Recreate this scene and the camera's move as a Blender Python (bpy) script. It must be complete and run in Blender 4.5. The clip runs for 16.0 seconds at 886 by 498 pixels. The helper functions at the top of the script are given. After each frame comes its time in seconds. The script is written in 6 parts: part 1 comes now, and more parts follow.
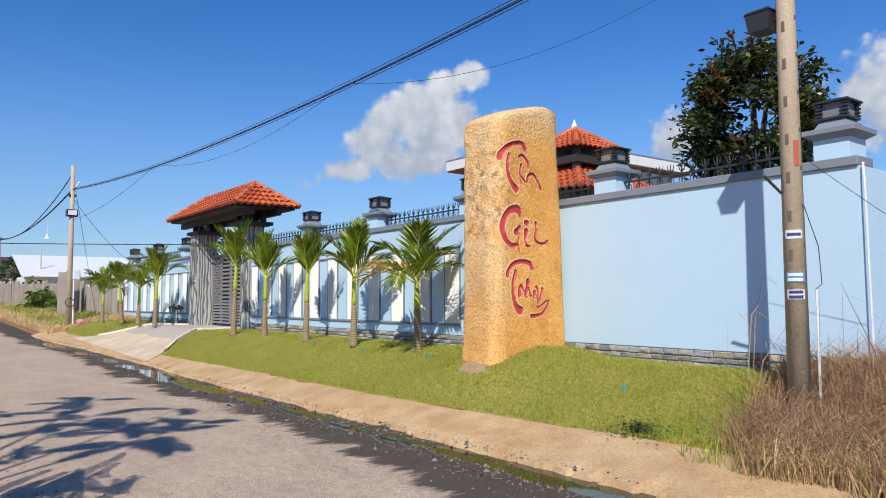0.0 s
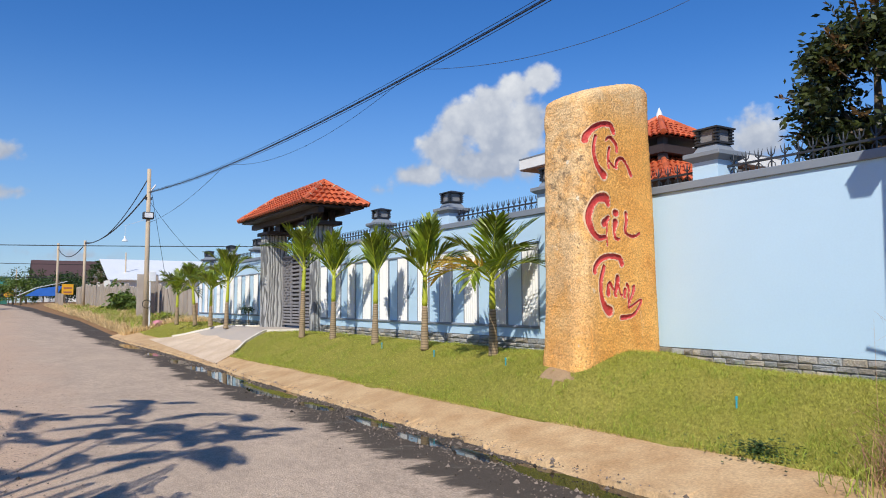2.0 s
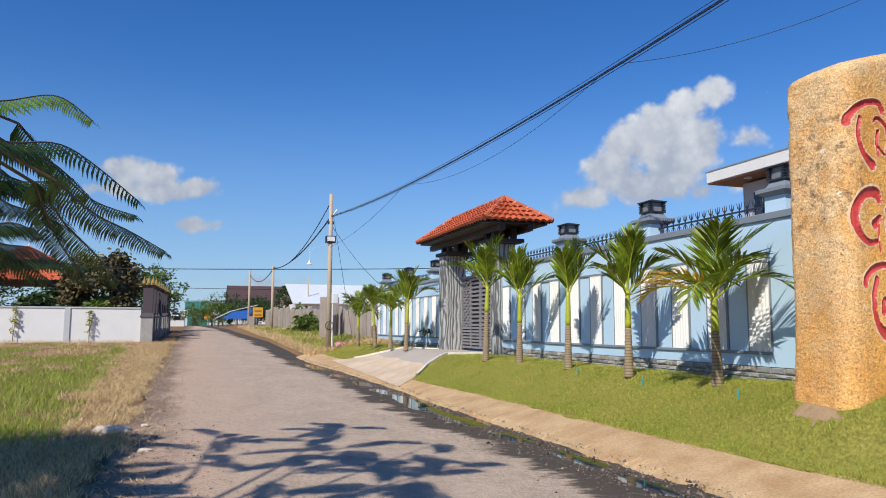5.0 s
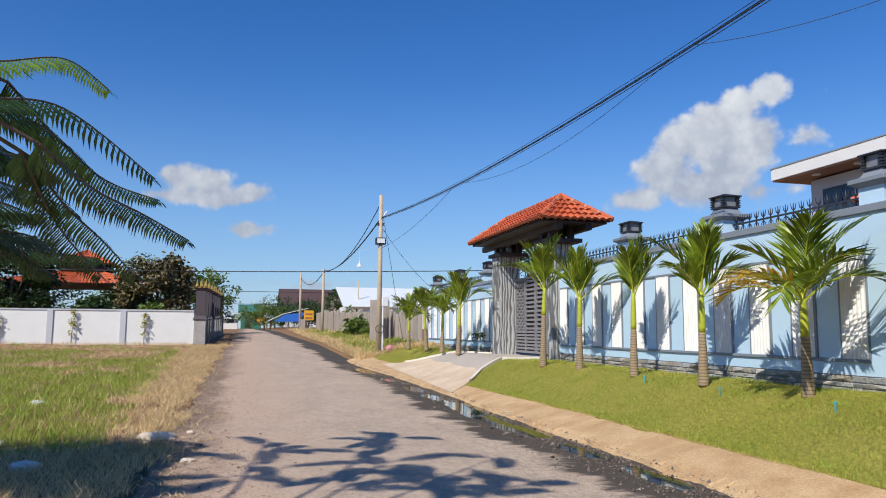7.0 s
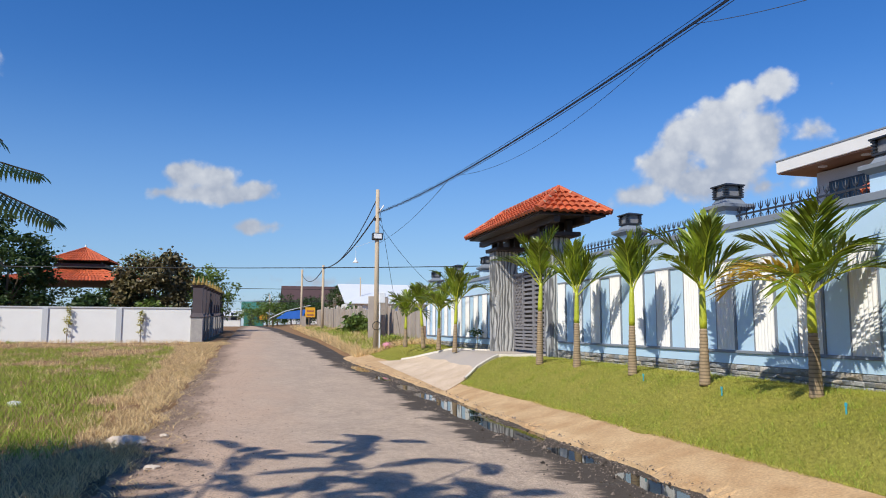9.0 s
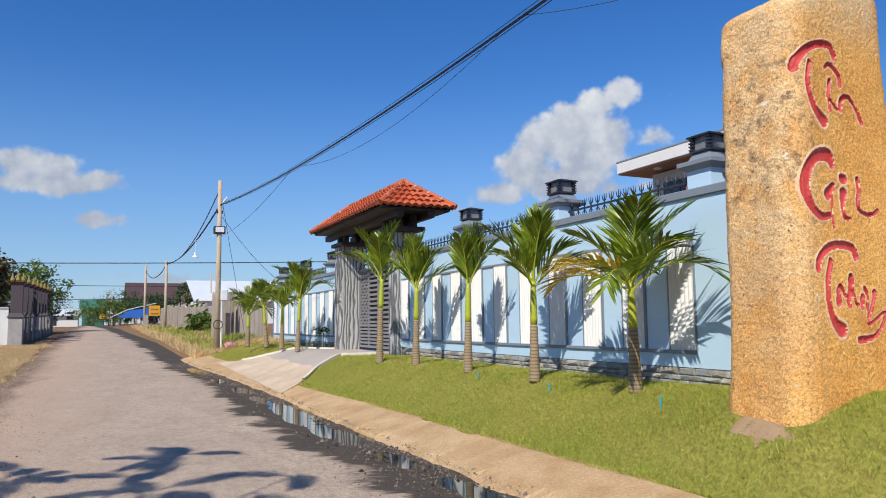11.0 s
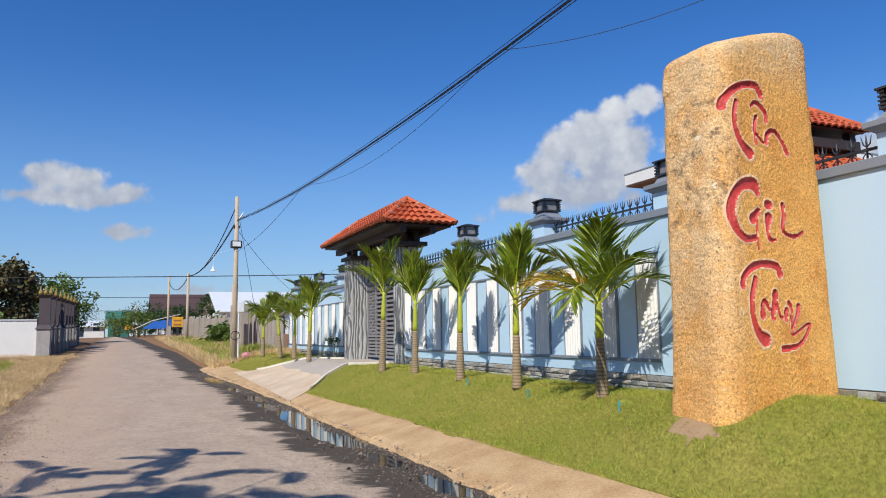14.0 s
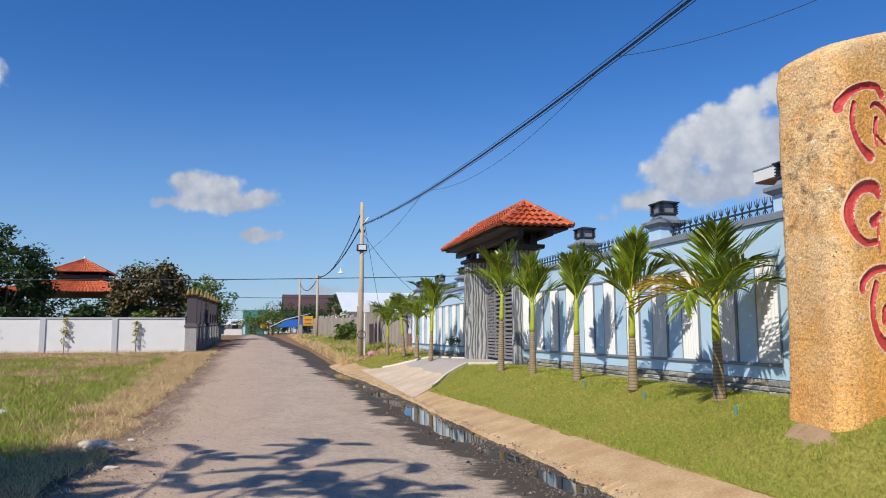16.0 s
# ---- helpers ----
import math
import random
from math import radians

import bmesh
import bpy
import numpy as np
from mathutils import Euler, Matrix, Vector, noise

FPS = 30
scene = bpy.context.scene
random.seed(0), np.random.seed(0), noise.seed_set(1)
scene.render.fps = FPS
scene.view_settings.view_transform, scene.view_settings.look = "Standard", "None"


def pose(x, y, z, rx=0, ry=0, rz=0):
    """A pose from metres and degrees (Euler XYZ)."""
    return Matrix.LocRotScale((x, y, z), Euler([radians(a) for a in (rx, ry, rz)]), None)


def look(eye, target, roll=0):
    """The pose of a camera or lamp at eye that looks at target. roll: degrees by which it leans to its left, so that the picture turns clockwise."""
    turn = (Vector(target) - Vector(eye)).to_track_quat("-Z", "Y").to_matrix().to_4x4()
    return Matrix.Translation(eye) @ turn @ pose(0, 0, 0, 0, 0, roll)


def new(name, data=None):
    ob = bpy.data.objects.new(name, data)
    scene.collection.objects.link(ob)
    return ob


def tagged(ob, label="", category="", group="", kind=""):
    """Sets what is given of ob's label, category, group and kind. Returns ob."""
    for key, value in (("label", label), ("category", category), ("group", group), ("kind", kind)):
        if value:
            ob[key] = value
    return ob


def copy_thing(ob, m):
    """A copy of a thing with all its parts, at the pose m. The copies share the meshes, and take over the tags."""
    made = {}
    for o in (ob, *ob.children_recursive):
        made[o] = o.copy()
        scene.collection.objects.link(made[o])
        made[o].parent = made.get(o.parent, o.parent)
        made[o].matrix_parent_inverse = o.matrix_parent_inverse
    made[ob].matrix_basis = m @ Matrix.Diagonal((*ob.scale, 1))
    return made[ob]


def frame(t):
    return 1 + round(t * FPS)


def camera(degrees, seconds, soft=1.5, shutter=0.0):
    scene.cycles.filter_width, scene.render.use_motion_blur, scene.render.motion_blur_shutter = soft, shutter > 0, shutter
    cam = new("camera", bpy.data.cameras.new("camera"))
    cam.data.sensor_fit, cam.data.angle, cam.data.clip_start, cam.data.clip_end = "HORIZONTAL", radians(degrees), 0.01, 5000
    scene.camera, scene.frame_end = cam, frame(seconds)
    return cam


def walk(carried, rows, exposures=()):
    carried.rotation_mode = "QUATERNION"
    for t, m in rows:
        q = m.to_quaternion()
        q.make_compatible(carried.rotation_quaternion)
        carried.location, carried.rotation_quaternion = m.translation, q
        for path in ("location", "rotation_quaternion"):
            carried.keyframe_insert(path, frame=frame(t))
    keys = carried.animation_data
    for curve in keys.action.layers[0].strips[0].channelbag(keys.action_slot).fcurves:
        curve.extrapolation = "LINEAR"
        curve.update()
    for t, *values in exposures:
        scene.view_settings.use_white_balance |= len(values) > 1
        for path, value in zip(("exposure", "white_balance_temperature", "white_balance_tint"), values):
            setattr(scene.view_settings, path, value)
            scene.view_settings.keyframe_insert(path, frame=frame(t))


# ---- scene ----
cam = camera(62.7, 16.0, soft=1.0)
PATH = [
    (0, (0.238, 0.018, 1.588), (1.447, 1.606, 1.723), -0.3),
    (0.5, (0.367, 0.257, 1.586), (1.557, 1.859, 1.722), -0.3),
    (1, (0.494, 0.416, 1.566), (1.656, 2.037, 1.704), -0.3),
    (1.5, (0.664, 0.581, 1.548), (1.78, 2.235, 1.691), -0.2),
    (2, (0.721, 0.803, 1.529), (1.768, 2.501, 1.675), -0.2),
    (2.5, (0.793, 1.06, 1.529), (1.752, 2.808, 1.684), -0.0),
    (3, (0.862, 1.261, 1.538), (1.728, 3.056, 1.7), 0.0),
    (3.5, (0.883, 1.414, 1.488), (1.665, 3.247, 1.661), 0.1),
    (4, (0.818, 1.664, 1.472), (1.536, 3.521, 1.661), 0.2),
    (4.5, (0.754, 1.811, 1.482), (1.427, 3.683, 1.683), 0.2),
    (5, (0.77, 1.957, 1.469), (1.405, 3.842, 1.682), 0.2),
    (7.5, (0.925, 2.784, 1.476), (1.413, 4.711, 1.694), 0.3),
    (8, (1.009, 2.924, 1.486), (1.49, 4.854, 1.7), 0.2),
    (10.5, (1.702, 3.347, 1.468), (2.387, 5.216, 1.667), -0.3),
    (11, (1.854, 3.455, 1.507), (2.703, 5.255, 1.707), -0.6),
    (11.5, (1.978, 3.43, 1.518), (3.007, 5.132, 1.721), -1.0),
    (12, (2.032, 3.292, 1.542), (3.185, 4.913, 1.749), -1.2),
    (12.5, (1.968, 3.168, 1.542), (3.132, 4.781, 1.753), -1.3),
    (13, (1.848, 2.955, 1.52), (2.925, 4.626, 1.739), -1.1),
    (13.5, (1.861, 2.781, 1.527), (2.798, 4.534, 1.752), -0.9),
    (14, (1.959, 2.54, 1.522), (2.753, 4.362, 1.749), -0.8),
    (14.5, (1.979, 2.398, 1.52), (2.648, 4.269, 1.752), -0.4),
    (15, (1.9, 2.283, 1.52), (2.481, 4.183, 1.753), -0.2),
    (15.5, (1.848, 2.224, 1.501), (2.373, 4.14, 1.736), -0.0),
    (16, (1.87, 2.118, 1.533), (2.352, 4.045, 1.764), -0.2),
]
walk(cam, [(t, look(eye, target, roll)) for t, eye, target, roll in PATH], exposures=[(0, -0.02), (5, -0.07), (8, -0.02), (11, -0.06), (13, -0.07), (16, -0.10)])

# ---------- world, sun, exposure ----------
SUN_H = Vector((0.745, 0.667, 0)).normalized()
SUN_EL = radians(43)
sun_way = Vector((SUN_H.x * math.cos(SUN_EL), SUN_H.y * math.cos(SUN_EL), -math.sin(SUN_EL)))
sun = new("sun", bpy.data.lights.new("sun", "SUN"))
sun.data.energy, sun.data.angle, sun.data.color = 5.0, radians(0.55), (1.0, 0.95, 0.86)
sun.matrix_world = look((-40, -40, 60), Vector((-40, -40, 60)) + sun_way)


def make_world():
    w = bpy.data.worlds.new("sky_world")
    scene.world = w
    w.use_nodes = True
    nt = w.node_tree
    N, L = nt.nodes, nt.links
    N.clear()
    out = N.new("ShaderNodeOutputWorld")
    bg = N.new("ShaderNodeBackground")
    sky = N.new("ShaderNodeTexSky")
    sky.sky_type, sky.sun_disc = "NISHITA", False
    sky.sun_elevation = SUN_EL
    sky.sun_rotation = math.atan2(-SUN_H.x, -SUN_H.y)
    sky.air_density, sky.dust_density, sky.ozone_density = 1.0, 0.0, 4.0
    bg.inputs["Strength"].default_value = 0.11
    hs = N.new("ShaderNodeHueSaturation")
    hs.inputs["Saturation"].default_value = 1.31
    hs.inputs["Value"].default_value = 1.22
    hs.inputs["Hue"].default_value = 0.512
    L.new(sky.outputs[0], hs.inputs["Color"])
    tc = N.new("ShaderNodeTexCoord")
    sep = N.new("ShaderNodeSeparateXYZ")
    L.new(tc.outputs["Generated"], sep.inputs[0])

    def op(kind, a, b=None, c=None):
        n = N.new("ShaderNodeMath")
        n.operation = kind
        for k, v in enumerate((a, b, c)):
            if v is None:
                continue
            if isinstance(v, (int, float)):
                n.inputs[k].default_value = v
            else:
                L.new(v, n.inputs[k])
        return n.outputs[0]

    az = op("ARCTAN2", sep.outputs[0], sep.outputs[1])
    el = op("ARCSINE", sep.outputs[2])
    haze = N.new("ShaderNodeMapRange")
    haze.interpolation_type = "SMOOTHSTEP"
    haze.inputs["From Min"].default_value, haze.inputs["From Max"].default_value = radians(-2), radians(20)
    haze.inputs["To Min"].default_value, haze.inputs["To Max"].default_value = 0.72, 0.0
    L.new(el, haze.inputs["Value"])
    veil = N.new("ShaderNodeMix")
    veil.data_type = "RGBA"
    L.new(haze.outputs[0], veil.inputs[0])
    L.new(hs.outputs[0], veil.inputs[6])
    veil.inputs[7].default_value = (2.05, 3.7, 6.5, 1)
    shape = None
    for a0, e0, wa, we, gain in CLOUDS:
        wa, we = wa * 1.35, we * 1.35
        da = op("MULTIPLY", op("SUBTRACT", az, radians(a0)), 1 / radians(wa))
        de = op("MULTIPLY", op("SUBTRACT", el, radians(e0)), 1 / radians(we))
        r = op("SQRT", op("ADD", op("MULTIPLY", da, da), op("MULTIPLY", de, de)))
        s = op("MULTIPLY", op("SUBTRACT", 1.0, r), gain)
        shape = s if shape is None else op("SMOOTH_MAX", shape, s, 0.3)
    nz = N.new("ShaderNodeTexNoise")
    nz.inputs["Scale"].default_value, nz.inputs["Detail"].default_value, nz.inputs["Roughness"].default_value = 22, 9, 0.6
    L.new(tc.outputs["Generated"], nz.inputs["Vector"])
    billow = N.new("ShaderNodeTexVoronoi")
    billow.feature = "SMOOTH_F1"
    billow.inputs["Scale"].default_value = 34
    billow.inputs["Smoothness"].default_value = 0.6
    billow.inputs["Detail"].default_value = 2.5
    L.new(tc.outputs["Generated"], billow.inputs["Vector"])
    puff = op("SUBTRACT", 0.45, billow.outputs["Distance"])
    dens = op("ADD", shape, op("ADD", op("MULTIPLY", op("SUBTRACT", nz.outputs[0], 0.5), 0.85), op("MULTIPLY", puff, 0.35)))
    mask = N.new("ShaderNodeMapRange")
    mask.interpolation_type = "SMOOTHSTEP"
    mask.inputs["From Min"].default_value, mask.inputs["From Max"].default_value = 0.14, 0.50
    mask.inputs["To Max"].default_value = 0.95
    L.new(dens, mask.inputs["Value"])
    shade = N.new("ShaderNodeTexNoise")
    shade.inputs["Scale"].default_value, shade.inputs["Detail"].default_value = 24, 5
    low = N.new("ShaderNodeMapping")
    low.inputs["Location"].default_value = (0.012, 0.012, -0.018)
    L.new(tc.outputs["Generated"], low.inputs["Vector"])
    L.new(low.outputs[0], shade.inputs["Vector"])
    lit = N.new("ShaderNodeMapRange")
    lit.inputs["From Min"].default_value, lit.inputs["From Max"].default_value = -0.35, 0.45
    thick = op("SUBTRACT", nz.outputs[0], shade.outputs[0])
    hgt = op("MULTIPLY", op("SUBTRACT", el, radians(11.0)), 2.8)
    L.new(op("ADD", op("ADD", op("MULTIPLY", thick, 0.9), op("MULTIPLY", puff, 0.5)), hgt), lit.inputs["Value"])
    tone = N.new("ShaderNodeMix")
    tone.data_type = "RGBA"
    L.new(lit.outputs[0], tone.inputs[0])
    tone.inputs[6].default_value, tone.inputs[7].default_value = (3.9, 4.35, 5.25, 1), (7.6, 7.8, 8.0, 1)
    mix = N.new("ShaderNodeMix")
    mix.data_type = "RGBA"
    L.new(mask.outputs[0], mix.inputs[0])
    L.new(veil.outputs[2], mix.inputs[6])
    L.new(tone.outputs[2], mix.inputs[7])
    L.new(mix.outputs[2], bg.inputs["Color"])
    L.new(bg.outputs[0], out.inputs["Surface"])


# cumulus: azimuth, elevation, half widths (degrees), fullness
CLOUDS = [
    (39.4, 17.2, 1.7, 1.5, 1.0), (37.6, 16.4, 1.9, 1.7, 1.0), (35.6, 15.2, 2.3, 1.9, 1.1), (33.4, 14.2, 2.4, 2.0, 1.1), (36.6, 13.0, 3.2, 2.8, 1.2),
    (32.0, 12.2, 2.6, 1.9, 1.1), (38.6, 14.0, 2.0, 2.6, 1.0), (34.6, 10.8, 5.2, 2.0, 1.0), (30.0, 10.0, 3.2, 1.4, 0.8), (38.8, 10.2, 3.0, 1.4, 0.7), (26.5, 8.8, 3.6, 1.0, 0.5),
    (41.9, 13.7, 1.6, 1.3, 0.7), (43.2, 16.8, 2.0, 0.9, 0.35),
    (-5.4, 11.2, 1.9, 1.2, 1.0), (-3.2, 11.0, 2.1, 1.2, 1.0), (-0.4, 10.3, 2.0, 1.0, 0.9), (-3.0, 9.9, 4.6, 0.95, 1.0), (-6.8, 9.8, 1.8, 0.7, 0.8),
    (-0.6, 7.5, 2.2, 0.9, 0.8), (0.9, 7.6, 1.6, 0.6, 0.6),
    (55.4, 11.4, 3.0, 2.6, 0.9), (69.5, 13.4, 4.6, 4.2, 1.0), (-19.6, 17.4, 2.4, 2.2, 0.9), (5.0, 3.4, 7.0, 1.0, 0.55), (44.0, 7.5, 3.0, 1.3, 0.6),
    (120, 14, 12, 5, 0.9), (-110, 13, 12, 5, 0.9),
]
make_world()


# ---------- mesh helpers ----------
class M:
    """Collects vertices and faces of one mesh."""

    def __init__(self):
        self.v, self.f = [], []

    def add(self, vs, fs):
        n = len(self.v)
        self.v += [tuple(p) for p in vs]
        self.f += [tuple(i + n for i in f) for f in fs]
        return self

    def box(self, x0, y0, z0, x1, y1, z1, b=0.0):
        if b:
            return self.bevel_box(x0, y0, z0, x1, y1, z1, b)
        vs = [(x, y, z) for z in (z0, z1) for y in (y0, y1) for x in (x0, x1)]
        return self.add(vs, [(0, 2, 3, 1), (4, 5, 7, 6), (0, 1, 5, 4), (2, 6, 7, 3), (0, 4, 6, 2), (1, 3, 7, 5)])

    def bevel_box(self, x0, y0, z0, x1, y1, z1, b):
        vs, ids = [], {}
        lo, hi = (x0, y0, z0), (x1, y1, z1)
        for c in range(8):
            s = [(c >> k) & 1 for k in range(3)]
            for a in range(3):
                p = []
                for k in range(3):
                    edge = hi[k] if s[k] else lo[k]
                    p.append(edge if k == a else edge + (-b if s[k] else b))
                ids[c, a] = len(vs)
                vs.append(p)
        fs = []
        for a in range(3):
            o = [k for k in range(3) if k != a]
            for s in (0, 1):
                q = []
                for u, w in ((0, 0), (1, 0), (1, 1), (0, 1)):
                    q.append(ids[(s << a) | (u << o[0]) | (w << o[1]), a])
                flip = (s == 0) != (a == 1)
                fs.append(tuple(reversed(q)) if flip else tuple(q))
        for a in range(3):
            o = [k for k in range(3) if k != a]
            for u in (0, 1):
                for w in (0, 1):
                    c0 = (u << o[0]) | (w << o[1])
                    c1 = c0 | (1 << a)
                    fs.append((ids[c0, o[0]], ids[c1, o[0]], ids[c1, o[1]], ids[c0, o[1]]))
        for c in range(8):
            fs.append((ids[c, 0], ids[c, 1], ids[c, 2]))
        return self.add(vs, fs)

    def prism(self, poly, axis, a, b):
        """A closed outline in the two other axes, drawn out along one axis from a to b."""
        def put(p, d):
            q = list(p)
            q.insert(axis, d)
            return q
        n = len(poly)
        vs = [put(p, a) for p in poly] + [put(p, b) for p in poly]
        fs = [tuple(range(n)), tuple(reversed(range(n, 2 * n)))]
        fs += [(i, i + n, (i + 1) % n + n, (i + 1) % n) for i in range(n)]
        return self.add(vs, fs)

    def tube(self, pts, radii, seg=8, cap=True):
        pts = [Vector(p) for p in pts]
        if not hasattr(radii, "__len__"):
            radii = [radii] * len(pts)
        vs, fs, side = [], [], None
        for i, p in enumerate(pts):
            d = (pts[min(i + 1, len(pts) - 1)] - pts[max(i - 1, 0)]).normalized()
            if side is None:
                side = d.orthogonal().normalized()
            side = (side - d * side.dot(d)).normalized()
            up = d.cross(side)
            for k in range(seg):
                a = 2 * math.pi * k / seg
                vs.append(p + (side * math.cos(a) + up * math.sin(a)) * radii[i])
        for i in range(len(pts) - 1):
            for k in range(seg):
                fs.append((i * seg + k, i * seg + (k + 1) % seg, (i + 1) * seg + (k + 1) % seg, (i + 1) * seg + k))
        if cap:
            fs.append(tuple(reversed(range(seg))))
            fs.append(tuple(range((len(pts) - 1) * seg, len(pts) * seg)))
        return self.add(vs, fs)

    def frustum(self, cx, cy, z0, z1, hx0, hy0, hx1, hy1):
        vs = [(cx + sx * hx0, cy + sy * hy0, z0) for sx, sy in ((-1, -1), (1, -1), (1, 1), (-1, 1))]
        vs += [(cx + sx * hx1, cy + sy * hy1, z1) for sx, sy in ((-1, -1), (1, -1), (1, 1), (-1, 1))]
        return self.add(vs, [(3, 2, 1, 0), (4, 5, 6, 7), (0, 1, 5, 4), (1, 2, 6, 5), (2, 3, 7, 6), (3, 0, 4, 7)])

    def quad(self, a, b, c, d):
        return self.add((a, b, c, d), [(0, 1, 2, 3)])

    def data(self, name, mat, smooth=False):
        me = bpy.data.meshes.new(name)
        me.from_pydata(self.v, [], self.f)
        if mat:
            me.materials.append(mat)
        if smooth:
            me.shade_smooth()
        me.update()
        return me


def part(name, m, mat, parent=None, label="", smooth=False):
    """One mesh object, under a thing or part where a parent is given."""
    me = m if isinstance(m, bpy.types.Mesh) else m.data(name, mat, smooth)
    ob = new(name, me)
    if parent is not None:
        ob.parent = parent
    return tagged(ob, label)


def thing(name, label, category, group="", kind="", at=(0, 0, 0), turn=0):
    ob = new(name)
    ob.empty_display_size = 0.2
    ob.matrix_basis = pose(*at, 0, 0, turn)
    return tagged(ob, label, category, group, kind)


def lerp_table(rows, u):
    for (a, b), (c, d) in zip(rows, rows[1:]):
        if u <= c:
            return b + (d - b) * max(0.0, (u - a) / (c - a))
    return rows[-1][1]


# ---------- materials ----------
def material(name, base, rough=0.8, metal=0.0, var=0.25, scale=6.0, fine=60.0, bump=0.3, second=None, blot=0.5,
             island=0.0, objvar=0.0, spec=0.5, coords="Object", bump_dist=0.01, fine_var=0.15, sheen=None):
    """A surface with blotches at one scale, grain at another, and fine relief."""
    mt = bpy.data.materials.new(name)
    mt.use_nodes = True
    nt = mt.node_tree
    N, L = nt.nodes, nt.links
    b = N["Principled BSDF"]
    tc = N.new("ShaderNodeTexCoord")
    big, small = N.new("ShaderNodeTexNoise"), N.new("ShaderNodeTexNoise")
    for n, s, d in ((big, scale, 6), (small, fine, 4)):
        n.inputs["Scale"].default_value, n.inputs["Detail"].default_value = s, d
        n.inputs["Roughness"].default_value = 0.6
        L.new(tc.outputs[coords], n.inputs["Vector"])
    ramp = N.new("ShaderNodeValToRGB")
    ramp.color_ramp.elements[0].position, ramp.color_ramp.elements[1].position = 0.5 - 0.5 * (1 - blot) - 0.05, 0.5 + 0.5 * (1 - blot) + 0.05
    c2 = second or tuple(c * (1 - var) for c in base)
    ramp.color_ramp.elements[0].color, ramp.color_ramp.elements[1].color = (*c2, 1), (*base, 1)
    L.new(big.outputs[0], ramp.inputs[0])
    col = ramp.outputs[0]

    def scale_by(col, source, lo, hi):
        mr = N.new("ShaderNodeMapRange")
        mr.inputs["To Min"].default_value, mr.inputs["To Max"].default_value = lo, hi
        L.new(source, mr.inputs["Value"])
        mx = N.new("ShaderNodeMix")
        mx.data_type, mx.blend_type = "RGBA", "MULTIPLY"
        mx.inputs[0].default_value = 1.0
        L.new(col, mx.inputs[6])
        L.new(mr.outputs[0], mx.inputs[7])
        return mx.outputs[2]

    col = scale_by(col, small.outputs[0], 1 - fine_var * 2, 1 + fine_var * 2)
    if island:
        g = N.new("ShaderNodeNewGeometry")
        col = scale_by(col, g.outputs["Random Per Island"], 1 - island, 1 + island)
    if objvar:
        oi = N.new("ShaderNodeObjectInfo")
        col = scale_by(col, oi.outputs["Random"], 1 - objvar, 1 + objvar)
    L.new(col, b.inputs["Base Color"])
    rr = N.new("ShaderNodeMapRange")
    rr.inputs["To Min"].default_value, rr.inputs["To Max"].default_value = max(0.02, rough - 0.12), min(1, rough + 0.12)
    L.new(big.outputs[0], rr.inputs["Value"])
    L.new(rr.outputs[0], b.inputs["Roughness"])
    b.inputs["Metallic"].default_value = metal
    b.inputs["Specular IOR Level"].default_value = spec
    if bump:
        bp = N.new("ShaderNodeBump")
        bp.inputs["Strength"].default_value, bp.inputs["Distance"].default_value = bump, bump_dist
        L.new(small.outputs[0], bp.inputs["Height"])
        L.new(bp.outputs[0], b.inputs["Normal"])
    return mt


MAT = {}
MAT["strip"] = material("sandy_concrete", (0.60, 0.42, 0.23), 0.9, scale=2.2, fine=40, second=(0.40, 0.235, 0.105), bump=0.6, blot=0.62, fine_var=0.28)
MAT["drive"] = material("driveway_concrete", (0.50, 0.42, 0.34), 0.85, scale=0.5, fine=50, second=(0.36, 0.32, 0.29), bump=0.25)
MAT["drive_apron"] = material("sandy_driveway_concrete", (0.68, 0.54, 0.40), 0.9, scale=1.3, fine=45, second=(0.47, 0.34, 0.22), bump=0.4, blot=0.55, fine_var=0.25)
MAT["soil"] = material("dry_soil", (0.30, 0.175, 0.095), 0.95, scale=1.0, fine=30, second=(0.20, 0.12, 0.06), bump=0.6, spec=0.1)
MAT["lawn_soil"] = material("lawn_turf", (0.205, 0.215, 0.036), 0.95, scale=1.3, fine=24, second=(0.29, 0.255, 0.06), bump=1.0, spec=0.1, fine_var=0.42, bump_dist=0.03)
MAT["blue"] = material("pale_blue_paint", (0.50, 0.68, 0.82), 0.7, var=0.06, scale=0.8, fine=40, bump=0.08, fine_var=0.02)
MAT["grey_paint"] = material("grey_paint", (0.22, 0.25, 0.29), 0.7, var=0.1, scale=2, fine=50, bump=0.1, fine_var=0.04)
MAT["white_panel"] = material("white_paint", (0.78, 0.77, 0.74), 0.65, var=0.06, scale=2, fine=40, bump=0.05, fine_var=0.02)
MAT["stone_base"] = material("grey_split_stone", (0.36, 0.33, 0.29), 0.85, scale=5, fine=40, second=(0.22, 0.21, 0.205), bump=0.7, objvar=0.35)
MAT["mortar"] = material("mortar", (0.25, 0.24, 0.22), 0.95, scale=5, fine=60)
MAT["red_letter"] = material("red_letter_paint", (0.58, 0.05, 0.04), 0.6, scale=5, fine=60, bump=0.2)
MAT["iron"] = material("dark_iron", (0.05, 0.055, 0.065), 0.45, metal=0.3, scale=8, fine=80, bump=0.1)
MAT["tile"] = material("orange_roof_tile", (0.55, 0.125, 0.04), 0.6, scale=3, fine=40, second=(0.42, 0.08, 0.03), bump=0.25, island=0.2)
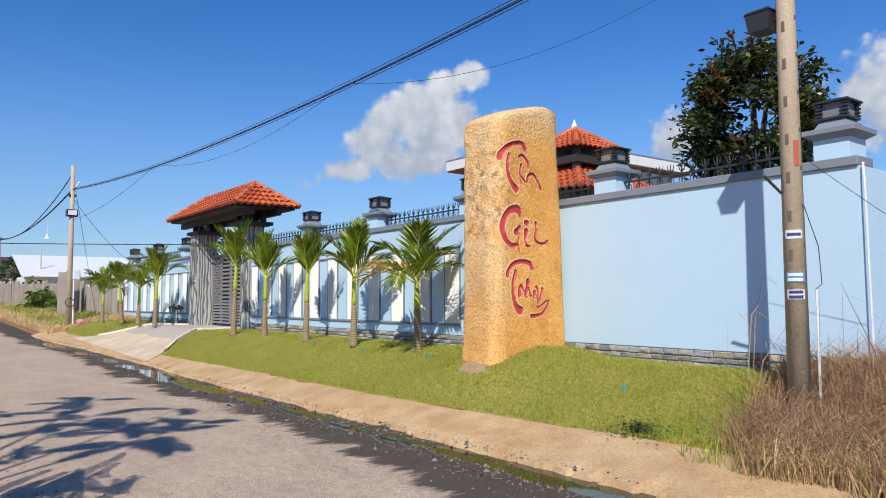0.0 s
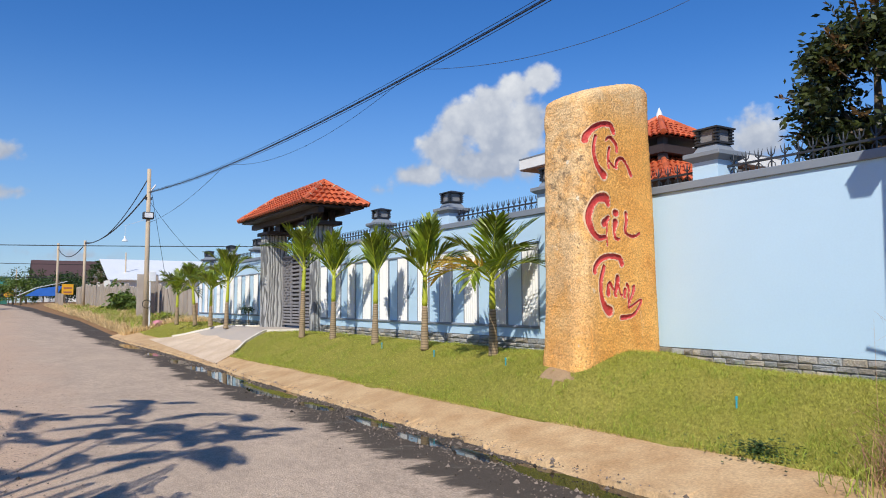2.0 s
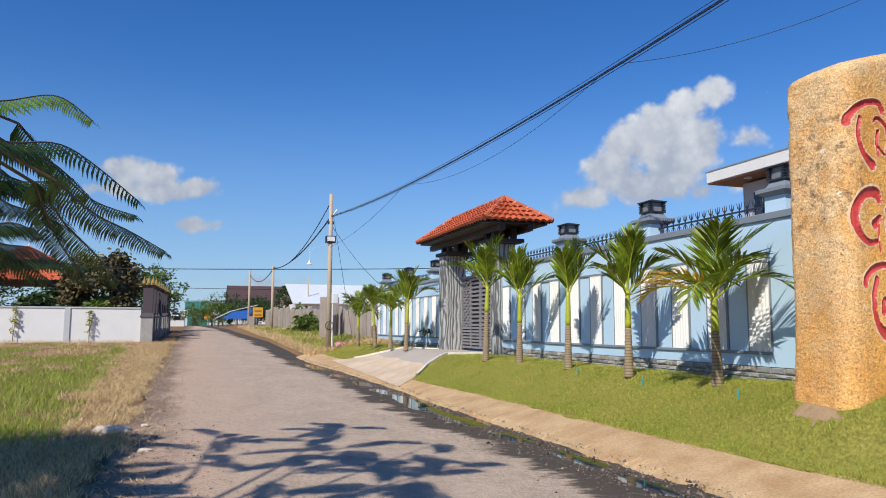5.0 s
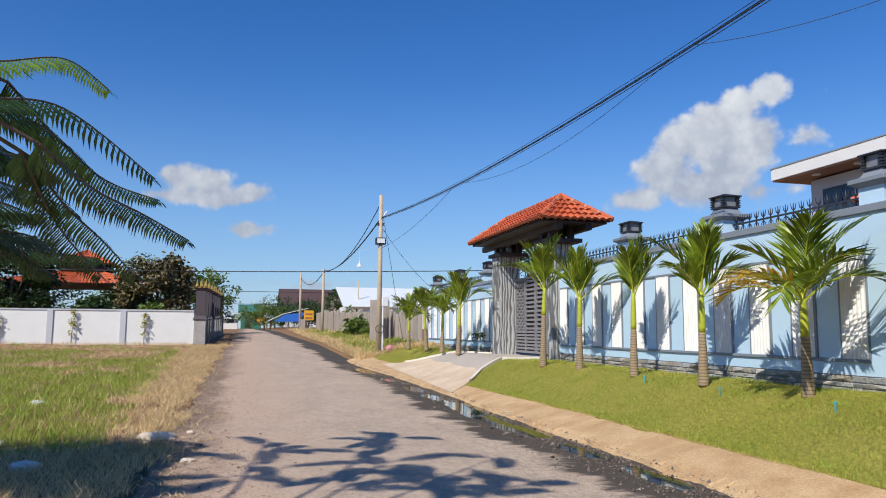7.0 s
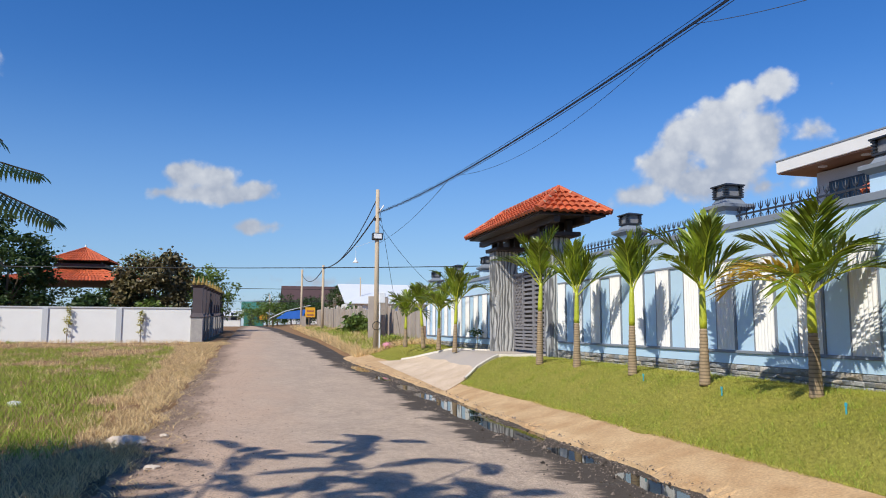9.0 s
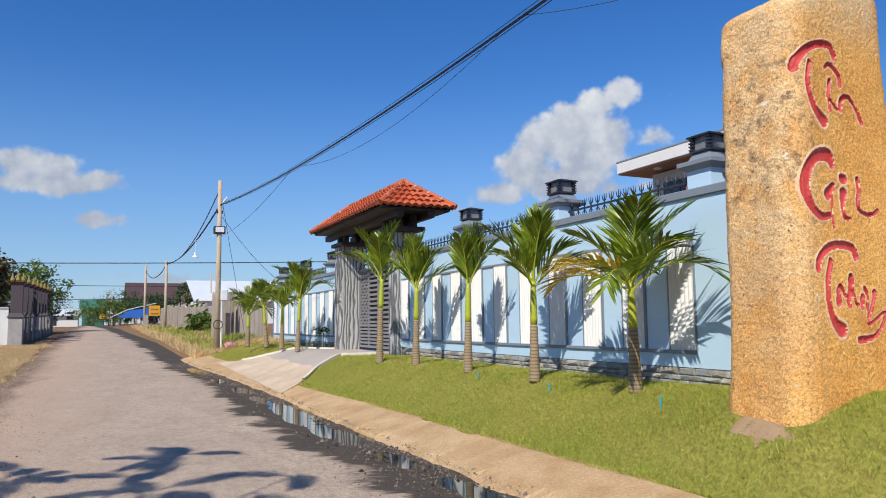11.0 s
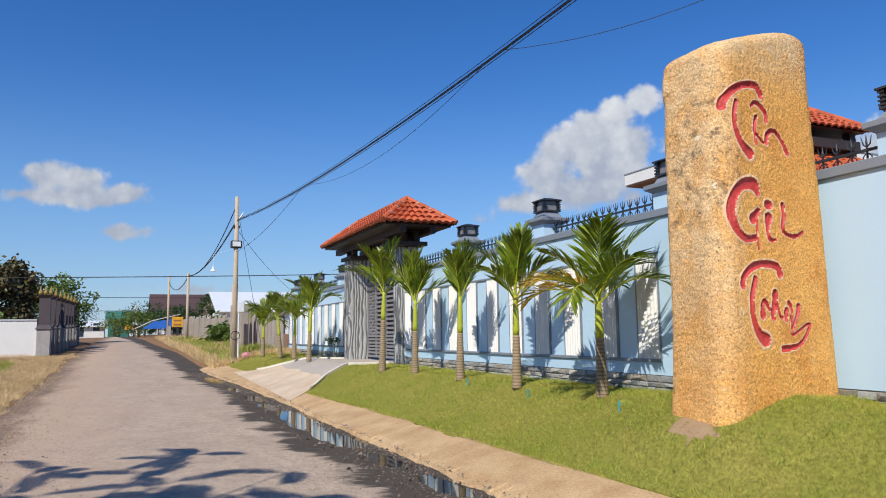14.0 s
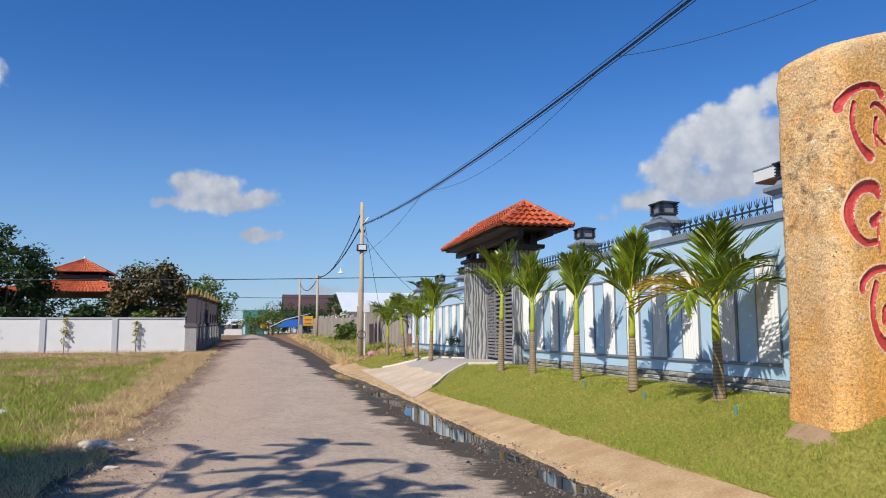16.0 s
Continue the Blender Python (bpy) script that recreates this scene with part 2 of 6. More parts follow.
MAT["ridge_mortar"] = material("pale_roof_mortar", (0.50, 0.33, 0.24), 0.9, scale=8, fine=50, bump=0.4)
MAT["dark_wood"] = material("dark_brown_timber", (0.05, 0.035, 0.03), 0.6, scale=6, fine=60, bump=0.2)
MAT["pole"] = material("weathered_concrete_pole", (0.56, 0.45, 0.32), 0.9, scale=2.5, fine=40, second=(0.41, 0.32, 0.22), bump=0.5)
MAT["cable"] = material("black_cable", (0.015, 0.015, 0.017), 0.6, scale=8, fine=80, bump=0)
MAT["leaf_palm"] = material("palm_leaf", (0.26, 0.315, 0.02), 0.36, scale=2.5, fine=30, second=(0.075, 0.13, 0.012), bump=0.1, island=0.5, blot=0.7)
MAT["palm_shaft"] = material("palm_crownshaft", (0.46, 0.46, 0.03), 0.45, scale=3, fine=30, second=(0.30, 0.36, 0.03), bump=0.1)
MAT["palm_trunk"] = material("ringed_palm_trunk", (0.40, 0.29, 0.17), 0.85, scale=6, fine=40, second=(0.27, 0.20, 0.12), bump=0.4)
MAT["white_wall"] = material("white_wall_paint", (0.78, 0.77, 0.73), 0.75, var=0.1, scale=1.5, fine=30, bump=0.1, fine_var=0.03)
MAT["leaf"] = material("dark_tree_leaf", (0.055, 0.10, 0.02), 0.5, scale=1.5, fine=20, second=(0.035, 0.065, 0.018), bump=0, island=0.4)
MAT["bark"] = material("tree_bark", (0.16, 0.12, 0.08), 0.9, scale=6, fine=40, bump=0.6)
MAT["concrete_fence"] = material("old_concrete_slab", (0.43, 0.37, 0.31), 0.9, scale=1.5, fine=25, second=(0.30, 0.25, 0.20), bump=0.3, objvar=0.15)


def translucent(mt, amount=0.35):
    """Lets light through thin leaves."""
    nt = mt.node_tree
    N, L = nt.nodes, nt.links
    b, out = N["Principled BSDF"], N["Material Output"]
    tr, mix = N.new("ShaderNodeBsdfTranslucent"), N.new("ShaderNodeMixShader")
    L.new(b.inputs["Base Color"].links[0].from_socket, tr.inputs["Color"])
    mix.inputs[0].default_value = amount
    L.new(b.outputs[0], mix.inputs[1])
    L.new(tr.outputs[0], mix.inputs[2])
    L.new(mix.outputs[0], out.inputs["Surface"])
    return mt


def stone_material():
    """Ochre field stone: grainy orange, paler weathered skin, dark pits and lichen."""
    mt = bpy.data.materials.new("ochre_stone")
    mt.use_nodes = True
    N, L = mt.node_tree.nodes, mt.node_tree.links
    b = N["Principled BSDF"]
    tc = N.new("ShaderNodeTexCoord")

    def nz(scale, detail=6, rough=0.6):
        n = N.new("ShaderNodeTexNoise")
        n.inputs["Scale"].default_value, n.inputs["Detail"].default_value, n.inputs["Roughness"].default_value = scale, detail, rough
        L.new(tc.outputs["Object"], n.inputs["Vector"])
        return n.outputs[0]

    def ramp(v, lo, hi):
        r = N.new("ShaderNodeMapRange")
        r.inputs["From Min"].default_value, r.inputs["From Max"].default_value = lo, hi
        L.new(v, r.inputs["Value"])
        return r.outputs[0]

    def mix(f, a, c, mode="MIX"):
        m = N.new("ShaderNodeMix")
        m.data_type, m.blend_type = "RGBA", mode
        if isinstance(f, float):
            m.inputs[0].default_value = f
        else:
            L.new(f, m.inputs[0])
        for s, v in ((6, a), (7, c)):
            if isinstance(v, tuple):
                m.inputs[s].default_value = (*v, 1)
            else:
                L.new(v, m.inputs[s])
        return m.outputs[2]

    def mul(a, c):
        m = N.new("ShaderNodeMath")
        m.operation = "MULTIPLY"
        L.new(a, m.inputs[0])
        L.new(c, m.inputs[1])
        return m.outputs[0]

    def big(a, c):
        m = N.new("ShaderNodeMath")
        m.operation = "MAXIMUM"
        L.new(a, m.inputs[0])
        L.new(c, m.inputs[1])
        return m.outputs[0]

    geo = N.new("ShaderNodeSeparateXYZ")
    L.new(tc.outputs["Object"], geo.inputs[0])
    col = mix(ramp(nz(2.2), 0.35, 0.68), (0.80, 0.43, 0.12), (0.70, 0.325, 0.07))
    west = ramp(geo.outputs[0], 6.98, 6.74)
    skin = big(mul(west, ramp(geo.outputs[2], 0.2, 2.4)), ramp(geo.outputs[2], 3.7, 4.1))
    col = mix(mul(skin, ramp(nz(3.0), 0.28, 0.56)), col, (0.74, 0.52, 0.28))
    # rusty runs over the carved face
    col = mix(mul(ramp(nz(1.1), 0.54, 0.72), ramp(geo.outputs[0], 6.8, 7.1)), col, (0.60, 0.24, 0.045))
    # crusty dark lichen down the weathered corner
    band = mul(mul(ramp(geo.outputs[0], 7.06, 6.88), ramp(geo.outputs[2], 1.9, 2.7)), ramp(geo.outputs[2], 4.05, 3.5))
    col = mix(mul(band, ramp(nz(8.5, 9, 0.75), 0.52, 0.66)), col, (0.15, 0.10, 0.065))
    # pits and pale chips of the weathered side
    col = mix(mul(west, ramp(nz(30, 4, 0.7), 0.60, 0.68)), col, (0.17, 0.10, 0.055))
    col = mix(mul(west, ramp(nz(5.5, 5), 0.66, 0.70)), col, (0.80, 0.70, 0.54))
    # pale vertical drip marks low on the face
    mp = N.new("ShaderNodeMapping")
    mp.inputs["Scale"].default_value = (16, 16, 1.3)
    L.new(tc.outputs["Object"], mp.inputs["Vector"])
    drip = N.new("ShaderNodeTexNoise")
    drip.inputs["Scale"].default_value, drip.inputs["Detail"].default_value = 1.0, 5
    L.new(mp.outputs[0], drip.inputs["Vector"])
    col = mix(mul(mul(ramp(drip.outputs[0], 0.60, 0.70), ramp(geo.outputs[2], 2.1, 1.3)), ramp(geo.outputs[0], 7.2, 7.6)), col, (0.84, 0.62, 0.36))
    grain = N.new("ShaderNodeTexVoronoi")
    grain.inputs["Scale"].default_value = 95
    L.new(tc.outputs["Object"], grain.inputs["Vector"])
    sp = N.new("ShaderNodeSeparateColor")
    L.new(grain.outputs["Color"], sp.inputs[0])
    col = mix(0.8, col, mix(ramp(sp.outputs[0], 0.0, 1.0), (0.64, 0.58, 0.52), (1.42, 1.37, 1.27)), "MULTIPLY")
    L.new(col, b.inputs["Base Color"])
    b.inputs["Roughness"].default_value = 0.88
    bp = N.new("ShaderNodeBump")
    bp.inputs["Strength"].default_value, bp.inputs["Distance"].default_value = 0.8, 0.018
    L.new(nz(38, 6, 0.75), bp.inputs["Height"])
    L.new(bp.outputs[0], b.inputs["Normal"])
    return mt


def veined_material():
    """Grey stone with flowing darker and paler veins."""
    mt = material("veined_grey_stone", (0.40, 0.40, 0.39), 0.7, scale=3, fine=30, second=(0.30, 0.30, 0.30), bump=0.2)
    N, L = mt.node_tree.nodes, mt.node_tree.links
    b = N["Principled BSDF"]
    tc = N.new("ShaderNodeTexCoord")
    mp = N.new("ShaderNodeMapping")
    mp.inputs["Scale"].default_value = (1.0, 1.0, 0.28)
    L.new(tc.outputs["Object"], mp.inputs["Vector"])
    w = N.new("ShaderNodeTexWave")
    w.wave_type, w.bands_direction = "BANDS", "X"
    w.inputs["Scale"].default_value, w.inputs["Distortion"].default_value = 3.2, 9.0
    w.inputs["Detail"].default_value, w.inputs["Detail Scale"].default_value = 2.0, 1.3
    L.new(mp.outputs[0], w.inputs["Vector"])
    r = N.new("ShaderNodeValToRGB")
    r.color_ramp.elements[0].color, r.color_ramp.elements[1].color = (0.38, 0.38, 0.38, 1), (1.25, 1.25, 1.22, 1)
    r.color_ramp.elements[0].position, r.color_ramp.elements[1].position = 0.1, 0.6
    L.new(w.outputs[0], r.inputs[0])
    m = N.new("ShaderNodeMix")
    m.data_type, m.blend_type = "RGBA", "MULTIPLY"
    m.inputs[0].default_value = 1.0
    L.new(b.inputs["Base Color"].links[0].from_socket, m.inputs[6])
    L.new(r.outputs[0], m.inputs[7])
    L.new(m.outputs[2], b.inputs["Base Color"])
    bp = N.new("ShaderNodeBump")
    bp.inputs["Strength"].default_value, bp.inputs["Distance"].default_value = 0.6, 0.02
    L.new(w.outputs[0], bp.inputs["Height"])
    L.new(bp.outputs[0], b.inputs["Normal"])
    return mt




def asphalt_material():
    """Worn asphalt: warm grey, dusty gravel towards one edge, wet grit towards the gutter."""
    mt = material("asphalt", (0.50, 0.385, 0.285), 0.92, scale=0.9, fine=65, bump=1.0, second=(0.41, 0.315, 0.235), blot=0.45, fine_var=0.5, spec=0.2)
    N, L = mt.node_tree.nodes, mt.node_tree.links
    b = N["Principled BSDF"]
    tc = N.new("ShaderNodeTexCoord")
    sep = N.new("ShaderNodeSeparateXYZ")
    L.new(tc.outputs["Object"], sep.inputs[0])

    def op(kind, a, c):
        n = N.new("ShaderNodeMath")
        n.operation = kind
        for k, v in enumerate((a, c)):
            if isinstance(v, (int, float)):
                n.inputs[k].default_value = v
            else:
                L.new(v, n.inputs[k])
        return n.outputs[0]

    def nz(scale, sx, sy, detail):
        mp = N.new("ShaderNodeMapping")
        mp.inputs["Scale"].default_value = (sx, sy, 1)
        L.new(tc.outputs["Object"], mp.inputs["Vector"])
        n = N.new("ShaderNodeTexNoise")
        n.inputs["Scale"].default_value, n.inputs["Detail"].default_value, n.inputs["Roughness"].default_value = scale, detail, 0.65
        L.new(mp.outputs[0], n.inputs["Vector"])
        return op("SUBTRACT", n.outputs[0], 0.5)

    def ramp(v, lo, hi):
        r = N.new("ShaderNodeMapRange")
        r.interpolation_type = "SMOOTHSTEP"
        r.inputs["From Min"].default_value, r.inputs["From Max"].default_value = lo, hi
        L.new(v, r.inputs["Value"])
        return r.outputs[0]

    def mix(f, a, colour):
        m = N.new("ShaderNodeMix")
        m.data_type = "RGBA"
        L.new(f, m.inputs[0])
        L.new(a, m.inputs[6])
        m.inputs[7].default_value = (*colour, 1)
        return m.outputs[2]

    col = b.inputs["Base Color"].links[0].from_socket
    mottle = N.new("ShaderNodeMix")
    mottle.data_type, mottle.blend_type = "RGBA", "MULTIPLY"
    mottle.inputs[0].default_value = 1.0
    L.new(col, mottle.inputs[6])
    L.new(op("ADD", 1.0, op("ADD", op("MULTIPLY", nz(14, 1, 0.6, 9), 0.9), op("MULTIPLY", nz(1.7, 1, 0.5, 4), 0.5))), mottle.inputs[7])
    col = mottle.outputs[2]
    curve = op("MULTIPLY", op("MAXIMUM", op("SUBTRACT", sep.outputs[1], 22), 0), 0.035)
    across = op("ADD", sep.outputs[0], curve)
    wet = ramp(op("ADD", op("ADD", across, op("MULTIPLY", nz(0.7, 0.5, 1.0, 8), 2.3)), op("MULTIPLY", nz(9, 0.5, 1.6, 5), 0.5)), 3.92, 4.16)
    dust = ramp(op("ADD", sep.outputs[0], op("MULTIPLY", nz(0.9, 1.0, 0.45, 8), 3.0)), 2.5, 0.1)
    speck = ramp(nz(26, 1, 1, 2), 0.12, 0.2)
    col = mix(op("MULTIPLY", dust, 0.85), col, (0.58, 0.40, 0.275))
    grit = op("MULTIPLY", dust, ramp(nz(38, 1, 1, 3), -0.02, 0.14))
    col = mix(op("MULTIPLY", grit, 0.55), col, (0.13, 0.105, 0.09))
    soil = ramp(op("ADD", sep.outputs[0], op("ADD", op("MULTIPLY", nz(0.7, 1.0, 0.5, 8), 2.2), op("MULTIPLY", nz(11, 1.0, 0.6, 5), 0.9))), 0.75, -0.05)
    col = mix(op("MULTIPLY", soil, 0.85), col, (0.20, 0.135, 0.09))
    col = mix(op("MULTIPLY", speck, 0.6), col, (0.42, 0.36, 0.30))
    col = mix(op("MULTIPLY", wet, 0.9), col, (0.045, 0.038, 0.032))
    damp = op("MULTIPLY", wet, ramp(nz(1.6, 0.7, 1.2, 6), 0.05, 0.2))
    L.new(col, b.inputs["Base Color"])
    old = b.inputs["Roughness"].links[0].from_socket
    r = op("SUBTRACT", old, op("MULTIPLY", damp, 0.45))
    L.new(r, b.inputs["Roughness"])
    return mt


MAT["asphalt"] = asphalt_material()
MAT["boulder"] = stone_material()
MAT["granite"] = veined_material()
for key in ("leaf_palm", "leaf"):
    translucent(MAT[key], 0.3)


def banded(mt, spacing, dark):
    """Rings round an upright trunk."""
    N, L = mt.node_tree.nodes, mt.node_tree.links
    b = N["Principled BSDF"]
    tc, w = N.new("ShaderNodeTexCoord"), N.new("ShaderNodeTexWave")
    w.wave_type, w.bands_direction = "BANDS", "Z"
    w.inputs["Scale"].default_value, w.inputs["Distortion"].default_value = 0.314 / spacing, 0.6
    L.new(tc.outputs["Object"], w.inputs["Vector"])
    r = N.new("ShaderNodeMapRange")
    r.inputs["From Min"].default_value, r.inputs["From Max"].default_value = 0.1, 0.45
    r.inputs["To Min"].default_value = dark
    L.new(w.outputs[0], r.inputs["Value"])
    m = N.new("ShaderNodeMix")
    m.data_type, m.blend_type = "RGBA", "MULTIPLY"
    m.inputs[0].default_value = 1.0
    L.new(b.inputs["Base Color"].links[0].from_socket, m.inputs[6])
    L.new(r.outputs[0], m.inputs[7])
    L.new(m.outputs[2], b.inputs["Base Color"])


banded(MAT["palm_trunk"], 0.045, 0.55)

# ---------- ground, road, lawn ----------
ROAD_Z = [(-60, 0), (15, 0), (29, 0.2), (41, 0.7), (70, 1.2), (110, 1.45), (300, 1.6), (900, 1.6)]
KERB_X = [(-60, 5.3), (5, 5.2), (18, 5.2), (24, 4.95), (30, 4.55), (45, 4.0), (60, 3.5), (110, 2.6), (900, 2.6)]
LEFT_X = [(-60, -0.2), (12, -0.1), (20, -0.27), (30, -0.25), (42, -0.1), (90, -0.35), (900, -0.4)]
LAWN_X = [(-60, 6.5), (3, 6.45), (6, 6.15), (9, 5.98), (15, 5.95), (18, 5.7), (26, 5.65), (31, 5.3), (45, 4.8), (900, 3.6)]
WALL_X = 8.1


def road_z(y):
    return lerp_table(ROAD_Z, y)


def kerb_x(y):
    return lerp_table(KERB_X, y)


def left_x(y):
    return lerp_table(LEFT_X, y)


def lawn_x(y):
    return lerp_table(LAWN_X, y)


def smooth01(u):
    u = min(1.0, max(0.0, u))
    return u * u * (3 - 2 * u)


POOLS = [(5.12, 3.3, 0.24, 0.8), (5.02, 4.5, 0.24, 0.9), (5.0, 5.9, 0.16, 0.55), (4.95, 7.05, 0.14, 0.4), (4.88, 8.1, 0.14, 0.5), (4.95, 9.5, 0.15, 0.6),
         (4.88, 11.2, 0.17, 0.6), (4.86, 13.1, 0.26, 0.7), (4.68, 14.4, 0.3, 0.9), (4.8, 16.2, 0.34, 1.2), (4.62, 18.2, 0.28, 0.7), (4.66, 20.1, 0.24, 0.8),
         (4.5, 22.6, 0.26, 0.9), (4.45, 26.2, 0.26, 1.3)]


def gutter(x, y, k):
    """How far the road sinks towards the gutter and into its puddles."""
    g = smooth01((x - k + 1.1) / 0.9)
    if g == 0:
        return 0.0
    d = 0.02 * g + g * (0.006 * noise.noise((x * 4, y * 3, 8)) + 0.006 * noise.noise((x * 11, y * 8, 9)) + 0.004 * noise.noise((x * 27, y * 21, 10)))
    for cx, cy, rx, ry in POOLS:
        q = ((x - cx) / rx) ** 2 + ((y - cy) / ry) ** 2
        if q < 2.2:
            d += 0.026 * (1 - q / 2.2)
    return d


def height(x, y):
    """The height of the walked-on surface."""
    z = road_z(y)
    k, l = kerb_x(y), lawn_x(y)
    if x < left_x(y):
        d = left_x(y) - x
        return z - 0.05 * smooth01(d / 0.8) + 0.05 * noise.noise((x * 0.7, y * 0.7, 0)) * smooth01(d / 2)
    if x < k:
        crown = 0.03 * (1 - ((x - left_x(y)) / (k - left_x(y)) * 2 - 1) ** 2)
        return z + crown + 0.006 * noise.noise((x * 0.6, y * 0.6, 3)) - gutter(x, y, k)
    if x < l:
        return z + 0.022 + 0.178 * (x - k) / (l - k) + 0.015 * noise.noise((x * 1.5, y * 0.8, 7))
    rise = lerp_table([(-60, 0.5), (2, 0.52), (5, 0.54), (31, 0.56), (36, 0.35), (900, 0.2)], y)
    far = lerp_table([(-60, 0), (15, 0), (29, 0.2), (36, 0.25), (900, 0.0)], y)
    u = min(1.0, (x - l) / 1.35)
    bank = 0.6 * u + 0.4 * smooth01(u)
    dx, dy = max(6.7 - x, 0, x - 8.1), max(7.45 - y, 0, y - 8.0)
    mound = (0.27 - 0.14 * smooth01((x - 6.6) / 1.4)) * math.exp(-(dx * dx + dy * dy) / 0.62) * smooth01((x - l) / 0.5)
    return z + 0.2 + (rise - far) * bank + mound + 0.02 * noise.noise((x * 0.9, y * 0.9, 11))


def steps(*spans):
    out = []
    for a, b, d in spans:
        n = max(1, round((b - a) / d))
        out += [a + (b - a) * i / n for i in range(n)]
    return out + [spans[-1][1]]


def grid_mesh(rows):
    m = M()
    w = len(rows[0])
    m.v = [p for r in rows for p in r]
    m.f = [(i * w + j, i * w + j + 1, (i + 1) * w + j + 1, (i + 1) * w + j) for i in range(len(rows) - 1) for j in range(w - 1)]
    return m


def sheet(name, xa, xb, ys, nx, lift, mat, label, category, skirt=0.0):
    rows = []
    us = [i / nx for i in range(nx + 1)] if name != "road" else steps((0, 0.76, 0.07), (0.76, 1, 0.0072))
    for y in ys:
        a, b = xa(y), xb(y)
        r = [(a + (b - a) * u, y) for u in us]
        most = kerb_x(y) - 0.01 if name == "road" else lawn_x(y) - 0.005
        r = [(x, y, height(min(max(x, a + 0.01), most), y) + lift) for x, y in r]
        if skirt:
            r = [(a - 0.05, y, r[0][2] - skirt)] + r
        rows.append(r)
    return tagged(part(name, grid_mesh(rows), mat, smooth=name == "road"), label, category, kind="structure")


def ground_drop(x, y):
    """The open ground lies a little below the laid surfaces."""
    z = height(x, y)
    if left_x(y) - 0.3 < x < lawn_x(y) + 0.3 and y < 400:
        return z - 0.12
    return z - 0.03


gx = steps((-900, -100, 100), (-100, -20, 8), (-20, -8, 1), (-8, 9.5, 0.3), (9.5, 30, 3), (30, 100, 10), (100, 900, 100))
gy = steps((-300, -20, 40), (-20, -4, 2), (-4, 46, 0.4), (46, 120, 4), (120, 300, 30), (300, 900, 100))
tagged(part("ground", grid_mesh([[(x, y, ground_drop(x, y)) for x in gx] for y in gy]), MAT["soil"], smooth=True),
       "dry reddish soil with patches of grass", "ground", kind="structure")
road_ys = steps((-20, 0, 1), (0, 20, 0.06), (20, 28, 0.1), (28, 50, 0.3), (50, 400, 7))
tagged(sheet("road", lambda y: left_x(y) + (0.22 * noise.noise((y * 0.55, 0, 41)) + 0.12 * noise.noise((y * 2.3, 0, 42)) + 0.06 * noise.noise((y * 7, 0, 43))) * min(1.0, 14 / max(y, 1)), lambda y: kerb_x(y) + 0.2, road_ys, 14, 0.0, MAT["asphalt"], "worn grey asphalt village road", "road"))
strip_ys = steps((2.4, 22, 0.05), (22, 31, 0.1))
sheet("pavement", lambda y: kerb_x(y) + 0.10 * noise.noise((y * 1.1, 0, 31)) + 0.05 * noise.noise((y * 4, 0, 32)) + 0.022 * noise.noise((y * 10, 0, 33)), lambda y: lawn_x(y) + 0.25, strip_ys, 5, 0.0, MAT["strip"], "sandy concrete gutter strip with a broken edge", "pavement", skirt=0.16)


def drive_south(x):
    return lerp_table([(5.0, 18.3), (5.7, 18.7), (6.3, 19.6), (7.0, 20.1), (8.5, 19.4)], x)


def drive_north(x):
    return lerp_table([(5.0, 27.8), (5.7, 26.3), (6.6, 24.9), (7.8, 23.6), (8.5, 23.4)], x)


MAT["kerb_pale"] = material("pale_concrete", (0.76, 0.69, 0.58), 0.9, scale=3, fine=50, bump=0.3)
xs = steps((5.24, 8.9, 0.12))


def ramp_rows(cols):
    rows = []
    for x in cols:
        a, b = drive_south(x), drive_north(x)
        r = [(x, a, height(x, a) - 0.25)]
        for i in range(25):
            y = a + (b - a) * i / 24
            xx = max(x + 0.12 * noise.noise((y * 0.9, 0, 71)) * (5.5 < x < 8), kerb_x(y) + 0.01)
            r.append((xx, y, height(max(xx, kerb_x(y) + 0.02), y) + 0.008 + 0.027 * smooth01((xx - 5.3) / 0.5)))
        r.append((x, b, height(x, b) - 0.25))
        rows.append(list(reversed(r)))
    return grid_mesh(rows)


split = [x for x in xs if x < 6.4]
tagged(part("driveway", ramp_rows(xs[len(split) - 1:]), MAT["drive"]), "grey concrete driveway slab before the gate", "driveway", kind="structure")
tagged(part("driveway_apron", ramp_rows(split), MAT["drive_apron"]), "sandy pale concrete apron sloping to the road", "driveway", kind="structure")


for nm, edge_y, sgn in (("kerb_south", drive_south, -1), ("kerb_north", drive_north, 1)):
    rows = []
    for x in steps((5.8, 7.9, 0.1)):
        y = edge_y(x)
        z = height(x, y) + 0.075
        rows.append([(x, y - 0.085, z - 0.14), (x, y - 0.075, z), (x, y + 0.075, z), (x, y + 0.085, z - 0.14)])
    tagged(part(nm, grid_mesh([list(reversed(r)) for r in rows]), MAT["kerb_pale"]), "pale concrete border of the driveway", "kerb", kind="structure")


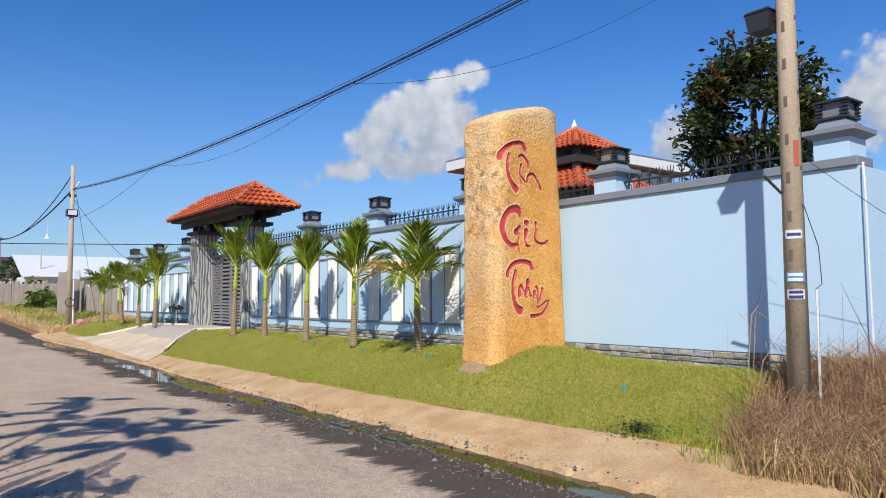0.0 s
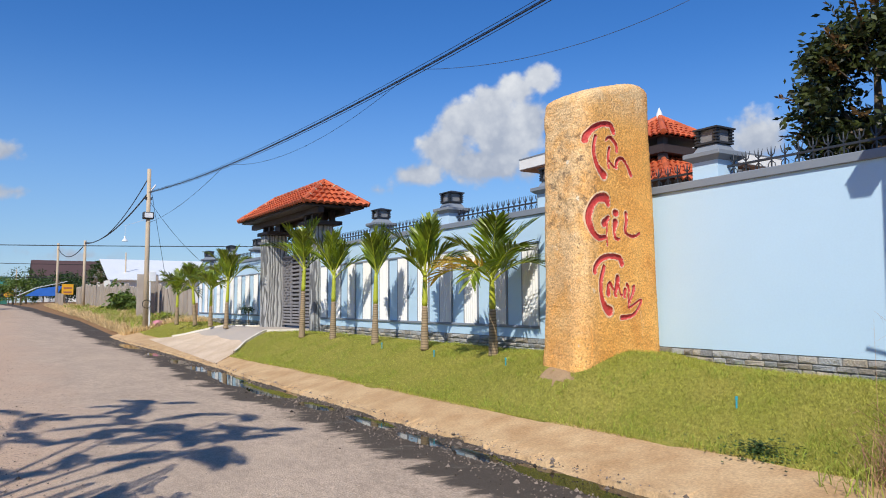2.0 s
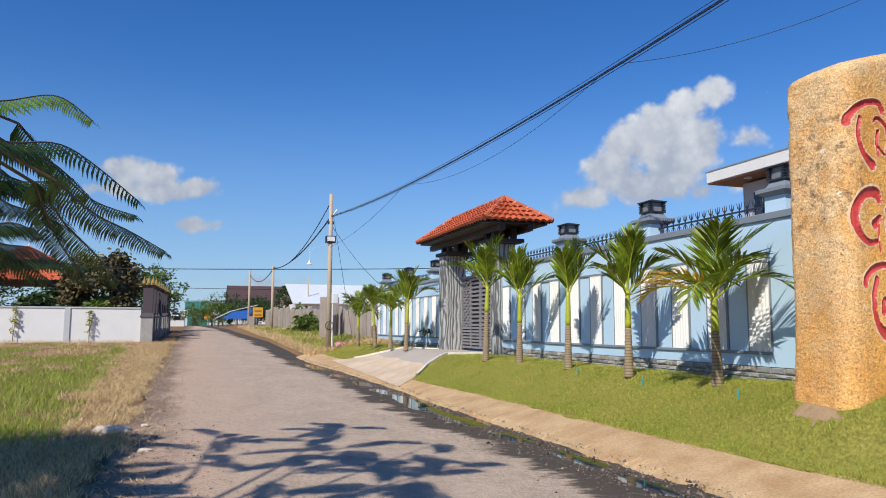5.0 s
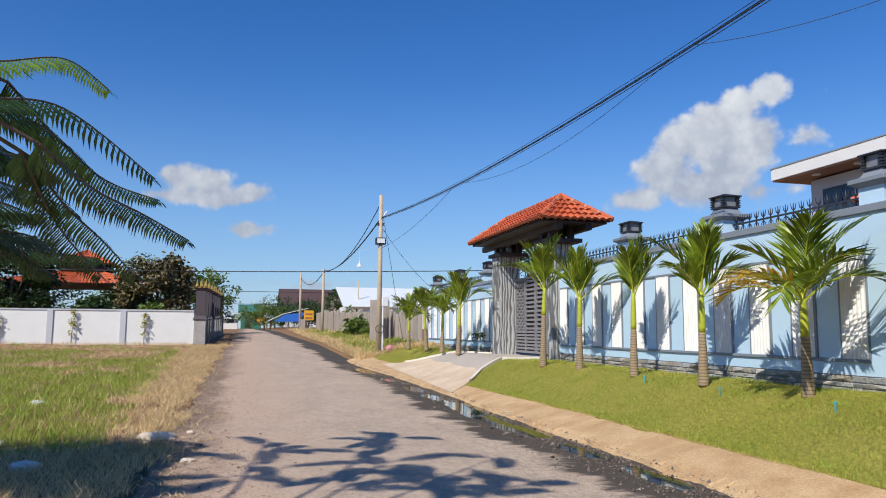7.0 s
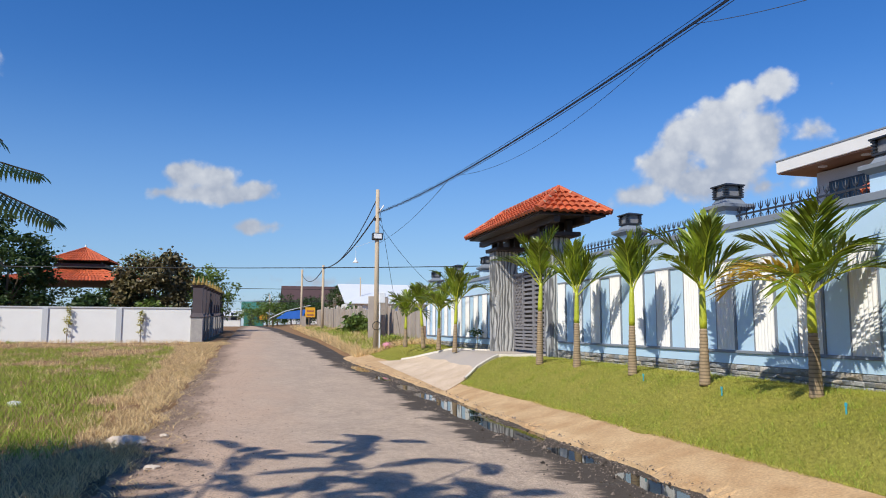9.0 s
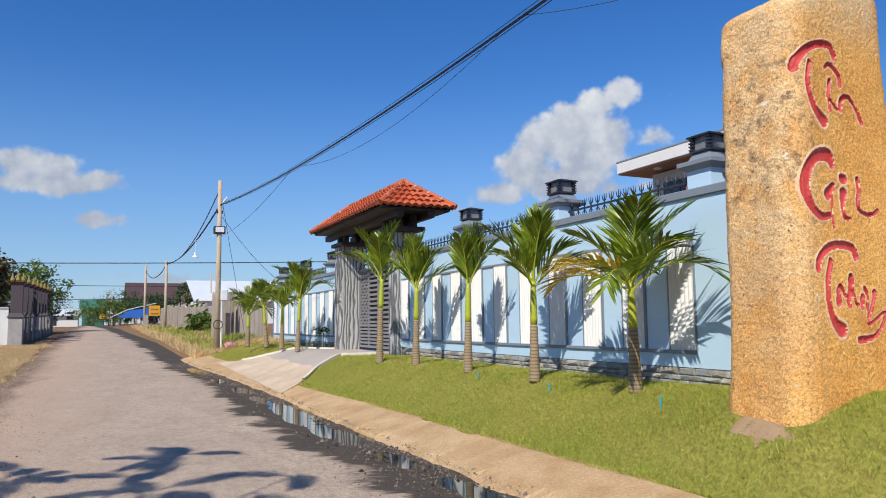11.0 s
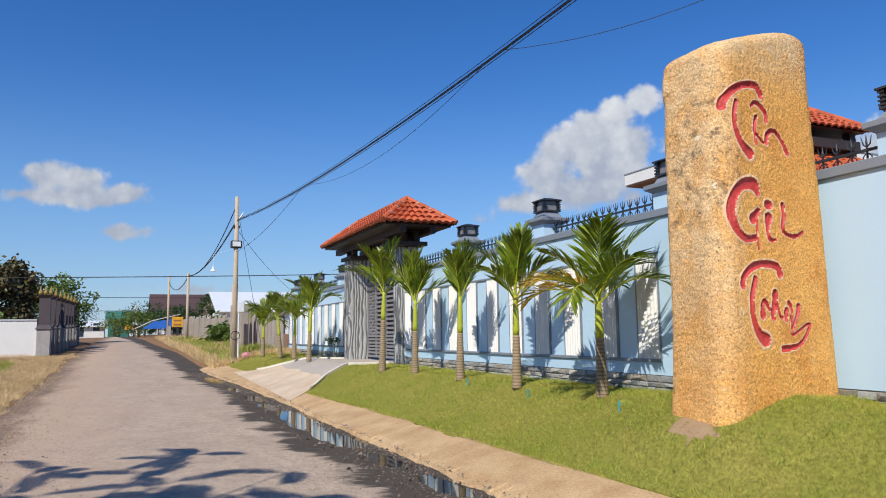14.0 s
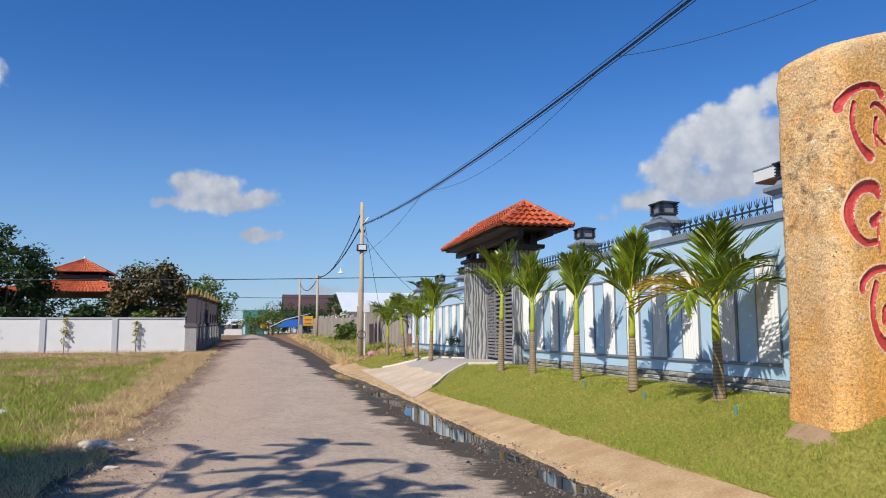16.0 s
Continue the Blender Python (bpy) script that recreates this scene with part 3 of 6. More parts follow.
def lawn(name, y0, y1, south, north, label):
    rows = []
    for x in steps((5.3, 8.14, 0.12)):
        a, b = max(y0, south(x)), min(y1, north(x))
        r = []
        n = int((y1 - y0) / 0.25)
        for i in range(n + 1):
            y = a + (b - a) * i / n
            lip = lawn_x(y) - 0.05 + 0.07 * noise.noise((y * 1.7, 4, 1)) + 0.03 * noise.noise((y * 6, 4, 2))
            xx = max(x, lip)
            r.append((xx, y, height(max(xx, lawn_x(y)) + 0.001, y) + (0.012 if x > lip else -0.06)))
        rows.append(r)
    return tagged(part(name, grid_mesh([list(reversed(r)) for r in rows]), MAT["lawn_soil"], smooth=True), label, "lawn", kind="structure")


lawn("lawn_south", 2.6, 21, lambda x: 2.6, drive_south, "mown green lawn on a gentle bank")
lawn("lawn_north", 23, 31, drive_north, lambda x: 31, "mown green lawn beyond the driveway")

# ---------- boundary wall ----------
Z_GROUND, Z_STONE, Z_DADO, Z_PANEL, Z_CAP, Z_TOP = 0.55, 0.95, 1.15, 2.46, 2.93, 3.03
SOUTH_Y, GATE_S, GATE_N, NORTH_Y = 3.3, 18.97, 23.05, 32.6
LANTERNS = [3.62, 6.72, 9.82, 12.92, 16.02, 25.3, 28.7, 32.1]


def wall_run(name, y0, y1, label):
    w = thing(name, label, "wall", kind="structure")
    part("wall_body", M().box(WALL_X, y0, Z_STONE, WALL_X + 0.3, y1, Z_CAP), MAT["blue"], w)
    part("wall_footing", M().box(WALL_X + 0.012, y0, Z_GROUND - 0.4, WALL_X + 0.29, y1, Z_STONE), MAT["mortar"], w)
    part("wall_cap", M().box(WALL_X - 0.035, y0, Z_CAP, WALL_X + 0.335, y1, Z_TOP, 0.008), MAT["grey_paint"], w, "grey painted coping")
    return w


wall_s = wall_run("wall_south", SOUTH_Y, GATE_S, "pale blue boundary wall with grey coping")
wall_n = wall_run("wall_north", GATE_N, NORTH_Y, "pale blue boundary wall beyond the gate")
part("wall_return", M().box(WALL_X + 0.3, SOUTH_Y, 0.2, WALL_X + 14, SOUTH_Y + 0.3, Z_CAP), MAT["blue"], wall_s)


def wall_pillar():
    p = thing("wall_pillar", "pale blue wall pillar with a grey stepped cap", "pillar", "pillars of the boundary wall")
    h = 0.19
    part("shaft", M().box(-h, -h, Z_TOP - 0.4, h, h, Z_TOP + 0.24), MAT["blue"], p)
    m = M().frustum(0, 0, Z_TOP + 0.24, Z_TOP + 0.29, h, h, h + 0.075, h + 0.075)
    m.box(-h - 0.085, -h - 0.085, Z_TOP + 0.29, h + 0.085, h + 0.085, Z_TOP + 0.35, 0.006)
    m.frustum(0, 0, Z_TOP + 0.35, Z_TOP + 0.46, h + 0.0, h + 0.0, h - 0.06, h - 0.06)
    part("cap", m, MAT["grey_paint"], p, "grey stepped cap")
    return p


def lantern():
    p = thing("wall_lantern", "dark metal lantern with louvred corners", "lantern", "lanterns on the wall pillars")
    z, s = 0.0, 0.135
    m = M().box(-s - 0.03, -s - 0.03, z, s + 0.03, s + 0.03, z + 0.025)
    for sx in (-1, 1):
        for sy in (-1, 1):
            m.box(sx * s - 0.02, sy * s - 0.02, z, sx * s + 0.02, sy * s + 0.02, z + 0.19)
    part("frame", m, MAT["iron"], p)
    for sx in (-1, 1):
        for sy in (-1, 1):
            for k in range(4):
                zz = z + 0.035 + k * 0.041
                part("louvre", M().box(sx * s - 0.034, sy * s - 0.034, zz, sx * s + 0.034, sy * s + 0.034, zz + 0.018), MAT["iron"], p)
    part("glass_box", M().box(-s + 0.008, -s + 0.008, z + 0.02, s - 0.008, s - 0.008, z + 0.185), MAT["lantern_glass"], p, "smoky grey glass panes")
    m = M().box(-s - 0.05, -s - 0.05, z + 0.185, s + 0.05, s + 0.05, z + 0.205)
    m.frustum(0, 0, z + 0.205, z + 0.25, s + 0.05, s + 0.05, 0.03, 0.03)
    part("lid", m, MAT["iron"], p)
    return p


MAT["lantern_glass"] = material("smoky_glass", (0.24, 0.24, 0.25), 0.2, scale=6, fine=30, bump=0.05)
PX = WALL_X + 0.3
wp, la = wall_pillar(), lantern()
wp.matrix_basis = pose(PX, LANTERNS[0], 0)
la.matrix_basis = pose(PX, LANTERNS[0], Z_TOP + 0.46)
for y in LANTERNS[1:]:
    copy_thing(wp, pose(PX, y, 0))
    copy_thing(la, pose(PX, y, Z_TOP + 0.46))


def fence_run(y0, y1):
    """Spiked iron railing between two pillars."""
    f = thing("wall_fence", "dark iron railing with trident spikes", "railing", "railings on the wall")
    for z in (Z_TOP + 0.02, Z_TOP + 0.15):
        part("rail", M().box(PX - 0.015, y0, z, PX + 0.015, y1, z + 0.025), MAT["iron"], f)
    n = int((y1 - y0) / 0.16)
    bar = M().box(-0.007, -0.007, 0, 0.007, 0.007, 0.24)
    for s in (-1, 1):
        bar.tube([(0, 0, 0.19), (0, s * 0.035, 0.22), (0, s * 0.055, 0.30)], [0.007, 0.008, 0.003], 5)
    bar.tube([(0, 0, 0.23), (0, 0, 0.31)], [0.012, 0.003], 5)
    for s in (-1, 1):
        bar.tube([(0, s * 0.012, 0.03), (0, s * 0.045, 0.06), (0, s * 0.045, 0.10), (0, s * 0.012, 0.13)], 0.006, 4)
    me = bar.data("spike_bar", MAT["iron"])
    for i in range(n):
        b = part("spike_bar", me, None, f)
        b.location = (PX, y0 + (i + 0.5) * (y1 - y0) / n, Z_TOP)
    return f


for a, b in zip(LANTERNS, LANTERNS[1:]):
    if a == 16.02:
        fence_run(a + 0.19, GATE_S - 0.0)
        continue
    fence_run(a + 0.19, b - 0.19)


def panels(wall, y0, y1, count):
    """A grey moulded frame with fluted white panels between flat blue ones."""
    fx = WALL_X
    part("panel_frame", M().box(fx - 0.03, y0, Z_DADO - 0.045, fx, y1, Z_DADO, 0.006), MAT["grey_paint"], wall, "grey moulding")
    part("panel_frame", M().box(fx - 0.025, y0, Z_PANEL, fx, y1, Z_PANEL + 0.04, 0.006), MAT["grey_paint"], wall, "grey moulding")
    step = (y1 - y0) / count
    for i in range(count + 1):
        y = y0 + i * step
        part("panel_post", M().box(fx - 0.022, max(y0, y - 0.018), Z_DADO, fx, min(y1, y + 0.018), Z_PANEL), MAT["grey_paint"], wall)
    for i in range(0, count, 2):
        a, b = y0 + i * step + 0.018, y0 + (i + 1) * step - 0.018
        m = M()
        n = 40
        prof = []
        for k in range(n + 1):
            u = k / n
            prof.append((fx - 0.016 - 0.012 * math.cos(u * 2 * math.pi * 6), a + (b - a) * u))
        m.prism([(fx - 0.002, a)] + prof + [(fx - 0.002, b)], 2, Z_DADO, Z_PANEL)
        part("panel", m, MAT["white_panel"], wall, "fluted white panel")


panels(wall_s, 9.84, GATE_S - 0.06, 21)
panels(wall_n, GATE_N + 0.3, NORTH_Y - 0.3, 19)

# ---------- gate ----------
gate = thing("gatehouse", "roofed entrance gate with veined stone pillars", "gate")
ZP = 3.6
part("pillar", M().box(7.96, GATE_S + 0.004, 0.3, 8.46, 19.42, ZP, 0.02), MAT["granite"], gate, "veined grey stone pillar")
part("pillar", M().box(7.75, 22.5, 0.3, 8.42, GATE_N - 0.004, ZP, 0.02), MAT["granite"], gate, "veined grey stone pillar")
RX0, RX1, RY0, RY1, RZE, RZR = 7.28, 9.12, 18.15, 23.9, 4.06, 4.74
for y in (19.2, 22.75):
    for dx in (-0.25, 0.25):
        for dy in (-0.25, 0.25):
            part("post", M().box(8.15 + dx - 0.07, y + dy - 0.07, ZP + 0.1, 8.15 + dx + 0.07, y + dy + 0.07, RZE), MAT["dark_wood"], gate)
    part("cap_beam", M().box(7.7, y - 0.5, ZP, 8.6, y + 0.5, ZP + 0.1, 0.01), MAT["dark_wood"], gate)
part("beam", M().box(7.75, 18.3, RZE - 0.2, 7.9, 24.0, RZE - 0.05), MAT["dark_wood"], gate)
part("beam", M().box(8.5, 18.3, RZE - 0.2, 8.65, 24.0, RZE - 0.05), MAT["dark_wood"], gate)
part("soffit", M().box(RX0 + 0.1, RY0 + 0.1, RZE - 0.05, RX1 - 0.1, RY1 - 0.1, RZE - 0.01), MAT["dark_wood"], gate)


def hip_roof(parent, x0, x1, y0, y1, ze, zr, hip, courses, width, mat, lip=0.05):
    """Four slopes, each laid with overlapping courses of tiles."""
    cx = (x0 + x1) / 2
    ra, rb = (cx, y0 + hip, zr), (cx, y1 - hip, zr)
    slopes = [((x0, y1), (x0, y0), ra, rb), ((x1, y0), (x1, y1), rb, ra), ((x0, y0), (x1, y0), ra, ra), ((x1, y1), (x0, y1), rb, rb)]
    for (ax, ay), (bx, by), tb, ta in slopes:
        a, b = Vector((ax, ay, ze)), Vector((bx, by, ze))
        ta, tb = Vector(ta), Vector(tb)
        m = M()
        normal = (b - a).cross(ta - a if (ta - a).length > 1e-6 else tb - a).normalized()
        if normal.z < 0:
            normal = -normal
        for c in range(courses):
            u0, u1 = c / courses, (c + 1.12) / courses
            u1 = min(1.0, u1)
            l0, r0, l1, r1 = a.lerp(ta, u0), b.lerp(tb, u0), a.lerp(ta, u1), b.lerp(tb, u1)
            n = max(1, round((r0 - l0).length / width))
            for i in range(n):
                s0, s1 = i / n, (i + 1) / n
                p00, p01 = l0.lerp(r0, s0), l0.lerp(r0, s1)
                p10, p11 = l1.lerp(r1, s0), l1.lerp(r1, s1)
                vs, k = [], 4
                for j in range(k + 1):
                    w = j / k
                    hgt = 0.25 * width * math.sin(math.pi * w) ** 1.0 * (1 if w < 1 else 0)
                    lo = p00.lerp(p01, w) + normal * (lip * 0.8 + hgt)
                    hi = p10.lerp(p11, w) + normal * (hgt * 0.9 + 0.01)
                    vs += [lo, hi, lo - normal * lip]
                fs = []
                for j in range(k):
                    fs.append((3 * j, 3 * j + 3, 3 * j + 4, 3 * j + 1))
                    fs.append((3 * j + 2, 3 * j + 5, 3 * j + 3, 3 * j))
                m.add(vs, fs)
        part("roof_slope", m, mat, parent)
    lines = [(ra, rb)] + [((x0, y0, ze), ra), ((x1, y0, ze), ra), ((x0, y1, ze), rb), ((x1, y1, ze), rb)]
    for p, q in lines:
        p, q = Vector(p), Vector(q)
        n = max(2, int((q - p).length / 0.3))
        m, ring = M(), []
        for i in range(n):
            s, e = p.lerp(q, i / n), p.lerp(q, (i + 1.05) / n)
            m.tube([s + Vector((0, 0, 0.05)), e + Vector((0, 0, 0.07))], [0.072, 0.06], 8)
            ring.append(M().tube([s + Vector((0, 0, 0.05)), s.lerp(e, 0.12) + Vector((0, 0, 0.052))], [0.077, 0.073], 8))
        ridge = part("ridge_tiles", m, mat, parent)
        for j in ring[1:] if lip > 0.06 else ():
            part("mortar_joint", j, MAT["ridge_mortar"], ridge)
    part("roof_deck", M().add([(x0 + .05, y0 + .05, ze), (x1 - .05, y0 + .05, ze), (x1 - .05, y1 - .05, ze), (x0 + .05, y1 - .05, ze),
                               (ra[0], ra[1], zr - .02), (rb[0], rb[1], zr - .02)],
                              [(0, 1, 4), (1, 2, 5, 4), (2, 3, 5), (3, 0, 4, 5), (3, 2, 1, 0)]), MAT["dark_wood"], parent)


hip_roof(gate, RX0, RX1, RY0, RY1, RZE, RZR, 0.9, 5, 0.19, MAT["tile"], lip=0.07)
# ---------- carved standing stone ----------
STROKES = []


def stroke(*pts):
    """One carved brush stroke: points (x, z, half width), rounded off between them."""
    fine = []
    for i in range(len(pts) - 1):
        p0, p1, p2, p3 = pts[max(0, i - 1)], pts[i], pts[i + 1], pts[min(len(pts) - 1, i + 2)]
        for k in range(6):
            t = k / 6
            fine.append([0.5 * (2 * b + (c - a) * t + (2 * a - 5 * b + 4 * c - d) * t * t + (3 * b - a - 3 * c + d) * t ** 3)
                         for a, b, c, d in zip(p0, p1, p2, p3)])
    STROKES.append([(x + 0.03 * (z < 2.15), z, w) for x, z, w in fine + [pts[-1]]])


# first word
stroke((6.801, 3.495, 0.022), (6.819, 3.561, 0.024), (6.904, 3.657, 0.024), (7.056, 3.723, 0.022), (7.194, 3.73, 0.025), (7.257, 3.649, 0.024))
stroke((6.931, 3.554, 0.017), (6.901, 3.432, 0.017), (6.905, 3.308, 0.019), (6.961, 3.174, 0.025), (7.061, 3.08, 0.037))
stroke((7.109, 3.522, 0.008), (7.167, 3.569, 0.014), (7.235, 3.553, 0.017), (7.3, 3.48, 0.017), (7.308, 3.408, 0.014))
stroke((7.17, 3.431, 0.017), (7.149, 3.346, 0.015), (7.143, 3.263, 0.012), (7.15, 3.182, 0.01))
stroke((7.163, 3.275, 0.008), (7.249, 3.2, 0.008))
stroke((7.292, 3.211, 0.02), (7.312, 3.288, 0.019), (7.401, 3.329, 0.014), (7.482, 3.266, 0.015), (7.558, 3.127, 0.017))
# second word
stroke((7.128, 2.73, 0.024), (7.08, 2.805, 0.041), (6.931, 2.781, 0.034), (6.832, 2.666, 0.031), (6.802, 2.509, 0.029), (6.849, 2.375, 0.027), (6.948, 2.303, 0.024), (7.068, 2.319, 0.017))
stroke((7.122, 2.561, 0.02), (7.047, 2.489, 0.034))
stroke((7.099, 2.532, 0.01), (7.09, 2.355, 0.007), (7.095, 2.216, 0.005))
stroke((7.243, 2.628, 0.029), (7.271, 2.625, 0.029))
stroke((7.247, 2.508, 0.034), (7.224, 2.4, 0.017), (7.245, 2.312, 0.015), (7.314, 2.307, 0.008))
stroke((7.442, 2.633, 0.02), (7.438, 2.523, 0.017), (7.417, 2.412, 0.014), (7.475, 2.362, 0.012), (7.576, 2.349, 0.012), (7.663, 2.392, 0.008))
# third word
stroke((6.839, 1.889, 0.022), (6.857, 1.965, 0.022), (6.968, 2.054, 0.024), (7.117, 2.086, 0.022), (7.266, 2.065, 0.025), (7.301, 1.995, 0.025))
stroke((6.991, 1.952, 0.019), (6.934, 1.78, 0.02), (6.934, 1.611, 0.019), (6.988, 1.475, 0.029), (7.062, 1.414, 0.044))
stroke((7.053, 1.627, 0.024), (7.055, 1.721, 0.015), (7.09, 1.756, 0.012), (7.138, 1.679, 0.01))
stroke((7.218, 1.826, 0.024), (7.211, 1.748, 0.024), (7.175, 1.644, 0.02), (7.185, 1.601, 0.014))
stroke((7.237, 1.722, 0.008), (7.269, 1.617, 0.008), (7.296, 1.612, 0.007))
stroke((7.344, 1.678, 0.017), (7.336, 1.591, 0.014))
stroke((7.386, 1.74, 0.014), (7.41, 1.696, 0.01), (7.4, 1.52, 0.008))
stroke((7.504, 1.714, 0.015), (7.483, 1.643, 0.014), (7.413, 1.502, 0.008), (7.423, 1.458, 0.007), (7.62, 1.552, 0.008), (7.599, 1.481, 0.01), (7.472, 1.36, 0.014), (7.272, 1.331, 0.02))


def standing_stone():
    base = [(6.545, 7.27), (8.1, 7.3), (8.08, 8.0), (7.4, 8.3), (6.66, 8.14)]
    top = [(6.74, 7.30), (8.02, 7.36), (7.98, 7.9), (7.3, 8.05), (6.66, 7.98)]
    counts = [230, 24, 26, 28, 60]
    nv = 440

    def ring(poly):
        pts = []
        for i in range(5):
            a, b = poly[i], poly[(i + 1) % 5]
            pts += [(a[0] + (b[0] - a[0]) * k / counts[i], a[1] + (b[1] - a[1]) * k / counts[i]) for k in range(counts[i])]
        pts = np.array(pts)
        step = np.linalg.norm(np.roll(pts, -1, 0) - pts, axis=1)
        out = pts.copy()
        for c in range(5):
            c0 = sum(counts[:c]) % len(pts)
            corner = np.array(poly[c])
            r = (0.24, 0.20, 0.25, 0.3, 0.12)[c]
            d = np.linalg.norm(pts - corner, axis=1)
            inward = np.array((7.28, 7.7)) - corner
            inward /= np.linalg.norm(inward)
            out += np.where(d < r, (1 - d / r) ** 2 * r * 0.42, 0)[:, None] * inward
        return out

    lo, hi = ring(base), ring(top)
    nu = len(lo)
    c_hi = hi.mean(0)
    verts = np.zeros((nv + 1, nu, 3))
    for j in range(nv + 1):
        s = j / nv
        p = lo + (hi - lo) * min(1, s / 0.95) ** 0.9
        uu = np.clip((p[:, 0] - 6.7) / 1.2, 0, 1)
        ztop = 4.16 + 0.23 * uu * uu * (3 - 2 * uu)
        zz = 0.45 + (ztop - 0.45) * s
        if s > 0.95:
            w = (s - 0.95) / 0.05
            p = c_hi + (p - c_hi) * (1 - 0.985 * w ** 2.6)
            uu = np.clip((p[:, 0] - 6.7) / 1.2, 0, 1)
            ztop = 4.16 + 0.23 * uu * uu * (3 - 2 * uu)
            zz = 0.45 + (ztop - 0.45) * (0.95 + 0.05 * math.sin(w * math.pi / 2))
        verts[j, :, :2], verts[j, :, 2] = p, zz
    # groove depth of the letters on the south face
    V = verts.reshape(-1, 3)
    front = (V[:, 1] < 7.62) & (V[:, 0] > 6.68) & (V[:, 0] < 7.8) & (V[:, 2] > 1.2) & (V[:, 2] < 3.9)
    ids = np.nonzero(front)[0]
    q = V[ids][:, (0, 2)]
    near = np.full(len(ids), 9.0)
    for st in STROKES:
        for a, b in zip(st, st[1:]):
            a, b = np.array(a), np.array(b)
            ab = b[:2] - a[:2]
            t = np.clip(((q - a[:2]) @ ab) / max(1e-9, ab @ ab), 0, 1)
            d = np.linalg.norm(q - (a[:2] + t[:, None] * ab), axis=1)
            near = np.minimum(near, d / np.maximum(0.009, 1.38 * (a[2] + t * (b[2] - a[2]))))
    ratio = np.full(len(V), 9.0)
    ratio[ids] = near
    new_v = []
    for i, (x, y, z) in enumerate(V):
        v = Vector((x, y, z))
        d = Vector((x - 7.28, y - 7.7, max(0, z - 3.9))).normalized()
        face = y < 7.5 and x > 6.8
        r = (0.045 * noise.noise(v * 1.0) + 0.010 * noise.noise(v * 4)) * (0.45 if face else 1.0)
        r += 0.004 * noise.noise(v * 11) + 0.005 * noise.noise(v * 34)
        if x < 6.85 and z > 1.9:
            r += 0.02 * max(0, noise.noise(v * 6 + Vector((3, 0, 0)))) * min(1, (z - 1.9))
        new_v.append(v + d * r)
        k = ratio[i]
        if k < 1:
            new_v[-1].y += 0.017 * math.sqrt(1 - k * k) + 0.003
        elif k < 1.5:
            new_v[-1].y -= 0.006 * (1.5 - k) / 0.5
    m = M()
    m.v = [tuple(p) for p in new_v]
    m.f = [(j * nu + k, j * nu + (k + 1) % nu, (j + 1) * nu + (k + 1) % nu, (j + 1) * nu + k) for j in range(nv) for k in range(nu)]
    m.f.append(tuple(range(nv * nu, (nv + 1) * nu)))
    me = m.data("stone_body", MAT["boulder"], True)
    me.materials.append(MAT["red_letter"])
    me.materials.append(MAT["pale_rim"])
    index = np.zeros(len(m.f), int)
    for fi, fc in enumerate(m.f[:-1]):
        k = min(ratio[i] for i in fc)
        index[fi] = 1 if k < 0.93 else (2 if k < 1.36 else 0)
    me.polygons.foreach_set("material_index", index)
    return me


MAT["pale_rim"] = material("pale_cut_stone", (0.80, 0.56, 0.36), 0.9, scale=5, fine=50, second=(0.66, 0.42, 0.22), bump=0.5)
stone = thing("standing_stone", "tall ochre standing stone with red carved letters", "stone")
part("stone_body", standing_stone(), None, stone)


# ---------- palms ----------
def frond(m_leaf, m_rib, base, yaw, lift, length, droop, leaflets, rng, wide=0.34, broad=0.017, fan=0.85):
    """A feathered frond: an arched rib with two rows of leaflets."""
    d = Vector((math.cos(yaw), math.sin(yaw), 0))
    pts, p, el = [], Vector(base), lift
    n = 10
    for i in range(n + 1):
        pts.append(p.copy())
        p = p + (d * math.cos(el) + Vector((0, 0, math.sin(el)))) * (length / n)
        el -= droop / n * (0.5 + 1.2 * i / n)
    m_rib.tube(pts, [0.014 * (1 - 0.8 * i / n) + 0.002 for i in range(n + 1)], 5)
    side = d.cross(Vector((0, 0, 1)))
    for i in range(leaflets):
        u = 0.16 + 0.84 * (i + 0.5) / leaflets
        k = min(n - 1, int(u * n))
        w = u * n - k
        q = pts[k].lerp(pts[k + 1], w)
        t = (pts[k + 1] - pts[k]).normalized()
        up = side.cross(t).normalized()
        size = wide * (0.55 + 0.6 * math.sin(math.pi * min(1, u * 1.05) ** 0.8)) * rng.uniform(0.85, 1.12)
        for s in (-1, 1):
            fwd = 0.75 + 0.75 * u + rng.uniform(-0.12, 0.12)
            way = (side * s * fan + t * fwd + up * rng.uniform(0.1, 0.35)).normalized()
            e1 = q + way * size * 0.5 + Vector((0, 0, -0.01))
            e2 = q + way * size + Vector((0, 0, -0.16 * size - 0.02 * rng.random()))
            nrm = way.cross(up if abs(way.dot(up)) < 0.9 else side).normalized()
            nrm = (nrm + way.cross(nrm) * rng.uniform(-0.55, 0.55)).normalized()
            wd = broad * rng.uniform(0.8, 1.25) * (wide / 0.34)
            m_leaf.add([q - nrm * wd * 0.3, q + nrm * wd * 0.3, e1 + nrm * wd, e2, e1 - nrm * wd], [(0, 1, 2, 4), (2, 3, 4)])


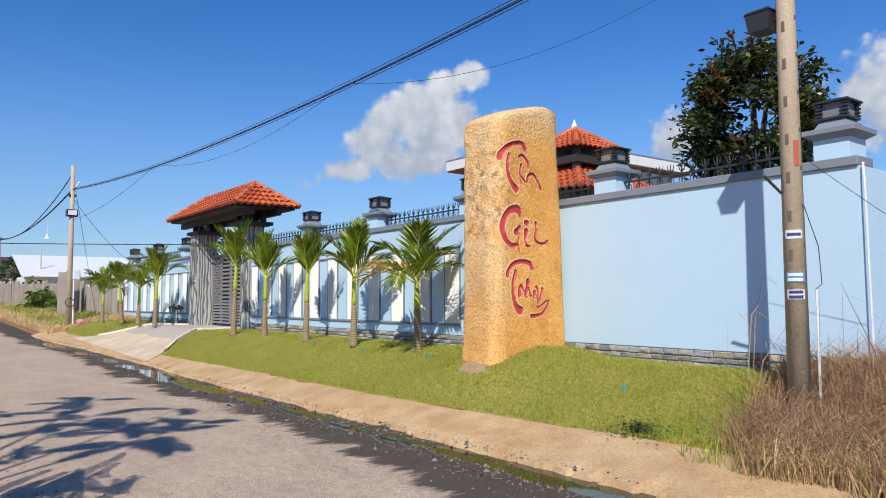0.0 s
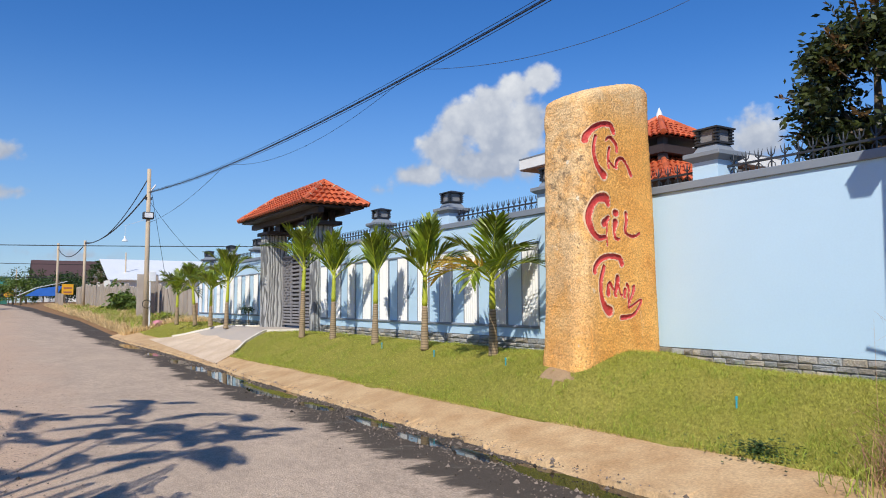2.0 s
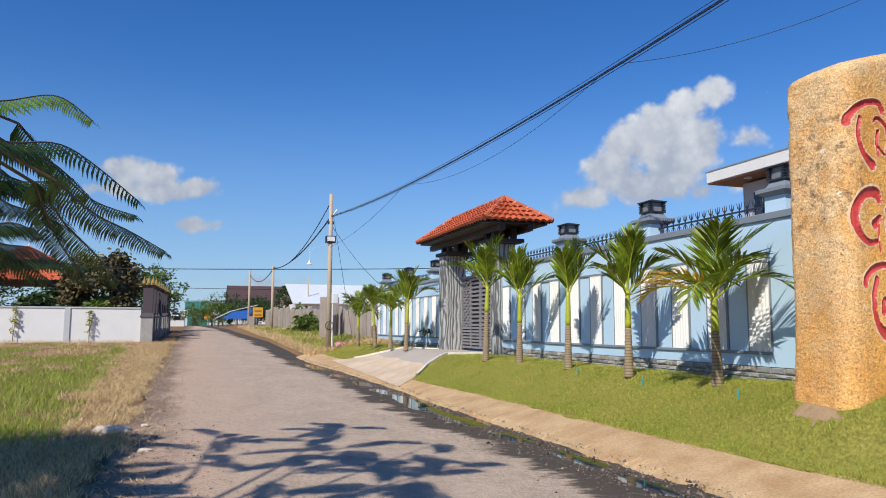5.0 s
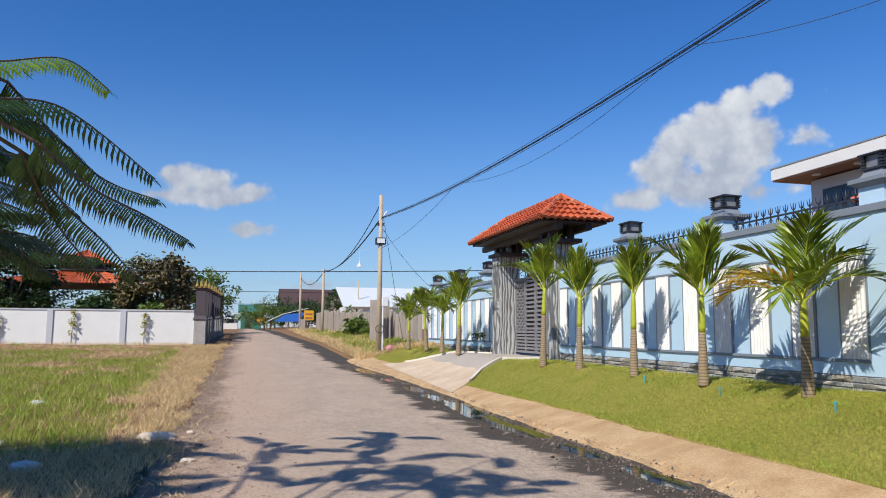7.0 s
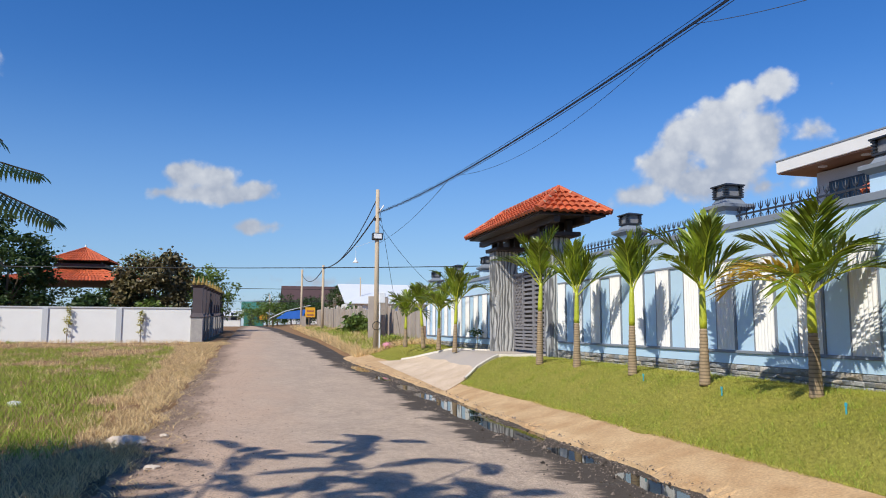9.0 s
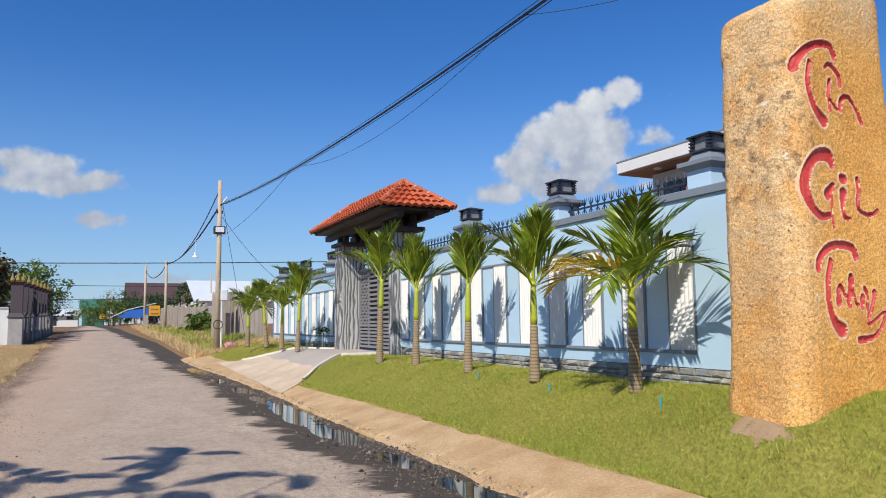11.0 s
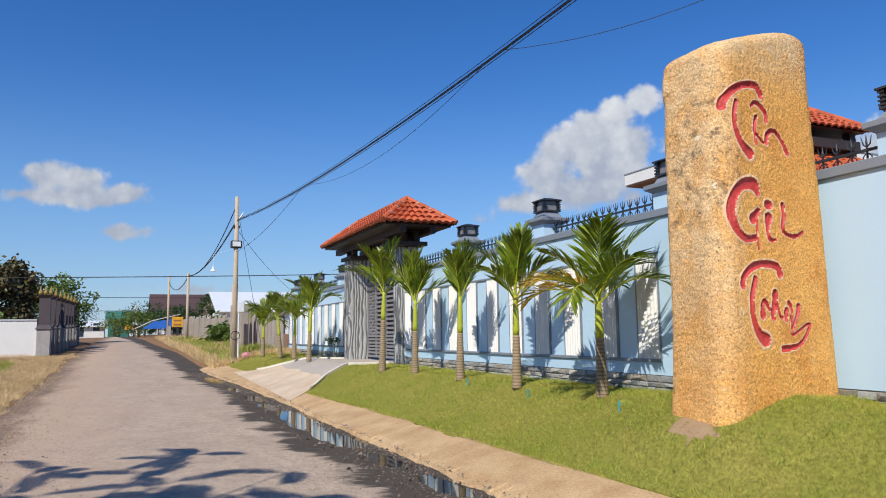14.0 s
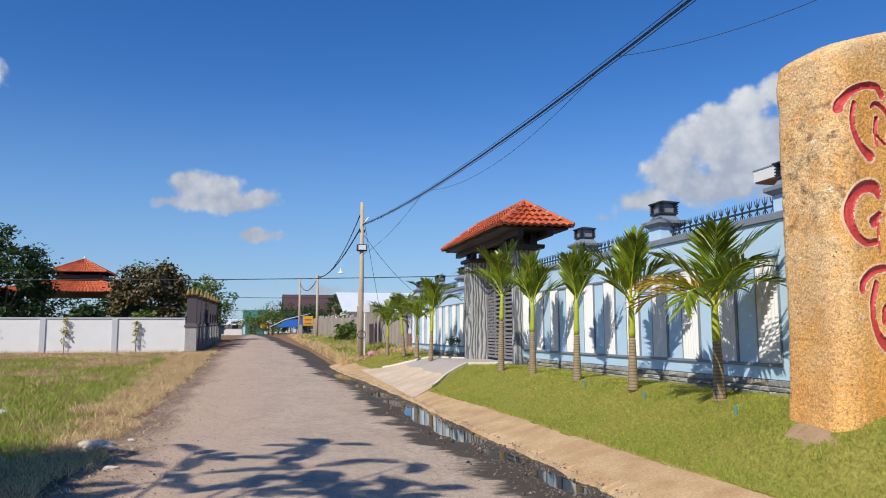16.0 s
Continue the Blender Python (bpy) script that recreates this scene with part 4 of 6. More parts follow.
def palm(x, y, z, trunk_h, shaft_h, spread, count, lean, seed, erect=1.0, sick=False, arch=1.0):
    rng = random.Random(seed)
    p = thing("palm_tree", "young areca palm with a ringed trunk and green feathered fronds", "palm tree", "palms along the wall", at=(x, y, z))
    r0 = 0.066
    m = M()
    rings = int(trunk_h / 0.035)
    pts, rad = [], []
    for i in range(rings + 1):
        s = i / rings
        pts.append((lean[0] * s * 0.5, lean[1] * s * 0.5, -0.1 + (trunk_h + 0.1) * s))
        rad.append(r0 * (1.15 - 0.4 * s) * (1.05 if i % 2 else 0.97))
    m.tube(pts, rad, 12)
    part("trunk", m, MAT["palm_trunk"], p, "brown ringed trunk", smooth=True)
    m = M()
    top = Vector((lean[0], lean[1], trunk_h + shaft_h))
    b = Vector(pts[-1])
    m.tube([b.lerp(top, s) for s in (0, 0.15, 0.5, 0.85, 1)], [0.048, 0.052, 0.046, 0.038, 0.03], 12)
    part("crownshaft", m, MAT["palm_shaft"], p, "smooth yellow-green crownshaft", smooth=True)
    for i in range(count):
        yaw = 2 * math.pi * (i + 0.3 * rng.random()) / count + seed
        tier = i % 3
        el = (1.42, 1.2, 0.95)[tier] * erect + rng.uniform(-0.2, 0.16)
        old = sick and tier > 0 and math.cos(yaw - 2.5) > 0.5
        el = 0.6 if old else el
        ml, mr = M(), M()
        frond(ml, mr, top - Vector((0, 0, 0.05 * tier)), yaw, el, spread * rng.uniform(0.8, 1.1), (0.6, 1.05, 1.5)[tier] * rng.uniform(0.75, 1.3) * arch, 20, rng, 0.5, 0.0135, 0.8 if sick else 0.55)
        ob = part("frond", ml, MAT["leaf_dry"] if old else MAT["leaf_palm"], p, "yellowing frond" if old else "")
        part("frond_rib", mr, MAT["palm_shaft"], ob)
    return p


MAT["leaf_dry"] = material("yellow_palm_leaf", (0.66, 0.44, 0.06), 0.6, scale=3, fine=30, second=(0.44, 0.27, 0.04), bump=0, island=0.3)
palm(7.24, 9.92, 0.80, 0.62, 0.50, 0.98, 12, (-0.02, 0.0), 1, 0.82, True, 0.95)
palm(7.12, 11.8, 0.80, 0.66, 0.58, 0.95, 8, (0.02, 0.02), 2, 1.0, arch=0.75)
palm(7.15, 13.8, 0.80, 0.70, 0.62, 0.88, 7, (0.03, 0.02), 3, 1.16, arch=0.45)
palm(7.15, 15.9, 0.80, 0.75, 0.60, 0.95, 8, (0.02, 0.0), 4, 1.1, arch=0.6)
palm(6.92, 17.2, 0.80, 1.0, 0.6, 1.05, 8, (0.05, 0.0), 5, 0.98, arch=0.8)
palm(6.76, 23.2, 0.85, 0.7, 0.62, 1.15, 9, (0.05, 0.0), 6, 1.0)
palm(6.64, 24.6, 0.88, 0.55, 0.55, 1.05, 8, (0.02, 0.0), 7, 0.9)
palm(6.56, 26.3, 0.88, 0.6, 0.6, 1.05, 8, (-0.1, 0.0), 8, 0.8)
palm(6.2, 27.5, 0.88, 0.5, 0.5, 1.05, 8, (0.02, 0.0), 9, 0.9)

# ---------- poles and cables ----------
def utility_pole(x, y, z, h, r0, r1, label):
    p = thing("utility_pole", label, "utility pole", at=(x, y, z))
    part("shaft", M().tube([(0, 0, -0.3), (0, 0, h)], [r0, r1], 16), MAT["pole"], p, smooth=True)
    return p


near_pole = utility_pole(6.95, 3.42, 0.7, 7.0, 0.104, 0.07, "weathered concrete pole with pasted stickers")
utility_pole(5.66, 30.4, 0.6, 6.1, 0.105, 0.07, "slender concrete utility pole with a lamp box")
utility_pole(5.64, 53.0, 1.0, 4.6, 0.1, 0.08, "thin concrete utility pole by the roadside")
utility_pole(5.65, 76.8, 1.2, 5.9, 0.12, 0.1, "thin dark utility pole by the roadside")


# ---------- gate leaf ----------
leaf = thing("metal_gate", "closed grey metal gate with diagonal lattice and slats", "gate")
GX, GY0, GY1, GZ0, GZ1 = 8.3, 19.43, 22.49, 0.86, 2.95
MAT["gate_metal"] = material("grey_gate_paint", (0.30, 0.29, 0.30), 0.5, metal=0.2, scale=6, fine=60, bump=0.1)
for half in (0, 1):
    a = GY0 + half * (GY1 - GY0) / 2 + 0.01
    b = a + (GY1 - GY0) / 2 - 0.02
    m = M()
    for y in (a, (a + b) / 2 - 0.03, b - 0.06):
        m.box(GX - 0.03, y, GZ0, GX + 0.03, y + 0.06, GZ1)
    for z in (GZ0, GZ0 + 0.55, GZ1 - 0.06):
        m.box(GX - 0.028, a, z, GX + 0.028, b, z + 0.06)
    part("gate_frame", m, MAT["gate_metal"], leaf)
    for k in range(5):
        z = GZ0 + 0.1 + k * 0.09
        part("slat", M().box(GX - 0.015, a + 0.06, z, GX + 0.015, b - 0.06, z + 0.055), MAT["gate_metal"], leaf)
    y0, y1 = ((a + b) / 2 + 0.03, b - 0.06) if half else (a + 0.06, (a + b) / 2 - 0.03)
    z0, z1 = GZ0 + 0.61, GZ1 - 0.06
    lattice = M()
    slope, pitch = 1.5, 0.17
    for sg in (-1, 1):
        k = -20
        while k < 30:
            c = z0 + k * pitch
            lo, hi = sorted((y0 + sg * (z0 - c) / slope, y0 + sg * (z1 - c) / slope))
            lo, hi = max(lo, y0), min(hi, y1)
            if hi - lo > 0.03:
                lattice.tube([(GX, lo, c + sg * slope * (lo - y0)), (GX, hi, c + sg * slope * (hi - y0))], 0.013, 4)
            k += 1
    part("lattice", lattice, MAT["gate_metal"], leaf)
    # added dark sheet: stands for the shaded garden seen between the bars
    part("backing_sheet", M().box(GX + 0.035, a + 0.01, GZ0 + 0.02, GX + 0.045, b - 0.01, GZ1 - 0.02), MAT["dark_wood"], leaf, "dark sheet added for the shade behind the gate")
    w0, w1 = (a + 0.06, (a + b) / 2 - 0.03) if half else ((a + b) / 2 + 0.03, b - 0.06)
    for k in range(12):
        z = z0 + 0.03 + k * (z1 - z0) / 12
        part("slat", M().box(GX - 0.015, w0, z, GX + 0.015, w1, z + 0.06), MAT["gate_metal"], leaf)


# ---------- near pole: fittings ----------
MAT["tin"] = material("dark_tin", (0.05, 0.05, 0.055), 0.5, metal=0.3, scale=5, fine=60, bump=0.1)
MAT["white_plastic"] = material("white_plastic", (0.75, 0.76, 0.78), 0.5, var=0.1, scale=6, fine=60, bump=0.05)
MAT["sticker_blue"] = material("blue_sticker", (0.10, 0.33, 0.62), 0.6, scale=20, fine=80, bump=0.1)
MAT["ink"] = material("dark_ink", (0.05, 0.05, 0.22), 0.7, scale=20, fine=80, bump=0)
MAT["red_mark"] = material("red_paint_mark", (0.55, 0.12, 0.06), 0.8, scale=20, fine=80, bump=0.2)
MAT["hole_shade"] = material("painted_recess_shade", (0.16, 0.125, 0.09), 0.95, scale=20, fine=60, bump=0.3)


def wrap_patch(r, z0, z1, a0, a1, lift=0.004, n=8):
    """A thin patch bent round a shaft."""
    m = M()
    for k in range(n):
        p, q = a0 + (a1 - a0) * k / n, a0 + (a1 - a0) * (k + 1) / n
        o, i = r + lift, r - 0.004
        vs = [(o * math.cos(p), o * math.sin(p), z0), (o * math.cos(q), o * math.sin(q), z0), (o * math.cos(q), o * math.sin(q), z1), (o * math.cos(p), o * math.sin(p), z1),
              (i * math.cos(p), i * math.sin(p), z0), (i * math.cos(q), i * math.sin(q), z0), (i * math.cos(q), i * math.sin(q), z1), (i * math.cos(p), i * math.sin(p), z1)]
        m.add(vs, [(0, 1, 2, 3), (5, 4, 7, 6), (4, 5, 1, 0), (3, 2, 6, 7), (4, 0, 3, 7), (1, 5, 6, 2)])
    return m


def pole_r(z):
    return 0.104 + (0.07 - 0.104) * (z + 0.3) / 7.3


CAM_SIDE = math.atan2(-3.4, -6.7)
for z0, z1, w, mt, lab in ((1.42, 1.50, 0.75, "white_plastic", "white sticker with blue print"), (1.02, 1.11, 0.8, "sticker_blue", "pale blue sticker"), (0.86, 0.95, 0.75, "white_plastic", "white sticker with blue print")):
    r = pole_r((z0 + z1) / 2) + 0.002
    st = part("sticker", wrap_patch(r, z0, z1, CAM_SIDE - w, CAM_SIDE + w), MAT[mt], near_pole, lab)
    rows_n = 1 if z0 > 1.2 else 2
    for k in range(rows_n):
        zz = z0 + (z1 - z0) * (k + 0.5) / rows_n
        part("printed_bar", wrap_patch(r + 0.003, zz - 0.014, zz + 0.014, CAM_SIDE - w * 0.8, CAM_SIDE + w * 0.8), MAT["ink" if mt != "sticker_blue" else "white_plastic"], st)
part("paint_mark", wrap_patch(pole_r(2.2) + 0.001, 2.1, 2.34, CAM_SIDE + 0.25, CAM_SIDE + 0.75), MAT["red_mark"], near_pole, "red paint smear")
# no holes are cut: dark patches paint the shade of the step recesses
for k in range(16):
    z = 0.5 + k * 0.36
    part("step_recess", wrap_patch(pole_r(z), z, z + 0.1, CAM_SIDE - 0.5, CAM_SIDE - 0.15, 0.003), MAT["hole_shade"], near_pole)
    part("step_recess", wrap_patch(pole_r(z), z + 0.12, z + 0.16, CAM_SIDE + 0.95, CAM_SIDE + 1.25, 0.003), MAT["hole_shade"], near_pole)
part("conduit", M().tube([(0.10, -0.14, -0.2), (0.10, -0.14, 0.95)], 0.012, 8), MAT["white_plastic"], near_pole, "white plastic conduit")
part("loose_cable", M().tube([(0.1, -0.13, 0.95), (0.17, -0.16, 1.0), (0.15, -0.15, 1.35), (0.08, -0.06, 1.75)], 0.004, 6), MAT["cable"], near_pole)
part("bracket", M().tube([(-0.08, 0.06, 1.85), (-0.18, 0.17, 2.02)], 0.014, 6), MAT["tin"], near_pole)
lamp = M().frustum(-0.02, 0.215, 3.45, 3.63, 0.10, 0.10, 0.12, 0.125)
lamp.frustum(-0.02, 0.215, 3.63, 3.66, 0.13, 0.135, 0.10, 0.11)
part("lamp_box", lamp, MAT["tin"], near_pole, "dark metal box")
part("lamp_box_bracket", M().box(-0.03, 0.07, 3.53, 0.03, 0.12, 3.59), MAT["tin"], near_pole)
pipe = M().tube([(8.06, 3.22, 0.6), (8.06, 3.24, 2.75), (8.09, 3.26, 2.95)], 0.013, 8)
tagged(part("drain_pipe", pipe, MAT["white_plastic"]), "thin white plastic pipe fixed to the wall corner", "pipe")


# ---------- cables ----------
def sag_line(a, b, sag, n=24):
    a, b = Vector(a), Vector(b)
    return [a.lerp(b, i / n) - Vector((0, 0, sag * 4 * (i / n) * (1 - i / n))) for i in range(n + 1)]


def cable(a, b, sag, r, label):
    c = M().tube(sag_line(a, b, sag), r, 5)
    return tagged(part("overhead_cable", c, MAT["cable"]), label, "cable", "overhead cables")


P1, P0 = Vector((5.66, 30.3, 5.78)), Vector((7.55, -6.0, 6.75))


def bundle_at(y):
    u = (P1.y - y) / (P1.y - P0.y)
    return P1.lerp(P0, u) - Vector((0, 0, 0.89 * 4 * u * (1 - u)))


for k, (dz, sg, r) in enumerate(((0.0, 0.72, 0.012), (0.022, 0.725, 0.007), (-0.026, 0.735, 0.006), (0.045, 0.705, 0.005))):
    cable(P1 + Vector((0, 0, dz)), P0 + Vector((0, 0, dz * 1.5)), sg + 0.17, r, "sagging black bundled cable along the road")
cable(bundle_at(11.1), (11.66, 4.9, 8.15), 0.9, 0.0045, "thin black cable branching off the bundle")
cable(bundle_at(11.65), bundle_at(20.8), 0.42, 0.004, "thin slack cable below the bundle")
cable(bundle_at(21.5), (5.66, 30.33, 4.6), 0.2, 0.006, "thin slack cable below the bundle")
cable(P1 + Vector((0, 0.2, 0)), (5.64, 53, 5.4), 0.5, 0.03, "black cable between the poles")
cable(P1 + Vector((0, 0.2, 0.6)), (5.64, 53, 5.5), 0.8, 0.02, "black cable between the poles")
cable((5.64, 53, 5.4), (5.65, 76.8, 6.6), 0.8, 0.03, "black cable between the poles")
cable((-33, 30.6, 3.83), (25, 30.47, 4.66), 0.75, 0.016, "black cable crossing over the road")
cable((-20, 90, 6.0), (60, 90, 7.5), 0.8, 0.03, "distant cable across the street")
cable((-20, 92, 4.6), (60, 88, 6.0), 0.8, 0.03, "distant cable across the street")
cable((5.66, 30.4, 6.4), (6.95, 31.7, 0.55), 0.0, 0.008, "thin stay wire of the pole")
cable((5.66, 30.4, 5.5), (8.6, 33.5, 3.2), 0.2, 0.008, "thin service wire to the wall")
cable((7.0, 3.35, 2.9), (8.15, 1.2, 0.9), 0.05, 0.003, "thin wire hanging from the pole")
# fittings of the far pole
for ob in [o for o in bpy.data.objects if o.name == "utility_pole.001"]:
    part("lamp_box", M().box(-0.2, -0.14, 4.15, 0.2, 0.1, 4.42, 0.02), MAT["tin"], ob, "grey metal box")
    part("lamp_glass", M().box(-0.15, -0.16, 4.2, 0.15, -0.142, 4.38), MAT["white_plastic"], ob)
    part("arm", M().tube([(0, 0, 5.15), (0.25, 0, 5.5)], 0.03, 6), MAT["white_plastic"], ob)
    part("insulator", M().box(-0.12, -0.05, 4.9, 0.12, 0.05, 5.0), MAT["tin"], ob)
    part("meter_box", M().box(0.08, -0.16, 1.75, 0.32, 0.06, 2.15, 0.02), MAT["white_plastic"], ob, "pale plastic meter box")
    part("conduit", M().tube([(0.12, -0.1, 0.0), (0.12, -0.1, 1.8)], 0.03, 8), MAT["white_plastic"], ob)
    part("cable_coil", M().tube([(0.16 * math.cos(a * 0.7), -0.16, 0.9 + 0.16 * math.sin(a * 0.7)) for a in range(20)], 0.015, 5), MAT["cable"], ob)
bulb = M().tube([(4.84, 30.3, 4.05), (4.84, 30.3, 3.95), (4.84, 30.3, 3.86)], [0.02, 0.05, 0.12], 10)
bulb.tube([(4.84, 30.3, 4.05), (4.84, 30.3, 4.45), (5.64, 30.36, 4.75)], 0.008, 4)
tagged(part("hanging_lamp", bulb, MAT["white_plastic"]), "small white lamp shade hanging from a cable", "lamp")

# ---------- wet edge, puddles, gravel ----------
MAT["puddle"] = material("puddle_water", (0.02, 0.018, 0.014), 0.03, var=0.2, scale=3, fine=8, bump=0.02, spec=0.5, fine_var=0.1)
for n in MAT["puddle"].node_tree.nodes:
    if n.type == "MAP_RANGE" and n.inputs["To Max"].default_value < 0.2:
        n.inputs["To Min"].default_value, n.inputs["To Max"].default_value = 0.0, 0.02
MAT["gravel"] = material("grey_gravel", (0.19, 0.15, 0.12), 0.9, scale=8, fine=60, bump=0.3, island=0.8, spec=0.2)


rows = [[(kerb_x(y) - 1.05 + 1.2 * i / 4, y, road_z(y) - 0.025) for i in range(5)] for y in steps((2.2, 28, 0.5))]
tagged(part("puddle_water", grid_mesh(rows), MAT["puddle"]), "shallow puddles in the gutter reflecting the sky", "puddle", kind="structure")


def pool(x, y):
    return any(((x - cx) / rx) ** 2 + ((y - cy) / ry) ** 2 < 1 for cx, cy, rx, ry in POOLS)


rng = random.Random(11)
grit = M()
for i in range(4200):
    y = 5 + 26 * rng.random() ** 1.5
    x = left_x(y) + abs(rng.gauss(0, 0.75)) - 0.2
    s = rng.uniform(0.005, 0.014) * (2.0 if rng.random() < 0.04 else 1)
    z = height(x, y) + 0.01
    a = rng.random() * 6.28
    c, sn = math.cos(a) * s, math.sin(a) * s
    grit.add([(x + c, y + sn, z), (x - sn * 0.8, y + c * 0.8, z), (x - c, y - sn, z), (x + sn * 0.7, y - c * 0.7, z), (x + 0.2 * s, y, z + s * 0.8)],
             [(0, 1, 4), (1, 2, 4), (2, 3, 4), (3, 0, 4)])
for i in range(11000):
    y = 2.5 + 27 * rng.random() ** 1.4
    k = kerb_x(y)
    x = k - 0.05 - abs(rng.gauss(0, 0.38)) if rng.random() < 0.86 else k + rng.gauss(0, 0.05)
    if pool(x, y) and rng.random() < 0.93:
        continue
    s = rng.uniform(0.004, 0.015) * (2.4 if rng.random() < 0.05 else 1)
    z = height(min(x, k - 0.02) if x < k else x, y) + 0.004
    a = rng.random() * 6.28
    c, sn = math.cos(a) * s, math.sin(a) * s
    grit.add([(x + c, y + sn, z), (x - sn * 0.8, y + c * 0.8, z), (x - c, y - sn, z), (x + sn * 0.7, y - c * 0.7, z), (x + 0.2 * s, y, z + s * 0.9)],
             [(0, 1, 4), (1, 2, 4), (2, 3, 4), (3, 0, 4)])
tagged(part("gravel", grit, MAT["gravel"]), "loose grey gravel along the gutter", "gravel", kind="stuff")


# ---------- grass ----------
def blades(name, xs, ys, zs, hs, ws, lean, mat, label, seed, category="grass", short=False):
    r = np.random.RandomState(seed)
    n = len(xs)
    a = r.uniform(0, 2 * np.pi, n)
    base = np.stack([xs, ys, zs], 1)
    side = np.stack([np.cos(a), np.sin(a), np.zeros(n)], 1) * ws[:, None]
    b = r.uniform(0, 2 * np.pi, n)
    tip = np.stack([np.cos(b) * lean * hs, np.sin(b) * lean * hs, hs], 1)
    mid = tip * np.array([0.35, 0.35, 0.6])
    if short:
        v = np.stack([base - side, base + side, base + tip], 1).reshape(-1, 3)
        f = np.arange(n * 3).reshape(n, 3).tolist()
    else:
        v = np.stack([base - side, base + side, base + mid + side * 0.7, base + mid - side * 0.7, base + tip], 1).reshape(-1, 3)
        i = np.arange(n)[:, None] * 5
        f = (i + np.array([0, 1, 2, 3])).tolist() + (i + np.array([3, 2, 4])).tolist()
    me = bpy.data.meshes.new(name)
    me.from_pydata(v.tolist(), [], f)
    me.materials.append(mat)
    return tagged(new(name, me), label, category, kind="stuff")


MAT["grass"] = material("lawn_blade", (0.31, 0.345, 0.045), 0.6, scale=1.3, fine=24, second=(0.45, 0.395, 0.095), bump=0, island=0.5, spec=0.2, fine_var=0.4, blot=0.6)
MAT["clod"] = material("crumbly_soil", (0.40, 0.28, 0.16), 0.95, scale=9, fine=60, second=(0.32, 0.21, 0.12), bump=0.8, spec=0.1)
MAT["grass_dry"] = material("dry_grass_blade", (0.82, 0.61, 0.33), 0.8, spec=0.2, scale=0.7, fine=10, second=(0.54, 0.39, 0.18), bump=0, island=0.35)
MAT["grass_field"] = material("field_grass_blade", (0.22, 0.33, 0.035), 0.7, scale=0.5, fine=8, second=(0.36, 0.38, 0.07), bump=0, island=0.45, spec=0.2)
MAT["weed"] = material("dead_weed", (0.46, 0.29, 0.17), 0.85, scale=2, fine=20, second=(0.28, 0.16, 0.09), bump=0, island=0.5, spec=0.2)
R = np.random.RandomState(3)


def lay_blades(name, n, area, accept, h, w, lean, mat, label, seed, sink=0.0, short=False):
    x0, x1, y0, y1 = area
    xs, ys = R.uniform(x0, x1, n), y0 + (y1 - y0) * R.uniform(0, 1, n) ** (2.0 if short else 1.5)
    ok = [i for i in range(n) if accept(xs[i], ys[i])]
    xs, ys = xs[ok], ys[ok]
    zs = np.array([height(x, y) for x, y in zip(xs, ys)]) - sink
    hs, ws = R.uniform(*h, len(ok)), R.uniform(*w, len(ok))
    return blades(name, xs, ys, zs, hs, ws, lean, mat, label, seed, short=short)


def on_lawn(x, y):
    if not lawn_x(y) - 0.06 < x < 8.05 or y < 3.0:
        return False
    if 6.6 < x < 8.05 and 7.3 < y < 8.1:
        return False
    return y < drive_south(x) - 0.05 or (y > drive_north(x) + 0.05 and y < 31)


def bare(x, y):
    """Trodden soil at the foot of the stone."""
    return ((x - 6.56) / 0.17) ** 2 + ((y - 7.66) / 0.32) ** 2 < 0.7 + 0.5 * noise.noise((x * 5, y * 5, 3)) + 0.5 * noise.noise((x * 15, y * 15, 3))


def turf(x, y):
    return on_lawn(x, y) and not bare(x, y)


lay_blades("lawn_grass", 430000, (5.4, 8.06, 3.0, 31), turf, (0.02, 0.052), (0.0017, 0.0032), 0.8, MAT["grass"], "short green lawn grass", 1, short=True)
lay_blades("lawn_tufts", 60000, (5.5, 8.06, 3.0, 20), lambda x, y: turf(x, y) and noise.noise((x * 2.6, y * 2.6, 51)) + 0.5 * noise.noise((x * 7, y * 7, 52)) > 0.22, (0.035, 0.08), (0.0018, 0.0034), 0.7, MAT["grass_field"], "clumps of longer greener grass in the lawn", 12)
lay_blades("lawn_edge_grass", 24000, (5.5, 8.08, 3.0, 20), lambda x, y: turf(x, y) and (x < lawn_x(y) + 0.14 or x > 7.96), (0.04, 0.10), (0.0018, 0.0034), 0.6, MAT["grass_field"], "longer grass along the lawn edges", 2)
rows = [[(6.0 + 0.06 * i, 6.98 + 0.06 * j) for i in range(15)] for j in range(22)]
soil = M()
for r in rows:
    for x, y in r:
        inside = bare(x, y)
        soil.v.append((x, y, height(x, y) + (0.016 if inside else -0.03) + 0.012 * noise.noise((x * 14, y * 14, 5))))
soil.f = [(j * 15 + i, j * 15 + i + 1, (j + 1) * 15 + i + 1, (j + 1) * 15 + i) for j in range(21) for i in range(14)]
tagged(part("bare_soil", soil, MAT["clod"], smooth=True), "bare crumbly brown soil at the stone's foot", "soil", kind="structure")
rc = random.Random(31)
clods = M()
for i in range(420):
    x, y = rc.gauss(6.54, 0.12), rc.gauss(7.64, 0.2)
    if not bare(x, y):
        continue
    q, z = rc.uniform(0.003, 0.011), height(x, y) + 0.014
    t = rc.random() * 6.28
    c, sn = math.cos(t) * q, math.sin(t) * q
    clods.add([(x + c, y + sn, z), (x - sn, y + c, z), (x - c, y - sn, z), (x + sn, y - c, z), (x + 0.2 * q, y, z + q)], [(0, 1, 4), (1, 2, 4), (2, 3, 4), (3, 0, 4)])
